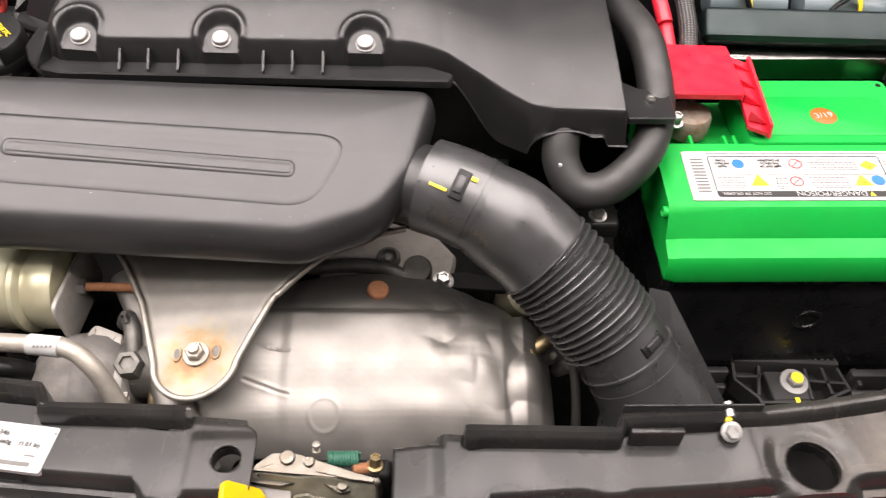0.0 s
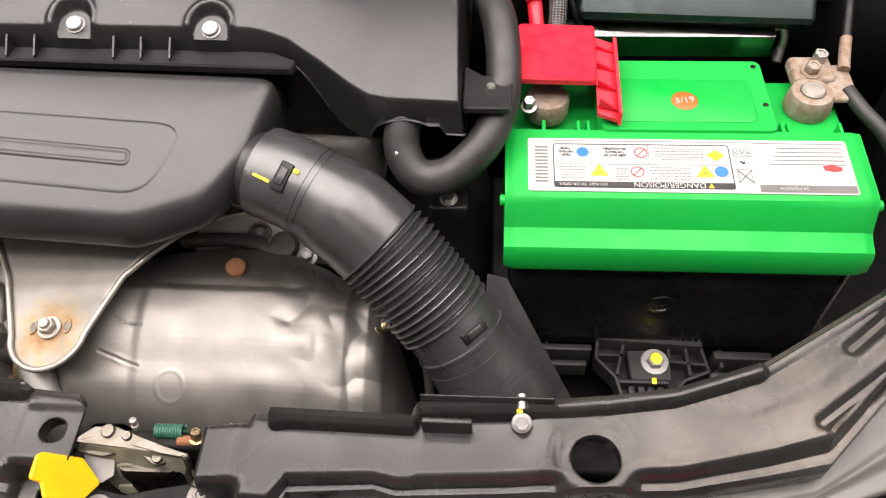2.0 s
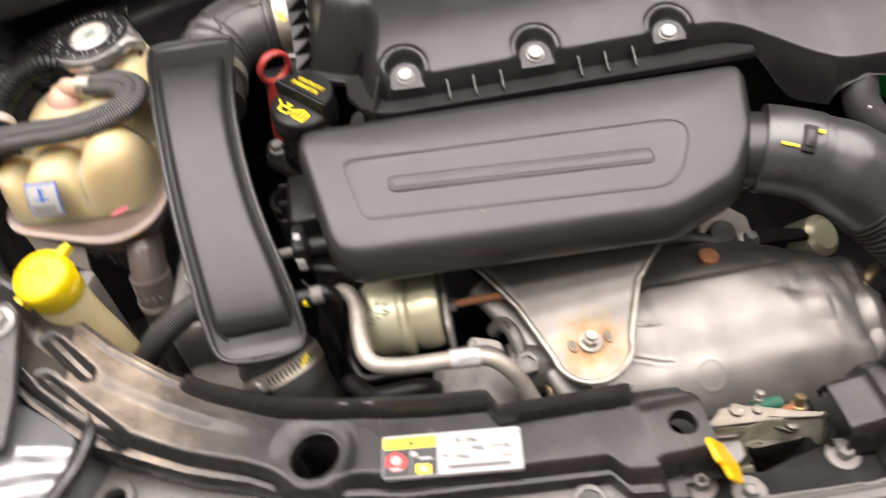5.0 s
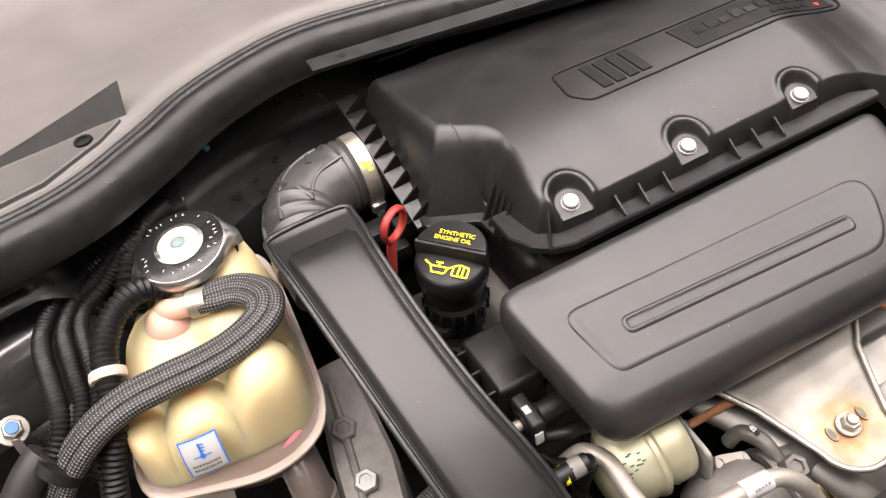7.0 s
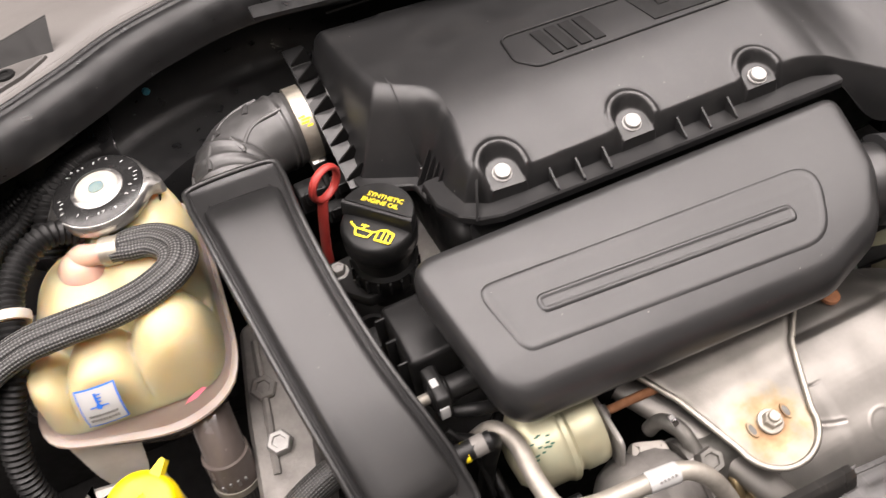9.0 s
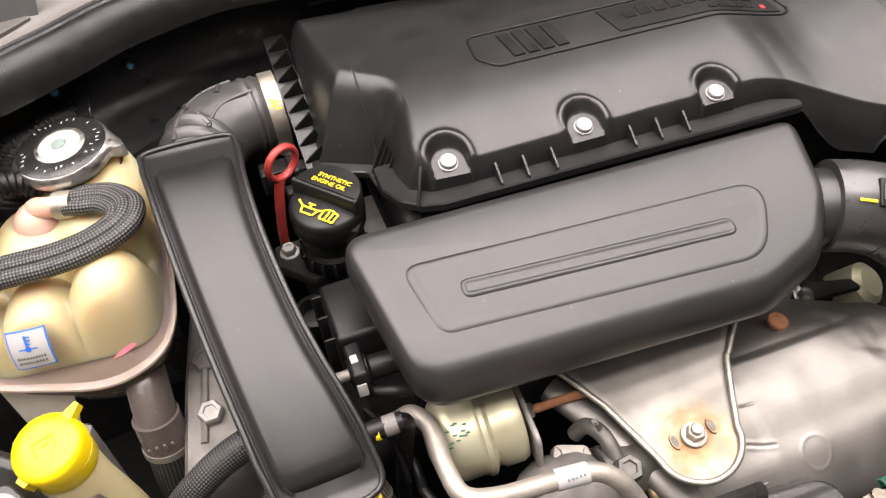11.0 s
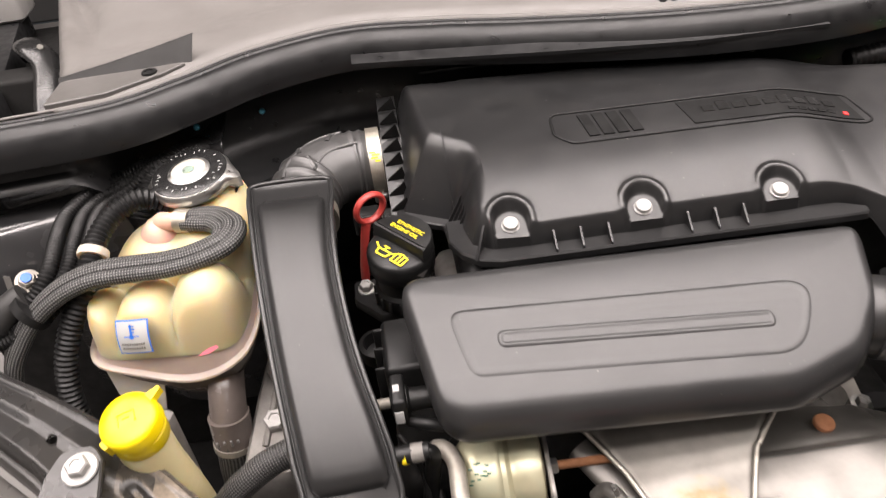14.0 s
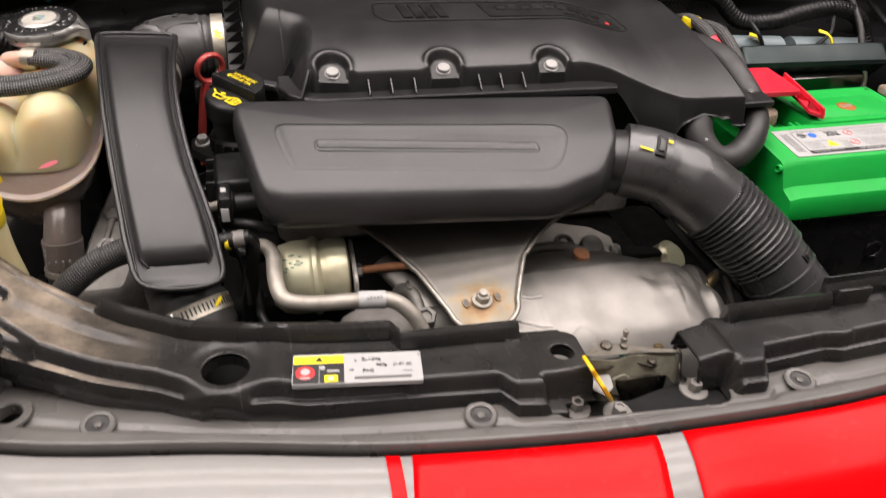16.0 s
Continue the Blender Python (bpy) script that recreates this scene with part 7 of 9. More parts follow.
# ---- charge air duct and elbow ----
def charge_duct():
    t = thing("charge_air_duct", (-0.44, 0.48, 0.98), "flat curved satin black plastic charge air duct", "duct")
    L = [(-0.492, 0.612, 1.132), (-0.487, 0.56, 1.126), (-0.481, 0.50, 1.109), (-0.474, 0.44, 1.083), (-0.466, 0.385, 1.052), (-0.458, 0.34, 1.021)]
    R = [(-0.419, 0.617, 1.126), (-0.421, 0.56, 1.122), (-0.419, 0.50, 1.106), (-0.411, 0.44, 1.080), (-0.398, 0.39, 1.048), (-0.389, 0.347, 1.013)]
    PL, PR = smooth_path(L, 8), smooth_path(R, 8)
    n = len(PL)

    def sect(name, rows, i0, i1, close0=0.0, close1=0.0):
        """rows: (inset from the side, depth) outlines swept along the duct, closed at both ends."""
        bm = bmesh.new()
        rings = []
        for i in range(i0, i1 + 1):
            a, b = PL[i], PR[i]
            d = (PL[min(i + 1, n - 1)] - PL[max(i - 1, 0)]).normalized()
            w = (b - a)
            wl = w.length
            w /= wl
            up = w.cross(d).normalized()
            if up.z < 0:
                up = -up
            q = min((i - i0) / max(1, close0 * n), (i1 - i) / max(1, close1 * n), 1) if close0 or close1 else 1
            q = math.sin(min(1, q) * math.pi / 2)
            ring = []
            end = max(0.0, 1 - min(i - i0, i1 - i) / 2.2)
            squeeze = 0.006 * (1 - math.sqrt(max(0, 1 - end * end)))
            for s, h in rows:
                s = s + squeeze if s >= 0 else s - squeeze
                hh = h * (0.15 + 0.85 * q) if h > 0.004 else h
                ring.append(a + w * (s if s >= 0 else wl + s) + up * hh)
            rings.append(ring)
        loft(bm, rings)
        part(name, bm, M_DUCT, t, angle=60)
    sect("rim", [(0.0, -0.003), (0.0, 0.0), (0.0015, 0.003), (0.003, 0.0035), (0.0045, 0.002), (-0.0045, 0.002), (-0.003, 0.0035), (-0.0015, 0.003), (-0.0001, 0.0), (-0.0001, -0.003)], 0, n - 1)
    sect("upper_body", [(0.0055, 0.0), (0.0062, 0.004), (0.008, 0.0072), (0.012, 0.0088), (0.020, 0.0094), (-0.020, 0.0094), (-0.012, 0.0088), (-0.008, 0.0072), (-0.0062, 0.004), (-0.0055, 0.0)], 4, n - 4, 0.06, 0.04)
    sect("lower_body", [(0.003, -0.002), (0.004, -0.03), (0.01, -0.042), (-0.01, -0.042), (-0.004, -0.03), (-0.003, -0.002)], 1, n - 2)
    # rolled bead round the rim
    w0, w1 = (PR[0] - PL[0]).normalized(), (PR[-1] - PL[-1]).normalized()
    loop = [PL[i] for i in range(3, n - 2, 4)] + [PL[-1] + w1 * 0.008, PR[-1] - w1 * 0.008] + [PR[i] for i in range(3, n - 2, 4)][::-1] + [PR[0] - w0 * 0.008, PL[0] + w0 * 0.008]
    bm = bmesh.new()
    ring_tube(bm, [p + Vector((0, -0.0008, 0.0026)) for p in smooth_path(loop, 6, closed=True)], 0.0023, 10)
    part("rim_bead", bm, M_DUCT, t)
    # lower outlet, its hose and clamp
    c, down = Vector((-0.4215, 0.364, 0.971)), Vector((0.3, -0.6, -0.7)).normalized()
    bm = bmesh.new()
    tube(bm, [c - down * 0.035 + Vector((0, 0.01, 0.0)), c - down * 0.016, c, c + down * 0.016, c + down * 0.04 + Vector((0, 0.006, -0.01)), (-0.40, 0.335, 0.89), (-0.40, 0.335, 0.82)], 0, 32, 8, rf=lambda s, tt: 0.0305 + 0.0022 * ease(0.028, 0.03, s) * (1 - ease(0.06, 0.062, s)))
    part("outlet", bm, M_RUBBER, t)
    m = axis(c, down)
    bm = bmesh.new()
    lathe(bm, [(0.0325, -0.0065), (0.0338, -0.0068), (0.0343, -0.0062), (0.0340, -0.005), (0.0340, 0.005), (0.0343, 0.0062), (0.0338, 0.0068), (0.0325, 0.0065)], m, 48)
    clamp = part("hose_clamp", bm, M_BAND, t, "bright slotted steel hose clamp")

    def facing(a):
        """A frame on the band at the angle a, z outwards, y along the hose."""
        q = m @ Euler((0, 0, a)).to_matrix().to_4x4() @ Matrix.Translation((0.0341, 0, 0))
        x, y, z = q.to_3x3() @ Vector((0, 1, 0)), q.to_3x3() @ Vector((0, 0, 1)), q.to_3x3() @ Vector((1, 0, 0))
        r = Matrix((x, y, z)).transposed().to_4x4()
        r.translation = q.translation
        return r
    # the angle of the band that looks up and forward
    view = Vector((0.45, -0.65, 0.6))
    best = max((2 * math.pi * k / 90 for k in range(90)), key=lambda a: (facing(a).to_3x3() @ Vector((0, 0, 1))).dot(view))
    bm = bmesh.new()
    for k in range(-9, 10):
        patch(bm, facing(best + 0.105 * k), -0.0007, 0.0007, -0.0034, 0.0034, z=0.0004)
    part("band_slot", bm, M_INK, clamp)
    right = facing(best).to_3x3() @ Vector((1, 0, 0))
    sgn = 1 if right.x > 0 else -1
    bm = bmesh.new()
    flat_poly(bm, facing(best + 0.32 * sgn), [(-0.005, -0.004), (-0.001, -0.003), (0.005, 0.001), (0.0055, 0.0035), (0.001, 0.002), (-0.004, -0.001)], 0.0009)
    part("paint_mark", bm, M_YINK, clamp, "yellow paint mark")
    bm = bmesh.new()
    block(bm, -0.009, 0.009, -0.0055, 0.0055, -0.001, 0.0085, 0.0015, m=facing(best - 0.95 * sgn))
    part("screw_housing", bm, M_STEEL, clamp)


charge_duct()


def elbow():
    t = thing("air_elbow", (-0.44, 0.68, 1.03), "black ribbed rubber air elbow between duct and filter housing", "hose")
    pts = [(-0.345, 0.702, 1.083), (-0.375, 0.702, 1.084), (-0.405, 0.70, 1.086), (-0.432, 0.69, 1.087), (-0.45, 0.668, 1.085), (-0.457, 0.64, 1.08), (-0.457, 0.60, 1.07)]
    bm = bmesh.new()

    def girth(s, tt):
        swell = 0.0024 * math.sin(s / tt * 3.1) - 0.0012 * math.sin(s / tt * 9.4)
        rings = sum(0.0019 * math.exp(-((s - q) / 0.0022) ** 2) for q in (0.05, 0.058, 0.112, 0.124, 0.136, 0.148))
        return 0.0315 + swell + rings
    tube(bm, pts, 0.0, 40, 12, rf=girth, step=0.0014)
    part("elbow_body", bm, M_ELBOW, t)
    # moulded webs over the bend
    path = smooth_path(pts, 12)
    for a0, i0, i1, r in ((1.1, 26, 56, 0.0024), (1.95, 22, 50, 0.0022), (0.35, 30, 58, 0.0022), (1.25, 30, 34, 0.003), (1.0, 40, 44, 0.003), (1.7, 44, 48, 0.003)):
        line = []
        for i in range(i0, min(i1, len(path) - 2)):
            d = (path[i + 1] - path[i - 1]).normalized()
            side = d.cross(Vector((0, 0, 1))).normalized()
            a = a0 + (0.35 * (i - i0) / 3 if i1 - i0 < 6 else 0.004 * (i - i0))
            line.append(path[i] + (side * math.cos(a) + side.cross(d) * math.sin(a)) * 0.0335)
        bm = bmesh.new()
        tube(bm, line, r, 8)
        part("web", bm, M_ELBOW, t)
    for p, d, r in (((-0.381, 0.702, 1.0845), (1, 0.02, 0), 0.034), ((-0.457, 0.632, 1.078), (0, 1, 0.2), 0.034)):
        m = axis(p, d)
        bm = bmesh.new()
        lathe(bm, [(r, -0.0065), (r + 0.001, -0.0065), (r + 0.001, 0.0065), (r, 0.0065)], m, 40)
        c = part("hose_clamp", bm, M_BAND, t, "bright steel worm-drive hose clamp")
        if p[0] > -0.4:
            bm = bmesh.new()
            mm = Matrix.Translation((-0.381, 0.676, 1.062)) @ Euler((radians(20), 0, 0)).to_matrix().to_4x4()
            block(bm, -0.007, 0.007, -0.007, 0.007, -0.005, 0.007, 0.0015, m=mm)
            lathe(bm, [(0.0042, 0), (0.0042, 0.016), (0.003, 0.017)], axis((-0.381, 0.672, 1.056), (0, -0.4, -1)), 10)
            part("worm_housing", bm, M_STEEL, c)
            bm = bmesh.new()
            for k, (da, z0, z1) in enumerate(((0.0, -0.005, 0.001), (0.07, -0.003, 0.005), (0.15, -0.004, 0.003), (0.24, 0.0, 0.005))):
                q = Vector((0, -math.sin(0.75 + da), math.cos(0.75 + da)))
                patch(bm, axis(Vector(p) + q * (r + 0.0013), q), z0, z1, -0.0009, 0.0009)
            part("paint_mark", bm, M_YINK, c, "yellow paint marks")
    # small plugs in front of the elbow
    t = thing("sensor_plug", (-0.4, 0.645, 1.04), "black sensor plugs beside the air elbow", "connector")
    for x, y, z, s in ((-0.398, 0.648, 1.055, 0.013), (-0.372, 0.64, 1.058, 0.010), (-0.385, 0.628, 1.045, 0.009)):
        bm = bmesh.new()
        block(bm, x - s, x + s, y - s * 0.8, y + s * 0.8, z - s, z + s * 0.7, 0.002)
        block(bm, x - s * 0.6, x + s * 0.6, y - s, y - s * 0.7, z - s * 0.2, z + s * 0.9, 0.001)
        part("plug", bm, M_BLACK, t)


elbow()


def oil_filler():
    t = thing("oil_filler_cap", (-0.375, 0.555, 1.0), "black oil filler cap with yellow printed words and symbol", "oil cap")
    c = Vector((-0.370, 0.556, 1.040))
    up = Vector((0.03, -0.10, 1)).normalized()
    m = axis(c, up)
    bm = bmesh.new()
    lathe(bm, [(0.024, -0.03), (0.025, -0.012), (0.0265, -0.01), (0.0265, 0.006), (0.0235, 0.009), (0.0235, 0.026), (0.026, 0.028), (0.0262, 0.03)], m, 36)
    part("neck", bm, M_BLACK, t)
    bm = bmesh.new()
    for k in range(18):
        a = 2 * math.pi * k / 18
        block(bm, -0.0015, 0.0015, -0.001, 0.001, -0.009, 0.005, 0.0004, m=m @ Euler((0, 0, a)).to_matrix().to_4x4() @ Matrix.Translation((0.027, 0, 0)))
    part("neck_rib", bm, M_BLACK, t)
    bm = bmesh.new()
    prof = [(0.0275, 0.028), (0.029, 0.030), (0.0295, 0.045), (0.0285, 0.0485), (0.026, 0.0505), (0.012, 0.052), (0.002, 0.0522)]
    lathe(bm, prof, m, 40)
    cap = part("cap", bm, M_BLACK, t)
    rot = radians(-64)
    mr = m @ Euler((0, 0, rot)).to_matrix().to_4x4()
    # grip bar across the cap, tilted faces
    bm = bmesh.new()
    half = [(0.0288 * math.cos(a), 0.0288 * math.sin(a)) for a in [radians(-4 + 188 * k / 30) for k in range(31)]]
    half = [Vector(p) for p in half]
    loft(bm, [[mr @ Vector((p.x, p.y, z)) for p in inset(half, d)] for d, z in ((0, 0.046), (0, 0.0605), (0.0012, 0.0622), (0.004, 0.0628))])
    part("grip", bm, M_BLACK, cap)
    # grey arrow on the cap's side
    bm = bmesh.new()
    flat_poly(bm, axis(m @ Vector((0.008, -0.0291, 0.037)), m.to_3x3() @ Vector((0.27, -0.96, 0)), Vector((0, 0, 1))), [(-0.006, 0.004), (0.0, -0.002), (0.006, 0.004)])
    part("arrow_mark", bm, M_GREYINK, cap)
    tilt = mr @ Matrix.Translation((0.0, 0.0095, 0.0628))
    words("printed_word", "SYNTHETIC", tilt @ Matrix.Translation((0.002, 0.0036, 0.0004)), 0.0056, M_YINK, cap)
    words("printed_word", "ENGINE OIL", tilt @ Matrix.Translation((0, -0.0024, 0.0004)), 0.0056, M_YINK, cap)
    low = mr @ Matrix.Translation((0.0, -0.013, 0.0523))
    bm = bmesh.new()
    for a, b in (((-0.018, 0.004), (-0.012, 0.0)), ((-0.012, 0.0), (-0.010, -0.006)), ((-0.010, -0.006), (0.0, -0.006)), ((0.0, -0.006), (0.002, 0.0)), ((-0.012, 0.0), (0.002, 0.0)), ((-0.006, 0.0), (-0.006, 0.004)), ((-0.009, 0.004), (-0.003, 0.004)),
                 ((0.002, 0.0), (0.006, 0.002)), ((0.006, -0.006), (0.006, 0.003)), ((0.006, 0.003), (0.011, 0.005)), ((0.011, 0.005), (0.018, 0.003)), ((0.018, 0.003), (0.018, -0.006)), ((0.006, -0.006), (0.018, -0.006)), ((0.0105, -0.006), (0.0105, 0.003)), ((0.014, -0.006), (0.014, 0.003))):
        p, q = low @ Vector((*a, 0.0002)), low @ Vector((*b, 0.0002))
        d = (q - p).normalized()
        s = d.cross(up) * 0.00075
        bm.faces.new([bm.verts.new(v) for v in (p - s, q - s, q + s, p + s)])
        bm.faces.new([bm.verts.new(v + up * 0.0003) for v in (p - s, q - s, q + s, p + s)])
    part("oil_can_symbol", bm, M_YINK, cap)
    # bracket with its bolt
    t = thing("filler_bracket", (-0.405, 0.57, 1.02), "black bracket with a bright bolt beside the oil filler", "bracket")
    bm = bmesh.new()
    slab(bm, rpoly([(-0.418, 0.588), (-0.418, 0.562), (-0.395, 0.535), (-0.37, 0.535), (-0.37, 0.588)], 0.006), [(0.001, 1.018), (0, 1.0195), (0, 1.027), (0.001, 1.0285)])
    part("plate", bm, M_BLACK, t)
    hexhead(t, (-0.406, 0.574, 1.0285), (0, -0.1, 1), 0.0062, 0.0065, 0.0085, M_BOLT)
    hexhead(t, (-0.393, 0.556, 1.0285), (0, -0.1, 1), 0.004, 0.002, 0.0, M_STEEL, "screw")
    # dipstick with its ring
    t = thing("dipstick", (-0.405, 0.6, 0.98), "red plastic dipstick handle with a round ring", "dipstick")
    bm = bmesh.new()
    tube(bm, [(-0.409, 0.60, 0.99), (-0.4065, 0.602, 1.03), (-0.4005, 0.6035, 1.066), (-0.3965, 0.605, 1.081)], 0.0043, 12)
    part("stem", bm, M_DIP, t)
    mm = axis((-0.391, 0.606, 1.096), (0.5, -0.85, -0.12))
    bm = bmesh.new()
    ring = [mm @ Vector((0.0145 * math.cos(a), 0.0145 * math.sin(a), 0)) for a in [2 * math.pi * k / 30 for k in range(30)]]
    k = len(ring)
    rings = []
    ax = mm.to_3x3() @ Vector((0, 0, 1))
    cc = mm.translation
    for p in ring:
        rad = (p - cc).normalized()
        rings.append([p + rad * 0.0028 * math.cos(a) + ax * 0.0036 * math.sin(a) for a in [2 * math.pi * j / 10 for j in range(10)]])
    loft(bm, rings + [rings[0]], True, False, False)
    bmesh.ops.remove_doubles(bm, verts=bm.verts, dist=1e-6)
    part("ring", bm, M_DIP, t)


oil_filler()


def sensors_left():
    # push-fit pipe connectors between duct and resonator
    t = thing("quick_connector", (-0.38, 0.42, 1.03), "black push-fit hose connector with a white tab", "connector")
    bm = bmesh.new()
    tube(bm, [(-0.425, 0.425, 1.035), (-0.405, 0.423, 1.04), (-0.39, 0.421, 1.043)], 0.0042, 12)
    part("thin_pipe", bm, M_PIPE, t)
    bm = bmesh.new()
    lathe(bm, [(0.010, 0), (0.0115, 0.002), (0.0115, 0.013), (0.009, 0.015), (0.0085, 0.04)], axis((-0.392, 0.421, 1.043), (1, -0.02, 0.02)), 18)
    part("connector_body", bm, M_BLACK, t)
    bm = bmesh.new()
    block(bm, -0.391, -0.38, 0.406, 0.436, 1.034, 1.058, 0.002)
    part("collar", bm, M_BLACK, t)
    bm = bmesh.new()
    block(bm, -0.390, -0.383, 0.405, 0.408, 1.035, 1.048, 0.0006)
    block(bm, -0.389, -0.384, 0.417, 0.424, 1.0575, 1.0588, 0.0004)
    part("white_tab", bm, M_WHITE, t)
    t = thing("temperature_sensor", (-0.385, 0.375, 1.02), "sensor plug with yellow paint on a steel pipe", "sensor")
    bm = bmesh.new()
    tube(bm, [(-0.415, 0.378, 1.028), (-0.40, 0.378, 1.033), (-0.368, 0.376, 1.036)], 0.007, 14)
    part("plug_body", bm, M_BLACK, t)
    bm = bmesh.new()
    tube(bm, [(-0.388, 0.3775, 1.0337), (-0.3845, 0.377, 1.0342)], 0.0073, 14, smooth=False)
    part("paint_band", bm, M_YINK, t)
    bm = bmesh.new()
    tube(bm, [(-0.381, 0.377, 1.0347), (-0.372, 0.3765, 1.0357)], 0.0073, 14, smooth=False)
    part("metal_band", bm, M_MOUNT, t)
    bm = bmesh.new()
    tube(bm, [(-0.374, 0.3765, 1.0355), (-0.3665, 0.3775, 1.029), (-0.3705, 0.383, 0.99), (-0.376, 0.382, 0.95), (-0.378, 0.38, 0.88)], 0.0062, 12)
    part("hose_tail", bm, M_BLACK, t)
    t = thing("sensor_wire", (-0.35, 0.35, 0.96), "thin black wires looping below the steel coolant pipe", "cable")
    for line, r in (([(-0.366, 0.387, 0.97), (-0.3658, 0.3727, 0.965), (-0.3655, 0.36, 0.965), (-0.3575, 0.3451, 0.96), (-0.339, 0.3436, 0.96), (-0.318, 0.3453, 0.955)], 0.004),
                    ([(-0.392, 0.432, 1.035), (-0.388, 0.424, 1.031), (-0.38, 0.412, 1.03), (-0.364, 0.4045, 1.03), (-0.348, 0.404, 1.024)], 0.0048),
                    ([(-0.39, 0.40, 1.03), (-0.383, 0.392, 1.02), (-0.376, 0.384, 1.0), (-0.374, 0.37, 0.97)], 0.0022)):
        bm = bmesh.new()
        tube(bm, line, r, 10)
        part("wire", bm, M_BLACK, t)
    # dark bracketry on the engine's end
    t = thing("engine_bracket", (-0.385, 0.48, 0.95), "black ribbed plastic bracket at the end of the engine", "bracket")
    bm = bmesh.new()
    block(bm, -0.395, -0.355, 0.445, 0.505, 1.0, 1.052, 0.004)
    part("body", bm, M_BLACK, t)
    for k in range(3):
        bm = bmesh.new()
        block(bm, -0.402, -0.393, 0.45 + 0.022 * k, 0.453 + 0.022 * k, 1.0, 1.05, 0.001)
        part("rib", bm, M_BLACK, t)
    bm = bmesh.new()
    lathe(bm, [(0.014, 0), (0.016, 0.003), (0.016, 0.018), (0.012, 0.019), (0.011, 0.006)], axis((-0.402, 0.515, 1.0), (0, -0.1, 1)), 22)
    part("pipe_mouth", bm, M_BLACK, t)
    bm = bmesh.new()
    tube(bm, [(-0.385, 0.40, 1.01), (-0.37, 0.395, 1.005), (-0.355, 0.4, 1.0), (-0.345, 0.41, 1.0)], 0.006, 12)
    part("pipe", bm, M_BLACK, t)


sensors_left()


# ---- coolant tank, its hoses, washer filler, engine mount ----
def coolant_tank():
    t = thing("coolant_tank", (-0.575, 0.58, 1.0), "yellowed translucent coolant expansion tank with pinkish rim", "coolant tank")
    # plan: width along u, from the front rim to behind the cap
    FL, FR, BL, BR = Vector((-0.651, 0.516, 1.044)), Vector((-0.505, 0.502, 1.042)), Vector((-0.612, 0.668, 1.075)), Vector((-0.490, 0.672, 1.083))

    def plan(u, v):
        return FL * (1 - u) * (1 - v) + FR * u * (1 - v) + BL * (1 - u) * v + BR * u * v

    def corner(u, v, k=5.0):
        """Round the square's corners, u and v from -1 to 1."""
        r = (abs(u) ** k + abs(v) ** k) ** (1 / k)
        q = max(abs(u), abs(v))
        return (u * q / r, v * q / r) if r > 1e-6 else (u, v)
    # moulded chambers: middle, radii, height, squareness and fullness of each
    LOBES = [(0.775, 0.175, 0.24, 0.235, 0.058, 2.0, 2.2), (0.405, 0.15, 0.21, 0.215, 0.047, 2.4, 2.6), (0.10, 0.17, 0.15, 0.205, 0.040, 2.4, 2.6),
             (0.72, 0.585, 0.31, 0.285, 0.047, 2.6, 2.6), (0.30, 0.585, 0.33, 0.30, 0.039, 2.6, 2.6), (0.62, 0.84, 0.40, 0.27, 0.050, 2.8, 2.6)]
    nu, nv = 96, 104
    rows = []
    for j in range(nv + 1):
        row = []
        for i in range(nu + 1):
            u, v = corner(2 * i / nu - 1, 2 * j / nv - 1)
            d = 1 - (abs(u) ** 5 + abs(v) ** 5) ** 0.2
            p = plan((u * 0.955 + 1) / 2, (v * 0.985 + 1) / 2)
            vv = (v + 1) / 2
            uu = (u + 1) / 2
            dome = math.sqrt(max(0, 1 - max(0, 1 - d / 0.085) ** 2))
            tot = 0.012 ** 7
            for cu, cv, ru, rv, hh, sq, pw in LOBES:
                r = (abs((uu - cu) / ru) ** sq + abs((vv - cv) / rv) ** sq) ** (1 / sq)
                if r < 1:
                    tot += (hh * (1 - r ** pw) ** 0.5) ** 7
            row.append(Vector((p.x, p.y, p.z + dome * tot ** (1 / 7))))
        rows.append(row)
    bm = bmesh.new()
    loft(bm, rows, False, False, False)
    part("tank_body", bm, M_CREAM, t, angle=80)
    # weld rim
    ring = [corner(math.cos(a) / max(abs(math.cos(a)), abs(math.sin(a))), math.sin(a) / max(abs(math.cos(a)), abs(math.sin(a)))) for a in [2 * math.pi * k / 80 for k in range(80)]]

    def droop(u, v):
        """How far the rim hangs below the body, most along its front."""
        return 0.021 * math.exp(-((u - 0.2) / 0.6) ** 2) * max(0.0, (1 - v) / 2) ** 3 * (1 if u < 0.9 else 0.8) + 0.004
    bm = bmesh.new()
    rings = []
    for s, h, k in ((0.93, 0.004, 0), (0.965, 0.001, 0.1), (0.975, -0.001, 0.55), (0.99, -0.001, 0.85), (1.03, 0.0015, 1), (1.05, 0.0012, 1), (1.052, -0.001, 1), (1.03, -0.003, 1), (0.9, -0.003, 1)):
        rings.append([plan((u * s + 1) / 2, (v * s + 1) / 2) + Vector((0, 0, h - droop(u, v) * k)) for u, v in ring])
    loft(bm, rings, True, False, False)
    part("rim", bm, M_FLANGE, t)
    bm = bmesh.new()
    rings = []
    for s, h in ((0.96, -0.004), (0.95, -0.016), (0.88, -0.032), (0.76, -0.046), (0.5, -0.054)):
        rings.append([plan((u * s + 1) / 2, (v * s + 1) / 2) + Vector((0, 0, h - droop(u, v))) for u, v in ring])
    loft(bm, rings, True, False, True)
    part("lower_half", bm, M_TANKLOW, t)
    # filler neck and pressure cap
    c = Vector((-0.5465, 0.647, 1.1235))
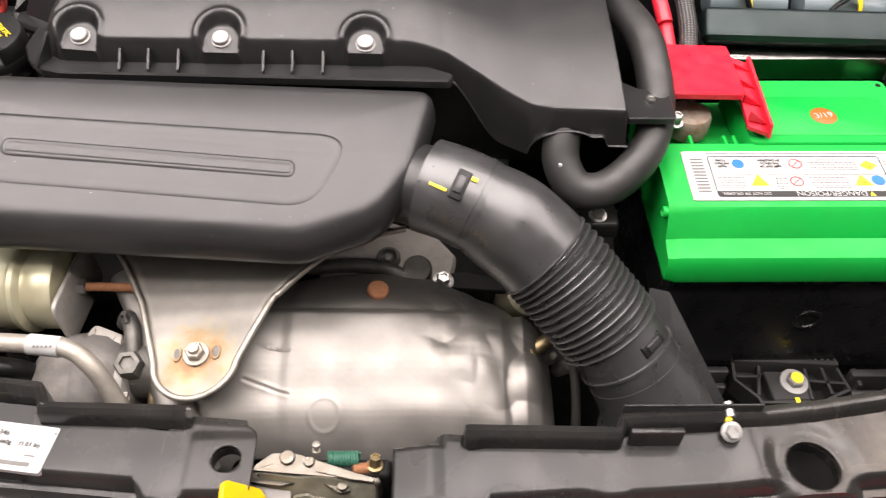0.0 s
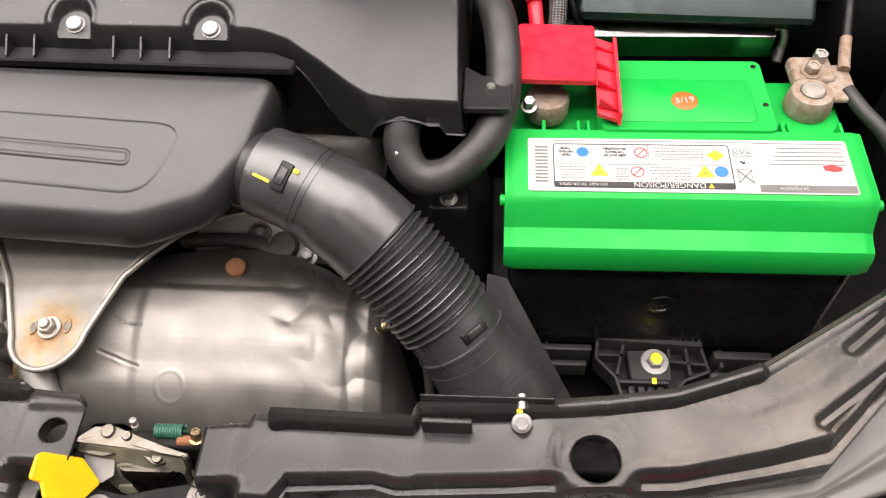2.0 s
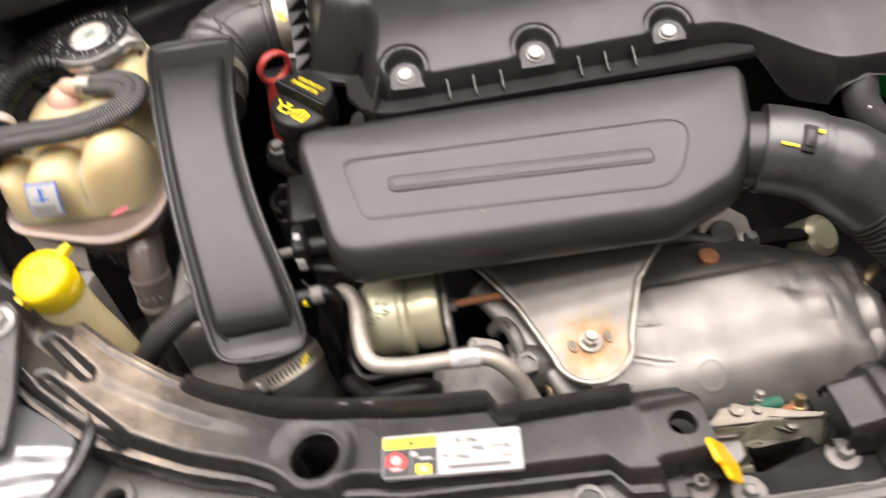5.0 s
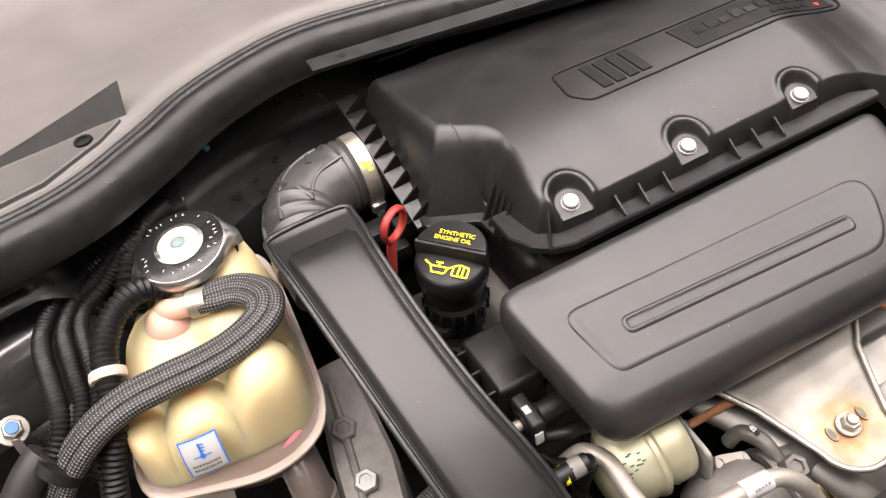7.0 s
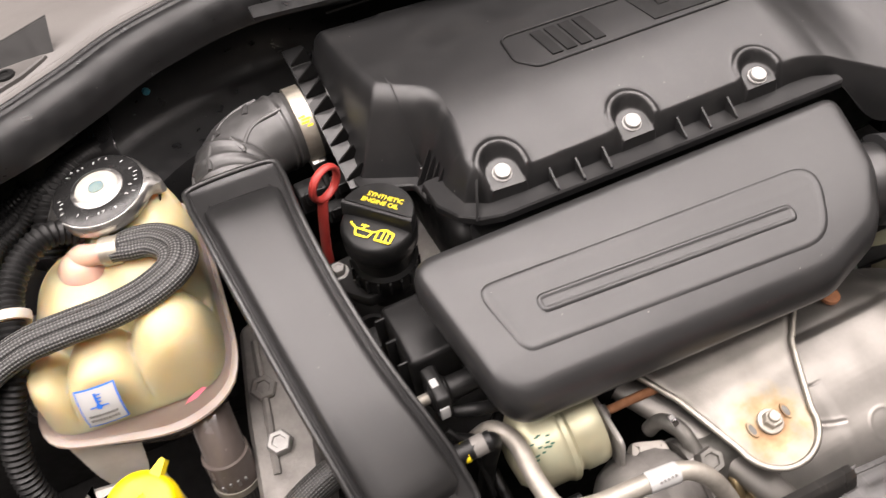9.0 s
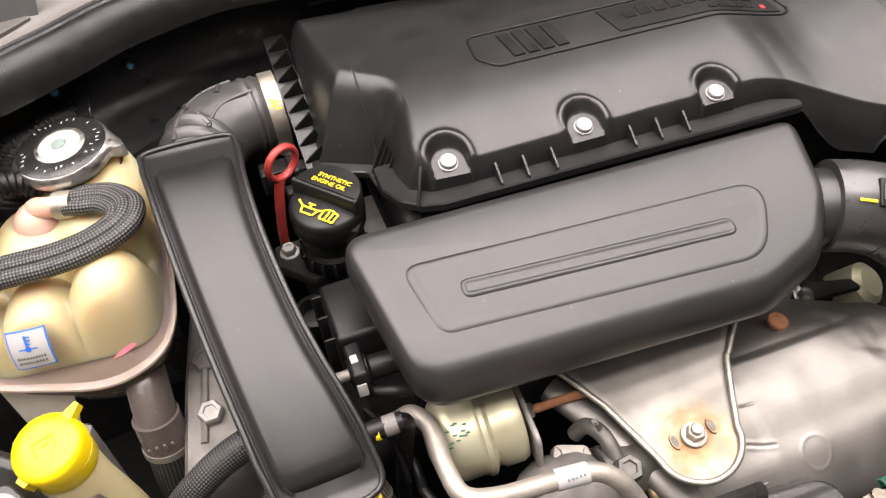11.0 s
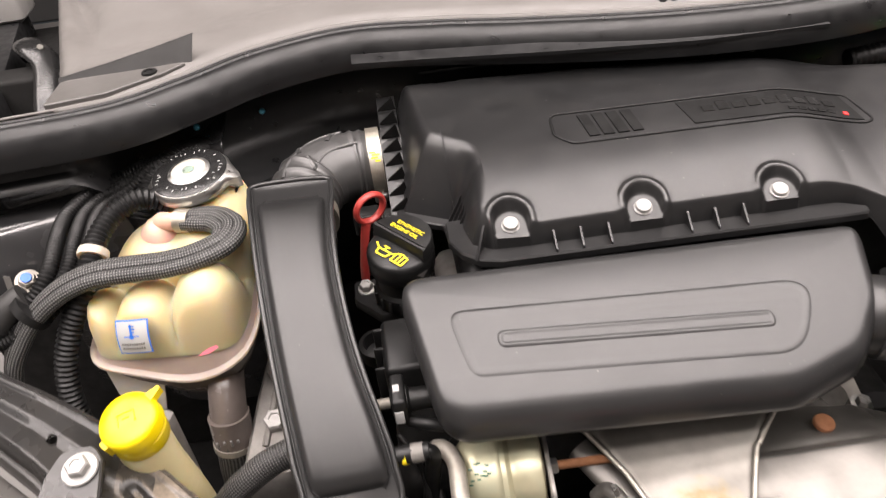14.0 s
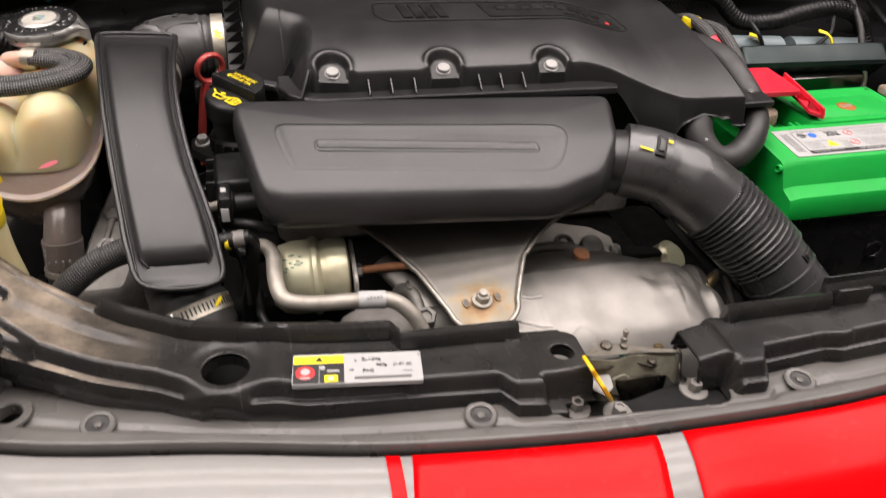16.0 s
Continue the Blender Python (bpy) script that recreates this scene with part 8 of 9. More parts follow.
    up = Vector((-0.05, -0.10, 1)).normalized()
    m = axis(c, up) @ Matrix.Scale(0.95, 4)
    bm = bmesh.new()
    lathe(bm, [(0.036, -0.05), (0.034, -0.03), (0.0315, -0.012), (0.0315, 0.0)], m, 36)
    part("filler_neck", bm, M_CREAM, t)
    bm = bmesh.new()
    lathe(bm, [(0.031, -0.016), (0.0368, -0.0155), (0.0382, -0.0125), (0.0372, -0.0095), (0.031, -0.009)], axis(c, Vector((-0.1, -0.2, 1)).normalized()), 40)
    part("gasket", bm, M_GLOSS, t)
    bm = bmesh.new()
    lathe(bm, [(0.031, -0.012), (0.031, 0.008)], m, 36)
    part("neck_thread", bm, M_PINK, t)
    bm = bmesh.new()
    prof, n = [(0.96, -0.002), (1.02, -0.001), (1.03, 0.006), (1.03, 0.0115), (0.98, 0.0145), (0.90, 0.0155), (0.72, 0.0165), (0.55, 0.0165), (0.545, 0.0175), (0.5, 0.0185)], 72
    rings = []
    for f, z in prof:
        ring_ = []
        for k in range(n):
            a = 2 * math.pi * k / n
            e = sum(math.exp(-((((a - o + math.pi) % (2 * math.pi)) - math.pi) / 0.2) ** 2) for o in (0.35, math.pi + 0.5))
            ear = 1 + 0.2 * e * ease(0.9, 1.0, f)
            drop = -0.007 * e if f > 0.95 else 0
            low = 0.005 * (1 - e) if z < 0.001 else 0
            ring_.append(m @ Vector((0.0375 * f * ear * math.cos(a), 0.0375 * f * ear * math.sin(a), z + drop + low)))
        rings.append(ring_)
    loft(bm, rings)
    cap = part("pressure_cap", bm, M_STEEL, t, "steel pressure cap with black printed ring")
    bm = bmesh.new()
    lathe(bm, [(0.0362, 0.0152), (0.034, 0.0162), (0.021, 0.0172), (0.0205, 0.0168)], m, 48, False, False)
    part("printed_ring", bm, M_GLOSS, cap)
    bm = bmesh.new()
    rnd = random.Random(2)
    for k in range(40):
        a = 2 * math.pi * (k + 0.5 * rnd.random()) / 40
        if rnd.random() < 0.38:
            continue
        q = m @ Euler((0, 0, a)).to_matrix().to_4x4() @ Matrix.Translation((0.0265 + 0.0065 * rnd.random(), 0, 0.01705)) @ Euler((0, radians(3.5), 0)).to_matrix().to_4x4()
        patch(bm, q, -0.0013, 0.0013, -0.0005, 0.0005)
        if rnd.random() < 0.5:
            patch(bm, q, -0.0013, -0.0006, -0.0012, 0.0009)
    tagged(part("print_mark", bm, M_WHITE, cap), kind="stuff")
    bm = bmesh.new()
    lathe(bm, [(0.0185, 0.0170), (0.0183, 0.0181), (0.0165, 0.0186), (0.012, 0.0188), (0.002, 0.0188)], m, 36)
    part("center_disc", bm, M_CORK, cap, "cream paper disc")
    bm = bmesh.new()
    lathe(bm, [(0.0062, 0.0186), (0.0058, 0.0193), (0.0035, 0.0195), (0.001, 0.0195)], m, 24)
    part("center_button", bm, M_CREAM, cap)
    # hose stub
    bm = bmesh.new()
    tube(bm, [(-0.578, 0.6185, 1.105), (-0.572, 0.6115, 1.111), (-0.565, 0.6065, 1.114), (-0.553, 0.602, 1.115)], 0, 18, 8, rf=lambda s, tt: 0.0105 - 0.0025 * ease(0.1, 0.6, s / tt))
    part("hose_stub", bm, M_PINK, t, "pink-stained hose stub")
    bm = bmesh.new()
    lathe(bm, [(0.026, 0), (0.0225, 0.012), (0.0175, 0.023), (0.0125, 0.0295), (0.007, 0.0325), (0.002, 0.0335)], axis((-0.580, 0.616, 1.081), (0.05, -0.12, 1)), 24)
    part("stub_dome", bm, M_PINK, t)
    # label on the front lobe, pink paint mark
    nrm = Vector((-0.12, -0.93, 0.42)).normalized()
    xax = Vector((1, -0.13, 0)).normalized()
    yax = nrm.cross(xax).normalized()
    lm = Matrix((xax, yax, nrm)).transposed().to_4x4()
    lm = lm @ Matrix.Scale(0.88, 4)
    lm.translation = Vector((-0.5925, 0.5025, 1.0775))
    bm = bmesh.new()
    rings = []
    for i in range(9):
        x = -0.0155 + 0.031 * i / 8
        rings.append([lm @ Vector((x, y, 0.0012 - 9.0 * x * x - 12 * y * y)) for y in (-0.0165, -0.008, 0, 0.008, 0.0165)])
    loft(bm, rings, False, False, False)
    lab = part("label", bm, M_BLUE, t, "white label with a blue edge and thermometer sign")

    def lab_z(x, y):
        return 0.0015 - 9.0 * x * x - 12 * y * y
    bm = bmesh.new()
    rings = []
    for i in range(9):
        x = -0.0143 + 0.0286 * i / 8
        rings.append([lm @ Vector((x, y, lab_z(x, y))) for y in (-0.0153, -0.008, 0, 0.008, 0.0153)])
    loft(bm, rings, False, False, False)
    part("label_paper", bm, M_WHITE, lab)
    bm = bmesh.new()
    for a in ((-0.001, 0.001, 0.001, 0.013), (0.001, 0.004, 0.011, 0.012), (0.001, 0.004, 0.008, 0.009), (0.001, 0.003, 0.005, 0.006), (-0.007, -0.002, 0.001, 0.002), (0.002, 0.007, 0.001, 0.002)):
        patch(bm, lm, *a, z=0.0019)
    disc(bm, lm, 0, 0.0012, 0.0022, 0.0019)
    part("thermometer_sign", bm, M_BLUE, lab)
    bm = bmesh.new()
    for y in (-0.0062, -0.0105):
        x = -0.011
        while x < 0.0105:
            w = 0.0011 + 0.0008 * rnd.random()
            patch(bm, lm, x, x + w, y - 0.001, y + 0.001, z=0.0014 - 9 * x * x - 12 * y * y + 0.0006)
            x += w + 0.0007
    part("small_print", bm, M_GREYINK, lab)
    bm = bmesh.new()
    pm = axis((-0.5365, 0.4975, 1.056), (0.1, -0.93, 0.3))
    flat_poly(bm, pm @ Euler((0, 0, 0)).to_matrix().to_4x4(), [(-0.009, -0.003), (0.0, -0.0025), (0.009, 0.001), (0.007, 0.0035), (0.0, 0.002), (-0.005, 0.0)], 0.0022)
    part("paint_mark", bm, M_PINKPAINT, t, "pink paint mark")
    # milky mounting web under the rim
    bm = bmesh.new()
    loft(bm, [[Vector((-0.637, 0.523 + o, 1.03)), Vector((-0.592, 0.519 + o, 1.008)), Vector((-0.596, 0.512 + o, 0.985)), Vector((-0.605, 0.51 + o, 0.955)), Vector((-0.622, 0.51 + o, 0.955)), Vector((-0.632, 0.516 + o, 0.99))] for o in (0, 0.0025)])
    part("mounting_web", bm, M_MILK, t, "milky plastic mounting web")
    # outlet below with its hose
    bm = bmesh.new()
    tube(bm, [(-0.541, 0.53, 1.0), (-0.541, 0.512, 0.99), (-0.542, 0.497, 0.972), (-0.543, 0.490, 0.95)], 0.0165, 22)
    part("outlet_spout", bm, M_TANKLOW, t)


coolant_tank()


def corrugated(name, label, pts, r, amp=0.0011, pitch=0.0052, mat=None, n=14):
    t = thing(name, tuple(pts[-1]), label, "hose")
    bm = bmesh.new()
    tube(bm, pts, r, n, 12, rf=lambda s, tt: r + amp * math.sin(2 * math.pi * s / pitch), step=pitch / 5)
    part("conduit", bm, mat or M_BLACK, t)
    return t


def hoses():
    # woven return hose curling over the tank
    t = thing("woven_hose", (-0.62, 0.55, 1.05), "black woven-sleeve coolant hose curling over the tank", "hose")
    path = [(-0.553, 0.602, 1.117), (-0.54, 0.600, 1.118), (-0.522, 0.594, 1.118), (-0.510, 0.577, 1.118), (-0.515, 0.561, 1.1165), (-0.536, 0.5515, 1.114), (-0.563, 0.549, 1.112), (-0.595, 0.549, 1.113), (-0.622, 0.548, 1.113), (-0.648, 0.545, 1.106), (-0.672, 0.540, 1.092), (-0.692, 0.534, 1.073), (-0.71, 0.526, 1.045), (-0.724, 0.518, 0.99), (-0.73, 0.51, 0.93)]
    fine = smooth_path(path, 8)
    for side in (-1, 0, 1):
        line = []
        for i, p in enumerate(fine):
            d = (fine[min(i + 1, len(fine) - 1)] - fine[max(i - 1, 0)]).normalized()
            lat = d.cross(Vector((0, 0, 1)))
            lat = lat.normalized() if lat.length > 0.2 else Vector((-0.8, 0.6, 0)).normalized()
            line.append(p + lat * side * (0.0045 + 0.0036 * ease(0, 10, i)) + Vector((0, 0, 0.0016 if side == 0 else -0.0012)))
        bm = bmesh.new()
        tube(bm, line, 0.0066, 16, smooth=False)
        part("braided_strand", bm, M_BRAID, t)
    bm = bmesh.new()
    tube(bm, [(-0.559, 0.6045, 1.115), (-0.546, 0.600, 1.1155)], 0.0108, 22, smooth=False)
    part("crimp_band", bm, M_BAND, t, "bright crimped metal band")
    bm = bmesh.new()
    tube(bm, [(-0.549, 0.6005, 1.1155), (-0.545, 0.5995, 1.1157)], 0.0095, 20, smooth=False)
    part("rubber_collar", bm, M_BLACK, t)
    # corrugated conduit down the tank's side
    t = corrugated("corrugated_conduit", "black corrugated conduit running down beside the tank", [(-0.570, 0.632, 1.118), (-0.590, 0.628, 1.129), (-0.611, 0.615, 1.127), (-0.625, 0.594, 1.119), (-0.630, 0.571, 1.109), (-0.638, 0.550, 1.094), (-0.653, 0.535, 1.071), (-0.664, 0.52, 1.043), (-0.667, 0.507, 1.012), (-0.662, 0.495, 0.97), (-0.655, 0.485, 0.9)], 0.0092, 0.0009, 0.0046)
    bm = bmesh.new()
    m = axis((-0.6285, 0.578, 1.1120), (0.15, 0.85, 0.4))
    lathe(bm, [(0.0105, -0.0035), (0.0128, -0.0035), (0.0133, 0), (0.0128, 0.0035), (0.0105, 0.0035)], m, 24)
    part("white_ring", bm, M_MILK, t, "white retaining ring")
    # pair of thinner conduits curving round the corner
    for o, r, pitch in ((0.0, 0.0066, 0.0036), (0.0165, 0.0058, 0.0034), (0.029, 0.0052, 0.0034)):
        k = o / 0.029
        corrugated("corrugated_conduit", "thin black corrugated conduit along the inner wing",
                   [(-0.568 + o * 0.3, 0.705, 1.115), (-0.592 + o * 0.3, 0.688 - o * 0.3, 1.128 + 0.004 * k), (-0.622 + o * 0.4, 0.684 - o * 0.8, 1.121), (-0.65 + o * 0.7, 0.671 - o * 0.7, 1.116), (-0.666 + o, 0.64 - o * 0.2, 1.115),
                    (-0.667 + o, 0.602, 1.112), (-0.668 + o * 0.9, 0.570, 1.105 - 0.004 * k), (-0.683 + o * 0.6, 0.550 - 0.2 * o, 1.092 - 0.008 * k), (-0.715, 0.543 - o * 0.5, 1.08 - 0.012 * k), (-0.78, 0.54 - o * 0.5, 1.07 - 0.014 * k)], r, 0.0007, pitch)
    corrugated("corrugated_conduit", "black corrugated conduit behind the pressure cap", [(-0.545, 0.735, 1.11), (-0.56, 0.712, 1.122), (-0.577, 0.688, 1.126), (-0.592, 0.665, 1.118), (-0.603, 0.645, 1.095)], 0.011, 0.0011, 0.0048)
    # clip holding the bundle
    t = thing("cable_clip", (-0.68, 0.54, 1.05), "black clip with a metal edge holding hoses together", "clip")
    bm = bmesh.new()
    m = axis((-0.679, 0.541, 1.090), (0.75, 0.25, 0.5)) @ Matrix.Diagonal((1.0, 1.0, 1.3, 1))
    lathe(bm, [(0.0155, -0.003), (0.018, -0.003), (0.018, 0.003), (0.0155, 0.003)], m, 24)
    part("band", bm, M_BLACK, t)
    bm = bmesh.new()
    loft(bm, [[Vector((-0.6975 + o, 0.549, 1.085)), Vector((-0.6925 + o, 0.547, 1.085)), Vector((-0.6915 + o, 0.556, 1.118)), Vector((-0.6965 + o, 0.558, 1.118))] for o in (0, 0.0015)])
    part("metal_tongue", bm, M_STEEL, t)
    bm = bmesh.new()
    tube(bm, [(-0.712, 0.538, 1.083), (-0.698, 0.545, 1.093), (-0.684, 0.551, 1.099)], 0.0125, 18)
    part("bundle_sleeve", bm, M_RUBBER, t)
    t = thing("wing_bolt", (-0.718, 0.62, 1.06), "steel bolt with blue paint on the inner wing", "bolt")
    hexhead(t, (-0.718, 0.622, 1.062), (0.3, -0.5, 0.8), 0.008, 0.008, 0.012, M_PIPE)
    bm = bmesh.new()
    lathe(bm, [(0.005, 0), (0.0046, 0.0006)], axis((-0.7145, 0.616, 1.0715), (0.3, -0.5, 0.8)), 12)
    part("paint_dab", bm, M_BLUE, t)
    # hose from the tank's outlet
    t = thing("tank_outlet_hose", (-0.543, 0.48, 0.9), "clear clamp and woven hose below the coolant tank", "hose")
    bm = bmesh.new()
    tube(bm, [(-0.5425, 0.494, 0.965), (-0.544, 0.488, 0.94), (-0.548, 0.484, 0.90), (-0.55, 0.484, 0.8)], 0.0165, 22)
    part("sleeve", bm, M_BRAID_FINE, t)
    bm = bmesh.new()
    tube(bm, [(-0.542, 0.4975, 0.976), (-0.5432, 0.4905, 0.943)], 0.0185, 24, smooth=False)
    part("clamp_band", bm, M_TANKLOW, t, "smoky clear plastic hose clamp")
    bm = bmesh.new()
    for k in range(4):
        block(bm, -0.5535 + 0.006 * k, -0.5515 + 0.006 * k, 0.4735, 0.4755, 0.959 + 0.004 * (k % 2), 0.966, 0.0003)
    part("clamp_print", bm, M_GREYINK, t)
    bm = bmesh.new()
    tube(bm, [(-0.5432, 0.4915, 0.949), (-0.5436, 0.4905, 0.943)], 0.0193, 24, smooth=False)
    part("steel_ring", bm, M_PIPE, t)
    # woven hose under the duct
    t = thing("woven_heater_hose", (-0.52, 0.42, 0.95), "black woven-sleeve hose passing under the charge air duct", "hose")
    bm = bmesh.new()
    tube(bm, [(-0.57, 0.43, 0.93), (-0.545, 0.415, 0.955), (-0.52, 0.412, 0.985), (-0.49, 0.418, 1.002), (-0.455, 0.425, 1.005), (-0.42, 0.425, 0.99)], 0.0115, 22, 12)
    part("sleeve", bm, M_BRAID_FINE, t)


hoses()


def washer_filler():
    t = thing("washer_filler", (-0.576, 0.425, 0.9), "washer fluid filler with a bright yellow snap cap", "washer filler")
    up = Vector((0.02, -0.08, 1)).normalized()
    c = Vector((-0.5835, 0.4275, 1.046))
    m = axis(c, up) @ Matrix.Scale(0.9, 4)
    bm = bmesh.new()
    base = [c - up * 0.005, c - up * 0.04 + Vector((0.0, 0.0, 0)), c - up * 0.09 + Vector((0.004, 0, 0)), c - up * 0.16 + Vector((0.006, 0, 0))]
    tube(bm, base, 0, 28, 8, rf=lambda s, tt: 0.0205 + 0.005 * s / tt)
    part("neck", bm, M_NECK, t)
    bm = bmesh.new()
    lathe(bm, [(0.0225, -0.006), (0.024, -0.004), (0.024, 0.008), (0.0225, 0.0095)], m, 40)
    part("cap_collar", bm, M_YELLOW, t)
    mt = m @ Matrix.Translation((0, 0, 0.012)) @ Euler((radians(9), radians(-9), 0)).to_matrix().to_4x4()
    bm = bmesh.new()
    lathe(bm, [(0.0235, -0.002), (0.0255, 0.0), (0.0255, 0.0115), (0.024, 0.0145), (0.021, 0.016), (0.015, 0.017), (0.004, 0.0172)], mt, 44)
    a = radians(28)
    loft(bm, [[mt @ Vector((r * math.cos(a + o), r * math.sin(a + o), z)) for r, o in ((0.023, -0.2), (0.035, -0.05), (0.035, 0.05), (0.023, 0.2))] for z in (0.008, 0.0155)])
    a = radians(205)
    loft(bm, [[mt @ Vector((r * math.cos(a + o), r * math.sin(a + o), z)) for r, o in ((0.023, -0.22), (0.029, -0.14), (0.029, 0.14), (0.023, 0.22))] for z in (-0.003, 0.010)])
    cap = part("snap_cap", bm, M_YELLOW, t)
    bm = bmesh.new()
    for x, y, w, h in ((-0.008, 0.004, 0.016, 0.0016), (-0.008, -0.006, 0.0016, 0.011), (0.0064, -0.006, 0.0016, 0.011), (-0.003, -0.001, 0.006, 0.0016)):
        block(bm, x, x + w, y, y + h, 0.0170, 0.0182, 0.0004, m=mt)
    part("cap_emboss", bm, M_YELLOW, cap)
    # milky tank wall below the coolant tank
    t = thing("washer_tank", (-0.6, 0.46, 0.9), "milky plastic washer tank wall below the coolant tank", "washer tank")
    bm = bmesh.new()
    slab(bm, rpoly([(-0.636, 0.47), (-0.590, 0.462), (-0.58, 0.49), (-0.64, 0.5)], 0.006), [(0.004, 0.85), (0, 0.86), (0, 1.0), (0.01, 1.012)])
    part("tank_wall", bm, M_CAST, t)


washer_filler()


def engine_mount():
    t = thing("engine_mount", (-0.5, 0.5, 0.9), "rough cast aluminium engine mount with hex bolts", "engine mount")
    bm = bmesh.new()
    slab(bm, rpoly([(-0.535, 0.44), (-0.485, 0.44), (-0.47, 0.50), (-0.465, 0.60), (-0.50, 0.60), (-0.52, 0.52)], 0.012), [(0.006, 0.88), (0, 0.89), (0, 0.955), (0.004, 0.96)], lambda x, y: 0.25 * (y - 0.48))
    part("casting", bm, M_MOUNT, t)
    for k in range(1):
        bm = bmesh.new()
        tube(bm, [(-0.512 + 0.012 * k, 0.47, 0.957), (-0.502 + 0.012 * k, 0.52, 0.971), (-0.492 + 0.01 * k, 0.58, 0.984)], 0.0035, 8)
        part("casting_rib", bm, M_MOUNT, t)
    hexhead(t, (-0.502, 0.491, 0.960), (0.0, -0.25, 1), 0.0105, 0.01, 0.0155, M_BOLT)
    hexhead(t, (-0.4985, 0.5385, 0.9725), (0.0, -0.25, 1), 0.0115, 0.007, 0.0, M_MOUNT)
    bm = bmesh.new()
    block(bm, -0.53, -0.45, 0.36, 0.46, 0.82, 0.9, 0.01)
    part("arm", bm, M_MOUNT, t)


engine_mount()


# ---- front: latch, rail hardware, labels, lamps ----
def latch():
    t = thing("bonnet_latch", (-0.07, 0.215, 0.92), "bonnet latch with zinc plates, green spring and yellow release lever", "latch")
    bm = bmesh.new()
    block(bm, -0.16, -0.008, 0.170, 0.255, 0.915, 0.922, 0.002)
    loft(bm, [[Vector((x, 0.168, 0.92)), Vector((x, 0.1695, 0.92)), Vector((x, 0.1695, 0.955)), Vector((x, 0.168, 0.955))] for x in (-0.16, -0.008)])
    part("tray", bm, M_DARK, t)
    bm = bmesh.new()
    slab(bm, rpoly([(-0.162, 0.177), (-0.006, 0.166), (-0.006, 0.214), (-0.036, 0.2115), (-0.07, 0.2045), (-0.091, 0.1995), (-0.11, 0.2032), (-0.162, 0.216)], 0.004), [(0.001, 0.958), (0, 0.959), (0, 0.9625), (0.0012, 0.964)])
    part("mounting_plate", bm, M_PLATE, t)
    for p in ((-0.1365, 0.199, 0.9638), (-0.0345, 0.1992, 0.9638), (-0.1064, 0.1868, 0.9638)):
        hexhead(t, p, (0, -0.1, 1), 0.0058, 0.008, 0.0118, M_MOUNT)
    bm = bmesh.new()
    block(bm, -0.118, -0.036, 0.232, 0.246, 0.922, 0.968, 0.003)
    part("case", bm, M_DARK, t)
    # stacked pressed plates with turned-down ends
    for name, out, z in (("upper_plate", [(-0.124, 0.2265), (-0.109, 0.2315), (-0.096, 0.2290), (-0.080, 0.2255), (-0.062, 0.2215), (-0.045, 0.2195), (-0.044, 0.2225), (-0.060, 0.2270), (-0.078, 0.2325), (-0.098, 0.2400), (-0.112, 0.2385), (-0.121, 0.2315)], 0.9835),
                         ("lower_plate", [(-0.127, 0.2245), (-0.106, 0.2215), (-0.094, 0.2255), (-0.078, 0.2225), (-0.068, 0.2165), (-0.061, 0.2185), (-0.062, 0.2225), (-0.078, 0.2285), (-0.094, 0.2325), (-0.126, 0.231)], 0.9740)):
        bm = bmesh.new()
        slab(bm, rpoly(out, 0.0025, 3), [(0.0004, z), (0, z + 0.0005), (0, z + 0.0022), (0.0006, z + 0.0028)], lambda x, y: 0.10 * (y - 0.23) + 0.0012 * math.sin(x * 150))
        part(name, bm, M_LATCH, t)
    bm = bmesh.new()
    block(bm, -0.1265, -0.1243, 0.2255, 0.2335, 0.9735, 0.9865, 0.0006)
    part("folded_end", bm, M_LATCH, t)
    bm = bmesh.new()
    tube(bm, [(-0.0455, 0.2215, 0.9855), (-0.0435, 0.219, 0.983), (-0.0432, 0.2165, 0.976), (-0.0445, 0.213, 0.972), (-0.0435, 0.2105, 0.966), (-0.0395, 0.2085, 0.9635)], 0.0024, 8, flat=0.5)
    part("turned_leg", bm, M_LATCH, t)
    for p, r, h in (((-0.1015, 0.2355, 0.9865), 0.005, 0.003), ((-0.0875, 0.2325, 0.9865), 0.0034, 0.0025), ((-0.0665, 0.2215, 0.9765), 0.0038, 0.0026), ((-0.083, 0.228, 0.977), 0.004, 0.002)):
        bm = bmesh.new()
        lathe(bm, [(r, 0), (r, h * 0.7), (r * 0.85, h), (r * 0.3, h * 1.05)], axis(p, (0, -0.1, 1)), 18)
        part("rivet", bm, M_LATCH, t)
    bm = bmesh.new()
    lathe(bm, [(0.0026, 0), (0.0026, 0.004), (0.0018, 0.0045), (0.0018, 0.008), (0.0026, 0.0085), (0.0024, 0.0105), (0.001, 0.011)], axis((-0.084, 0.2395, 0.9855), (0.1, 0.1, 1)), 14)
    part("spring_pin", bm, M_PIPE, t)
    bm = bmesh.new()
    tube(bm, [Vector((-0.0785 + 0.0205 * k / 176, 0.2445 + 0.0046 * math.cos(2 * math.pi * k / 16), 0.969 + 0.0046 * math.sin(2 * math.pi * k / 16))) for k in range(177)], 0.0010, 6, smooth=False)
    part("spring", bm, M_SPRING, t, "green coil spring")
    bm = bmesh.new()
    lathe(bm, [(0.003, 0), (0.004, 0.001), (0.004, 0.011), (0.003, 0.012)], axis((-0.062, 0.238, 0.967), (1, 0.05, 0)), 16)
    part("pivot_drum", bm, M_RUST, t, "rusty pivot drum")
    hexhead(t, (-0.0475, 0.2395, 0.968), (0.1, 0.2, 1), 0.0042, 0.008, 0.006, M_BRASS, "brass_stud")
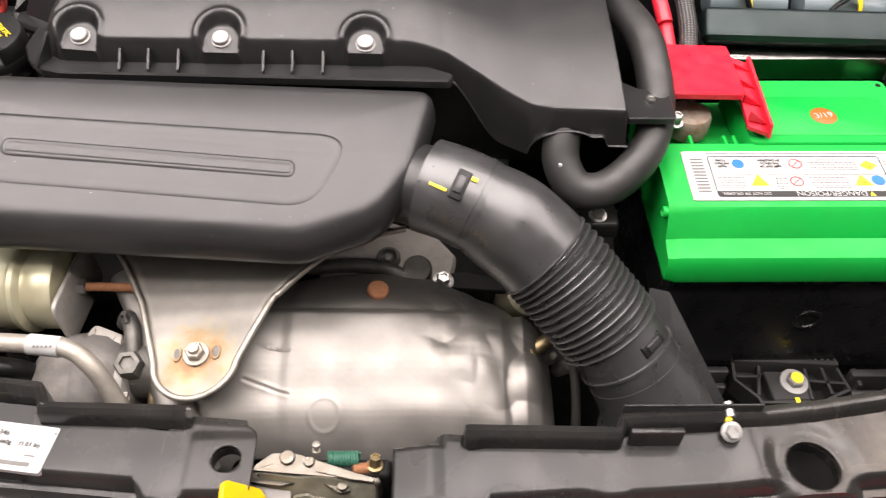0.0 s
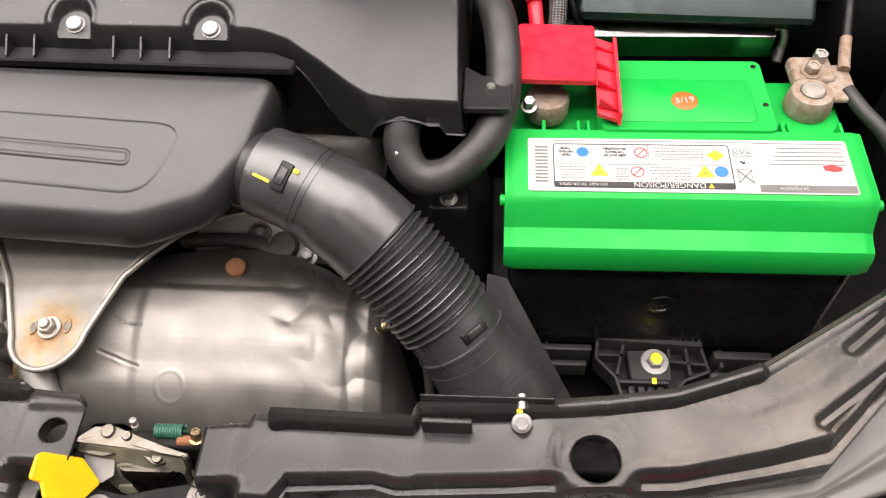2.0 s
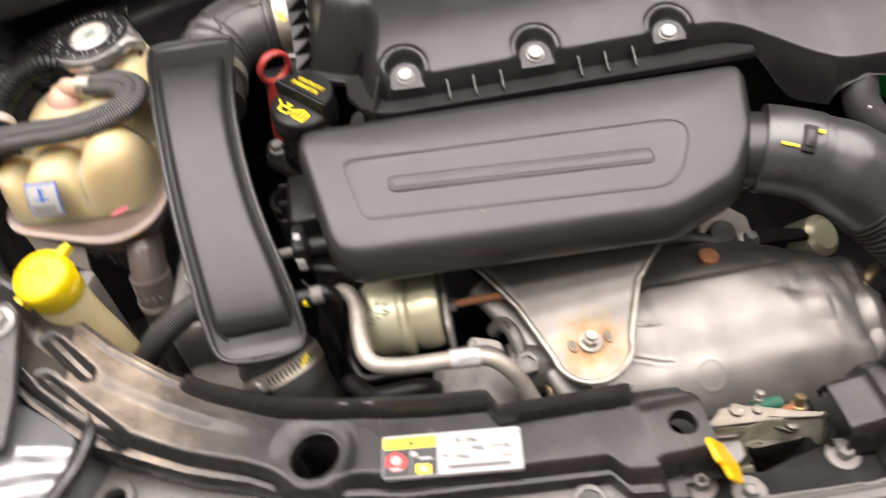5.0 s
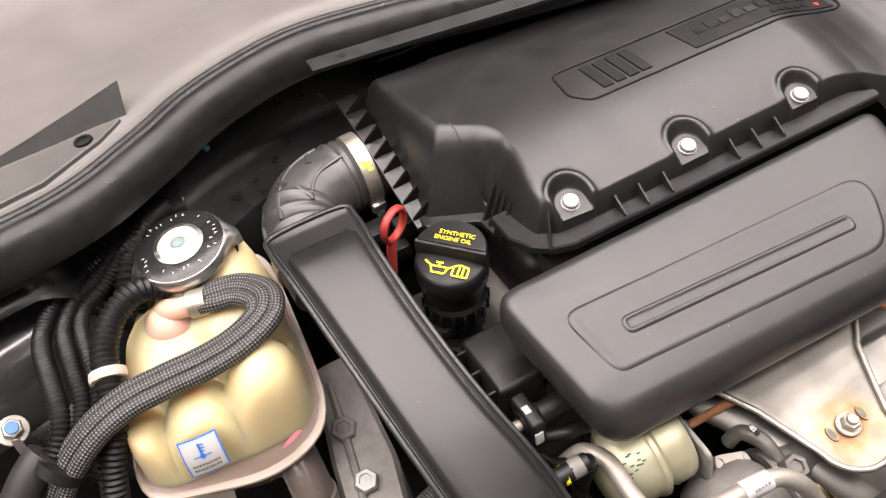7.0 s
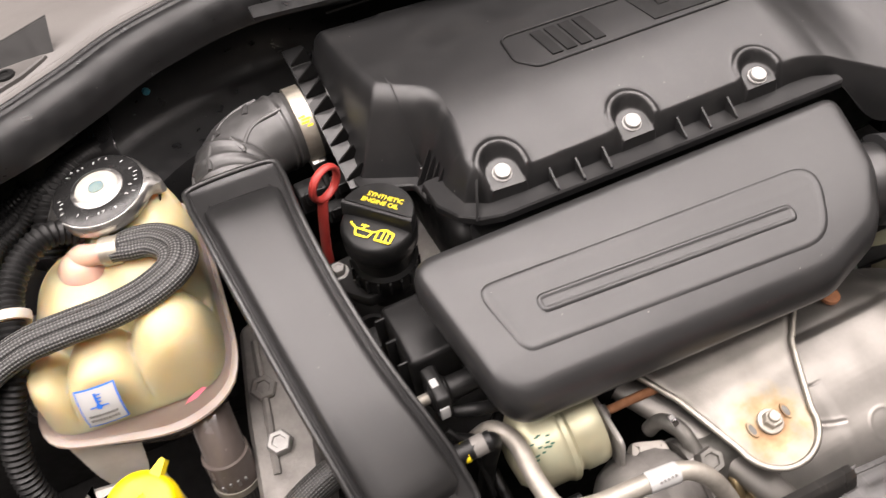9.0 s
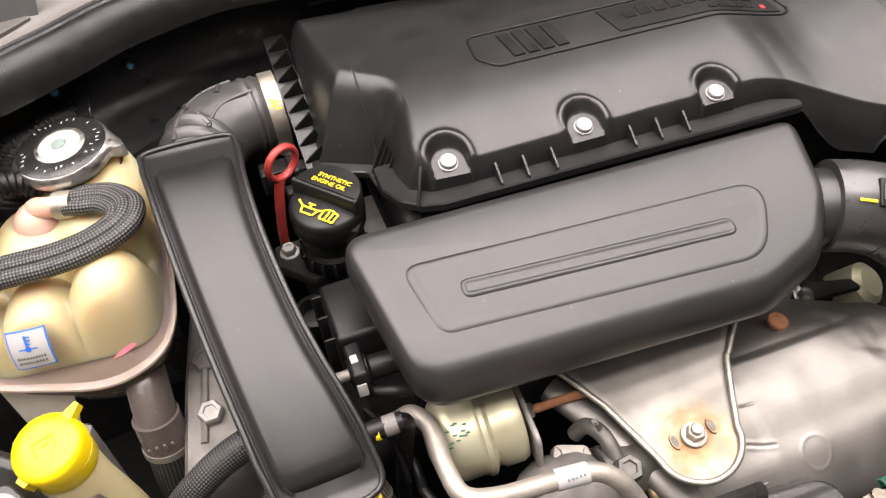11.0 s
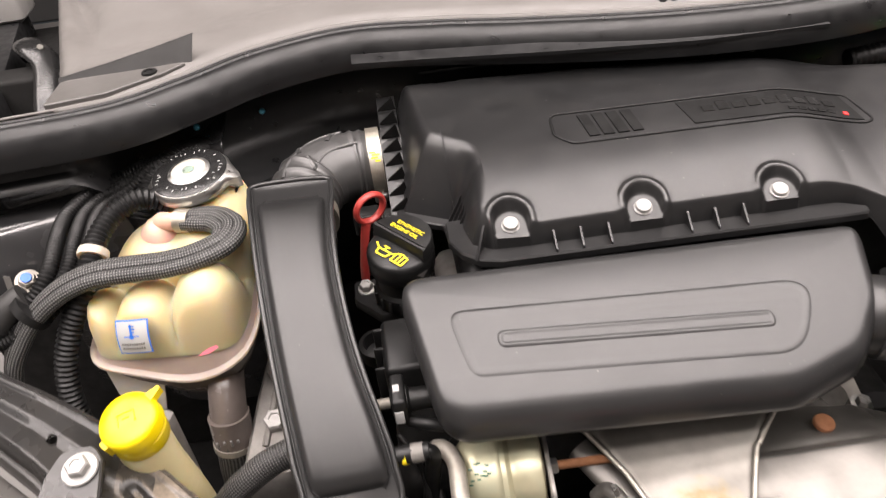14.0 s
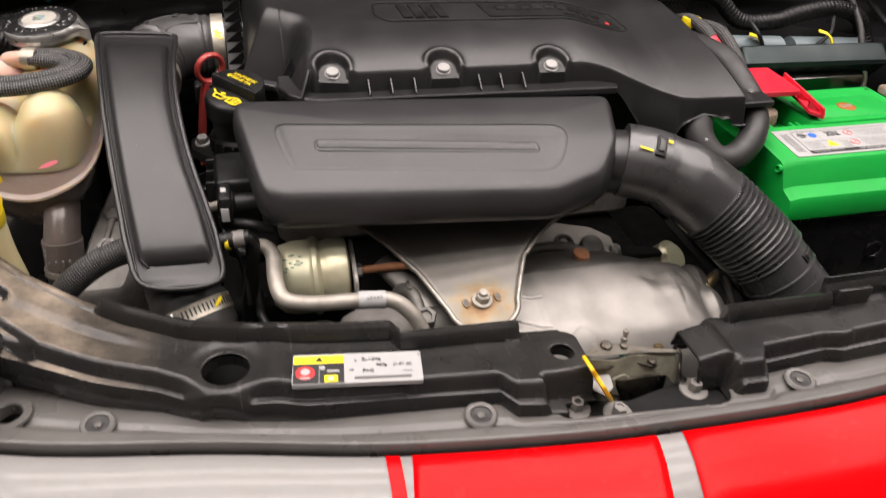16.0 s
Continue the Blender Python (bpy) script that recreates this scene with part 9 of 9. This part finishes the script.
    # flat arm carrying the yellow lever
    ax = Vector((0.012, -0.016, -0.010)).normalized()
    nn = Vector((0.05, -0.52, 0.85)).normalized()
    ax = (ax - nn * nn.dot(ax)).normalized()
    am = Matrix((ax, nn.cross(ax), nn)).transposed().to_4x4()
    am.translation = (-0.112, 0.222, 0.966)
    bm = bmesh.new()
    slab(bm, rpoly([(-0.012, -0.006), (0.004, -0.010), (0.014, -0.006), (0.014, 0.005), (0.002, 0.012), (-0.008, 0.010)], 0.003, 3), [(0.0003, 0), (0, 0.0004), (0, 0.0014), (0.0003, 0.0018)])
    for v in bm.verts:
        v.co = am @ v.co
    part("lever_arm", bm, M_BOLT, t, "pale zinc lever arm")
    bm = bmesh.new()
    rings = []
    for z, x0, x1, y0, y1 in ((0.972, -0.097, -0.056, 0.213, 0.230), (0.966, -0.097, -0.057, 0.211, 0.230), (0.958, -0.094, -0.064, 0.209, 0.228), (0.945, -0.091, -0.070, 0.206, 0.226), (0.925, -0.090, -0.072, 0.205, 0.225)):
        rings.append([Vector((p[0], p[1], z)) for p in rpoly([(x0, y0), (x1, y0), (x1, y1), (x0, y1)], 0.006, 4)])
    loft(bm, rings)
    part("latch_casting", bm, M_LATCH, t, angle=60)
    # upright front sheet with a lower window, its zinc foot and boss
    up = Vector((0, 0.28, 0.96))
    fm = Matrix((Vector((0.995, -0.1, 0)), up, Vector((0.995, -0.1, 0)).cross(up))).transposed().to_4x4()
    fm.translation = (-0.082, 0.2170, 0.965)
    for name, out, z, mat in (("front_sheet", [(-0.038, 0.024), (-0.012, 0.021), (0.0, 0.025), (0.036, 0.025), (0.041, 0.007), (0.037, -0.006), (0.030, 0.004), (0.013, 0.003), (0.008, -0.014), (-0.004, -0.024), (-0.024, -0.024), (-0.035, -0.006)], 0.0, M_ZINC),
                              ("zinc_foot", [(-0.022, -0.026), (-0.003, -0.026), (0.001, -0.016), (-0.008, -0.014), (-0.022, -0.018)], 0.0022, M_GOLD),
                              ("boss", [(-0.018, -0.008), (-0.004, -0.010), (0.002, 0.002), (-0.006, 0.010), (-0.017, 0.006)], 0.0022, M_ZINC)):
        bm = bmesh.new()
        slab(bm, rpoly(out, 0.003, 3), [(0.0004, z), (0, z + 0.0005), (0, z + 0.0016), (0.0007, z + 0.0022)])
        for v in bm.verts:
            v.co.z += 0.0012 * math.sin(v.co.x * 180) if name == "front_sheet" else 0.0
            v.co = fm @ v.co
        part(name, bm, mat, t)
    # yellow lever: a thin tilted blade
    bm = bmesh.new()
    out = [(-0.010, -0.015), (-0.006, -0.011), (0.028, -0.003), (0.050, -0.016), (0.038, -0.036), (0.022, -0.042), (0.007, -0.043), (0.001, -0.033), (-0.009, -0.034)]
    nn = Vector((0.857, 0.045, 0.515)).normalized()
    xx = (Vector((0.75, 0.0, -0.65)) - nn * nn.dot(Vector((0.75, 0.0, -0.65)))).normalized()
    mm = Matrix((xx, nn.cross(xx), nn)).transposed().to_4x4()
    mm = mm @ Matrix.Scale(0.85, 4)
    mm.translation = (-0.131, 0.222, 0.998)
    pts = rpoly(out, 0.0035, 4)
    loft(bm, [[mm @ Vector((p[0], p[1], z)) for p in inset(pts, -d)] for d, z in ((-0.0008, -0.0019), (0, -0.0011), (0, 0.0011), (-0.0008, 0.0019))])
    part("release_lever", bm, M_LEVER, t, "bright yellow release lever")
    raised = ("upper_plate", "lower_plate", "folded_end", "turned_leg", "rivet", "spring_pin", "lever_arm", "release_lever")
    for ob in t.children:
        if ob.name.split(".")[0] in raised:
            ob.data.transform(Matrix.Translation((0.0005, -0.0028, 0.006)))


latch()


def rail_hardware():
    t = thing("rail_bolt", (0.183, 0.243, 1.0), "zinc bolt with a yellow paint mark on the crossmember lip", "bolt")
    bm = bmesh.new()
    tube(bm, [(0.183, 0.262, 1.008), (0.183, 0.252, 1.0065)], 0.0035, 12, smooth=False)
    part("shank", bm, M_STEEL, t)
    hexhead(t, (0.183, 0.245, 1.001), (0, -0.55, 0.8), 0.0048, 0.0045, 0.007, M_BOLT)
    bm = bmesh.new()
    block(bm, 0.1795, 0.1835, 0.2497, 0.2535, 1.004, 1.0072, 0.0003)
    part("paint_mark", bm, M_YINK, t)
    # bracket tab over the lip
    t = thing("lip_bracket", (0.14, 0.25, 1.0), "black steel tab clipped over the crossmember lip", "bracket")
    bm = bmesh.new()
    block(bm, 0.116, 0.15, 0.238, 0.2425, 0.99, 1.012, 0.001)
    block(bm, 0.114, 0.205, 0.2565, 0.2585, 0.99, 1.0135, 0.0008)
    part("tab", bm, M_RAIL, t)
    # wing bracket of the headlamp with its bolt
    t = thing("lamp_bracket", (-0.62, 0.395, 1.05), "black steel headlamp bracket with a washer bolt", "bracket")
    bm = bmesh.new()
    slab(bm, rpoly([(-0.645, 0.395), (-0.636, 0.414), (-0.612, 0.416), (-0.604, 0.404), (-0.6, 0.333), (-0.603, 0.295), (-0.63, 0.30), (-0.65, 0.362)], [0.006, 0.012, 0.01, 0.008, 0.01, 0.006, 0.01, 0.01]),
         [(0.001, 1.0485), (0, 1.0495), (0, 1.053), (0.0012, 1.0545)], lambda x, y: 0.2 * (y - 0.405))
    part("plate", bm, M_DUSTY, t)
    hexhead(t, (-0.6185, 0.3965, 1.0535), (0, -0.2, 1), 0.0085, 0.007, 0.0135, M_BOLT)
    # headlamp below and outside
    t = thing("headlamp", (-0.67, 0.305, 0.9), "clear headlamp with a black upper housing", "headlamp")

    def oval(q, z, n):
        return [Vector((-0.665 + q * (0.10 * math.cos(a) + 0.03 * math.sin(a)), 0.295 + q * 0.085 * math.sin(a), z)) for a in [2 * math.pi * k / n for k in range(n)]]
    bm = bmesh.new()
    loft(bm, [oval(q, z, 36) for q, z in ((0.2, 1.022), (0.6, 1.018), (0.9, 1.0), (1.0, 0.965), (1.0, 0.88), (0.9, 0.8))])
    part("lens", bm, M_LENS, t, "clear ribbed lens")
    bm = bmesh.new()
    ring_tube(bm, oval(1.02, 1.002, 72), 0.006, 8)
    part("rim", bm, M_GLOSS, t)


rail_hardware()


def rail_label():
    """Air conditioning label on the crossmember."""
    t = thing("refrigerant_label", (-0.3, 0.245, 0.99), "white, yellow and black refrigerant warning label on the crossmember", "label")
    a, b, c = Vector((-0.3458, 0.2660, 0.9968)), Vector((-0.2503, 0.2535, 0.9958)), Vector((-0.349, 0.2340, 0.9965))
    xax = (b - a).normalized()
    yax = (a - c)
    yax = (yax - xax * yax.dot(xax)).normalized()
    m = Matrix((xax, yax, xax.cross(yax))).transposed().to_4x4()
    m.translation = c
    w, h = 0.0965, 0.0318
    bm = bmesh.new()
    loft(bm, [[m @ Vector((p.x, p.y, z)) for p in rpoly(rect(0, w, 0, h), 0.002, 3)] for z in (-0.003, 0.0008)])
    base = part("label_sheet", bm, M_WHITE, t)

    def ink(name, mat, shapes, z=0.0011):
        q = bmesh.new()
        for s in shapes:
            if len(s) == 4:
                patch(q, m, *s, z=z)
            elif len(s) == 3:
                disc(q, m, *s, z=z)
            else:
                flat_poly(q, m, list(zip(s[::2], s[1::2])), z)
        part(name, q, mat, base)
    ink("yellow_band", M_YINK, [(0.0006, 0.038, 0.0215, 0.0299)])
    ink("black_field", M_INK, [(0.0006, 0.038, 0.0006, 0.0212)])
    ink("warning_sign", M_INK, [(0.0165, 0.0232, 0.0225, 0.0232, 0.0195, 0.0286)], 0.0014)
    ink("ban_sign", M_REDINK, [(0.0095, 0.0115, 0.0072)], 0.0014)
    ink("ban_inner", M_WHITE, [(0.0095, 0.0125, 0.0035), (0.006, 0.013, 0.005, 0.007)], 0.0017)
    ink("yellow_square", M_YINK, [(0.0235, 0.0335, 0.0015, 0.0085)], 0.0014)
    ink("sign_mark", M_WHITE, [(0.0265, 0.0305, 0.003, 0.007), (0.022, 0.0165, 0.0022), (0.0195, 0.0199, 0.0005, 0.021), (0.0255, 0.0345, 0.0118, 0.0138)], 0.0015)
    ink("small_print", M_GREYINK, [(0.046, 0.0475, 0.022, 0.0245), (0.042, 0.0455, 0.0125, 0.0145), (0.0455, 0.088, 0.0035, 0.0062), (0.082, 0.089, 0.0102, 0.0112), (0.0943, 0.0958, 0.0268, 0.0283)])
    words("printed_word", "R-134a", m @ Matrix.Translation((0.0585, 0.0243, 0.0012)), 0.0052, M_INK, base)
    words("printed_word", "460g", m @ Matrix.Translation((0.066, 0.0180, 0.0012)), 0.0042, M_INK, base)
    words("printed_word", "(1.01 lb)", m @ Matrix.Translation((0.082, 0.0180, 0.0012)), 0.0042, M_INK, base)
    words("printed_word", "PAG", m @ Matrix.Translation((0.056, 0.0120, 0.0012)), 0.0046, M_INK, base)


rail_label()


def cowl_details():
    # dark triangular end flap and grille holes of the cowl
    t = thing("cowl_end_flap", (-0.57, 0.74, 1.19), "dark grey triangular rubber flap at the end of the cowl", "trim")
    bm = bmesh.new()
    loft(bm, [[Vector((-0.534, 0.757 + o, 1.222)), Vector((-0.541, 0.742 + o, 1.194)), Vector((-0.60, 0.739 + o, 1.199)), Vector((-0.664, 0.738 + o, 1.200)), Vector((-0.664, 0.740 + o, 1.204)), Vector((-0.62, 0.745 + o, 1.209)), Vector((-0.57, 0.752 + o, 1.216))] for o in (0, 0.003)])
    part("flap", bm, M_RUBBER, t)
    bm = bmesh.new()
    slab(bm, rpoly([(-0.666, 0.690), (-0.662, 0.736), (-0.541, 0.742), (-0.565, 0.722), (-0.612, 0.697)], 0.003, 3), [(0, 1.196), (0, 1.2015), (0.001, 1.2025)])
    part("base_panel", bm, M_COWLDARK, t, "dark grey corner panel")
    bm = bmesh.new()
    lathe(bm, [(0.0075, 0), (0.007, 0.0018), (0.004, 0.0024), (0.0035, 0.001)], axis((-0.576, 0.727, 1.2025), (0, 0, 1)), 18)
    part("push_clip", bm, M_BLACK, t)
    t = thing("cowl_clip", (-0.321, 0.864, 1.2), "black oval clip on the grey cowl cover", "clip")
    bm = bmesh.new()
    ring_tube(bm, [(-0.321 + 0.022 * math.cos(a), 0.868 + 0.009 * math.sin(a), 1.2015) for a in [2 * math.pi * k / 24 for k in range(24)]], 0.003, 8)
    part("clip_ring", bm, M_BLACK, t)
    t = thing("hinge_assembly", (-0.745, 0.86, 1.1), "glossy black bonnet hinge arm in the gap beside the cowl", "hinge")
    bm = bmesh.new()
    block(bm, -0.95, -0.66, 0.87, 1.14, 1.05, 1.12, 0.01)
    part("recess", bm, M_DARK, t)
    bm = bmesh.new()
    tube(bm, [(-0.79, 1.0, 1.13), (-0.772, 0.95, 1.165), (-0.75, 0.905, 1.178), (-0.728, 0.88, 1.165), (-0.722, 0.83, 1.14), (-0.72, 0.80, 1.12)], 0.016, 12, flat=0.45)
    part("hinge_arm", bm, M_GLOSS, t)
    hexhead(t, (-0.735, 0.895, 1.178), (0.4, -0.5, 0.8), 0.004, 0.003, 0.005, M_DULL)
    bm = bmesh.new()
    tube(bm, [(-0.716, 1.0, 1.16), (-0.706, 0.93, 1.17), (-0.71, 0.88, 1.15)], 0.003, 8)
    part("hinge_spring", bm, M_BLACK, t)
    t = thing("wing_gutter", (-0.85, 0.95, 1.1), "dusty grey-black wing gutter beside the bonnet hinge", "wing")
    bm = bmesh.new()
    slab(bm, rpoly([(-0.745, 0.70), (-0.768, 0.80), (-0.81, 1.016), (-0.832, 1.13), (-1.0, 1.13), (-1.0, 0.70)], 0.004, 3), [(0, 1.10), (0, 1.149), (0.002, 1.152), (0.008, 1.152)])
    part("gutter_sheet", bm, M_SEAL, t)
    bm = bmesh.new()
    block(bm, -0.99, -0.815, 1.07, 1.13, 1.15, 1.2, 0.006)
    part("wing_edge", bm, M_PAINT, t, "grey painted wing edge")
    hexhead(t, (-0.83, 0.99, 1.152), (0, 0, 1), 0.006, 0.005, 0.009, M_DUSTY)
    for x, z in ((-0.026, 1.134), (0.013, 1.132)):
        st = thing("rubber_stud", (x, 0.735, z), "small grey rubber stud behind the filter housing", "stud", "rubber studs")
        bm = bmesh.new()
        lathe(bm, [(0.0055, 0), (0.0062, 0.006), (0.005, 0.009), (0.002, 0.0095)], axis((x, 0.738, z), (0.1, -1, 0.35)), 16)
        part("stud_body", bm, M_COWLDARK, st)
    t = thing("seal_flap", (-0.25, 0.71, 1.18), "flat black rubber strip under the bonnet seal", "seal")
    bm = bmesh.new()
    pts = [(-0.389, 0.742), (-0.3, 0.725), (-0.2, 0.704), (-0.07, 0.682), (0.05, 0.676)]
    rings = []
    for x, y in pts:
        rings.append([Vector((x, y, 1.1845)), Vector((x, y - 0.014, 1.181)), Vector((x, y - 0.014, 1.178)), Vector((x, y, 1.182))])
    loft(bm, rings)
    part("strip", bm, M_SEAL, t)
    t = thing("heat_foil_edge", (-0.2, 0.735, 1.16), "thin black bracket edge behind the filter housing", "bracket")
    bm = bmesh.new()
    tube(bm, [(-0.325, 0.752, 1.150), (-0.2, 0.736, 1.154), (-0.08, 0.712, 1.156)], 0.0025, 8)
    part("edge", bm, M_BLACK, t)
    # grille slots in the cowl
    t = thing("cowl_grille", (-0.07, 0.78, 1.2), "black honeycomb air grille set in the cowl", "grille")
    bm = bmesh.new()
    for r in range(4):
        for k in range(26):
            x = -0.085 + 0.00995 * k + (0.005 if r % 2 else 0) + 0.004 * r
            y = 0.728 + 0.0145 * r - 0.12 * (x + 0.085)
            z = 1.1985 + 0.012 * (y - 0.72) / 0.4
            lathe(bm, [(0.0042, 0), (0.0042, 0.003), (0.0039, 0.0034)], Matrix.Translation((x, y, z)) @ Matrix.Diagonal((1, 1.35, 1, 1)), 8)
    part("openings", bm, M_INK, t)
    tagged(t, kind="stuff")


cowl_details()
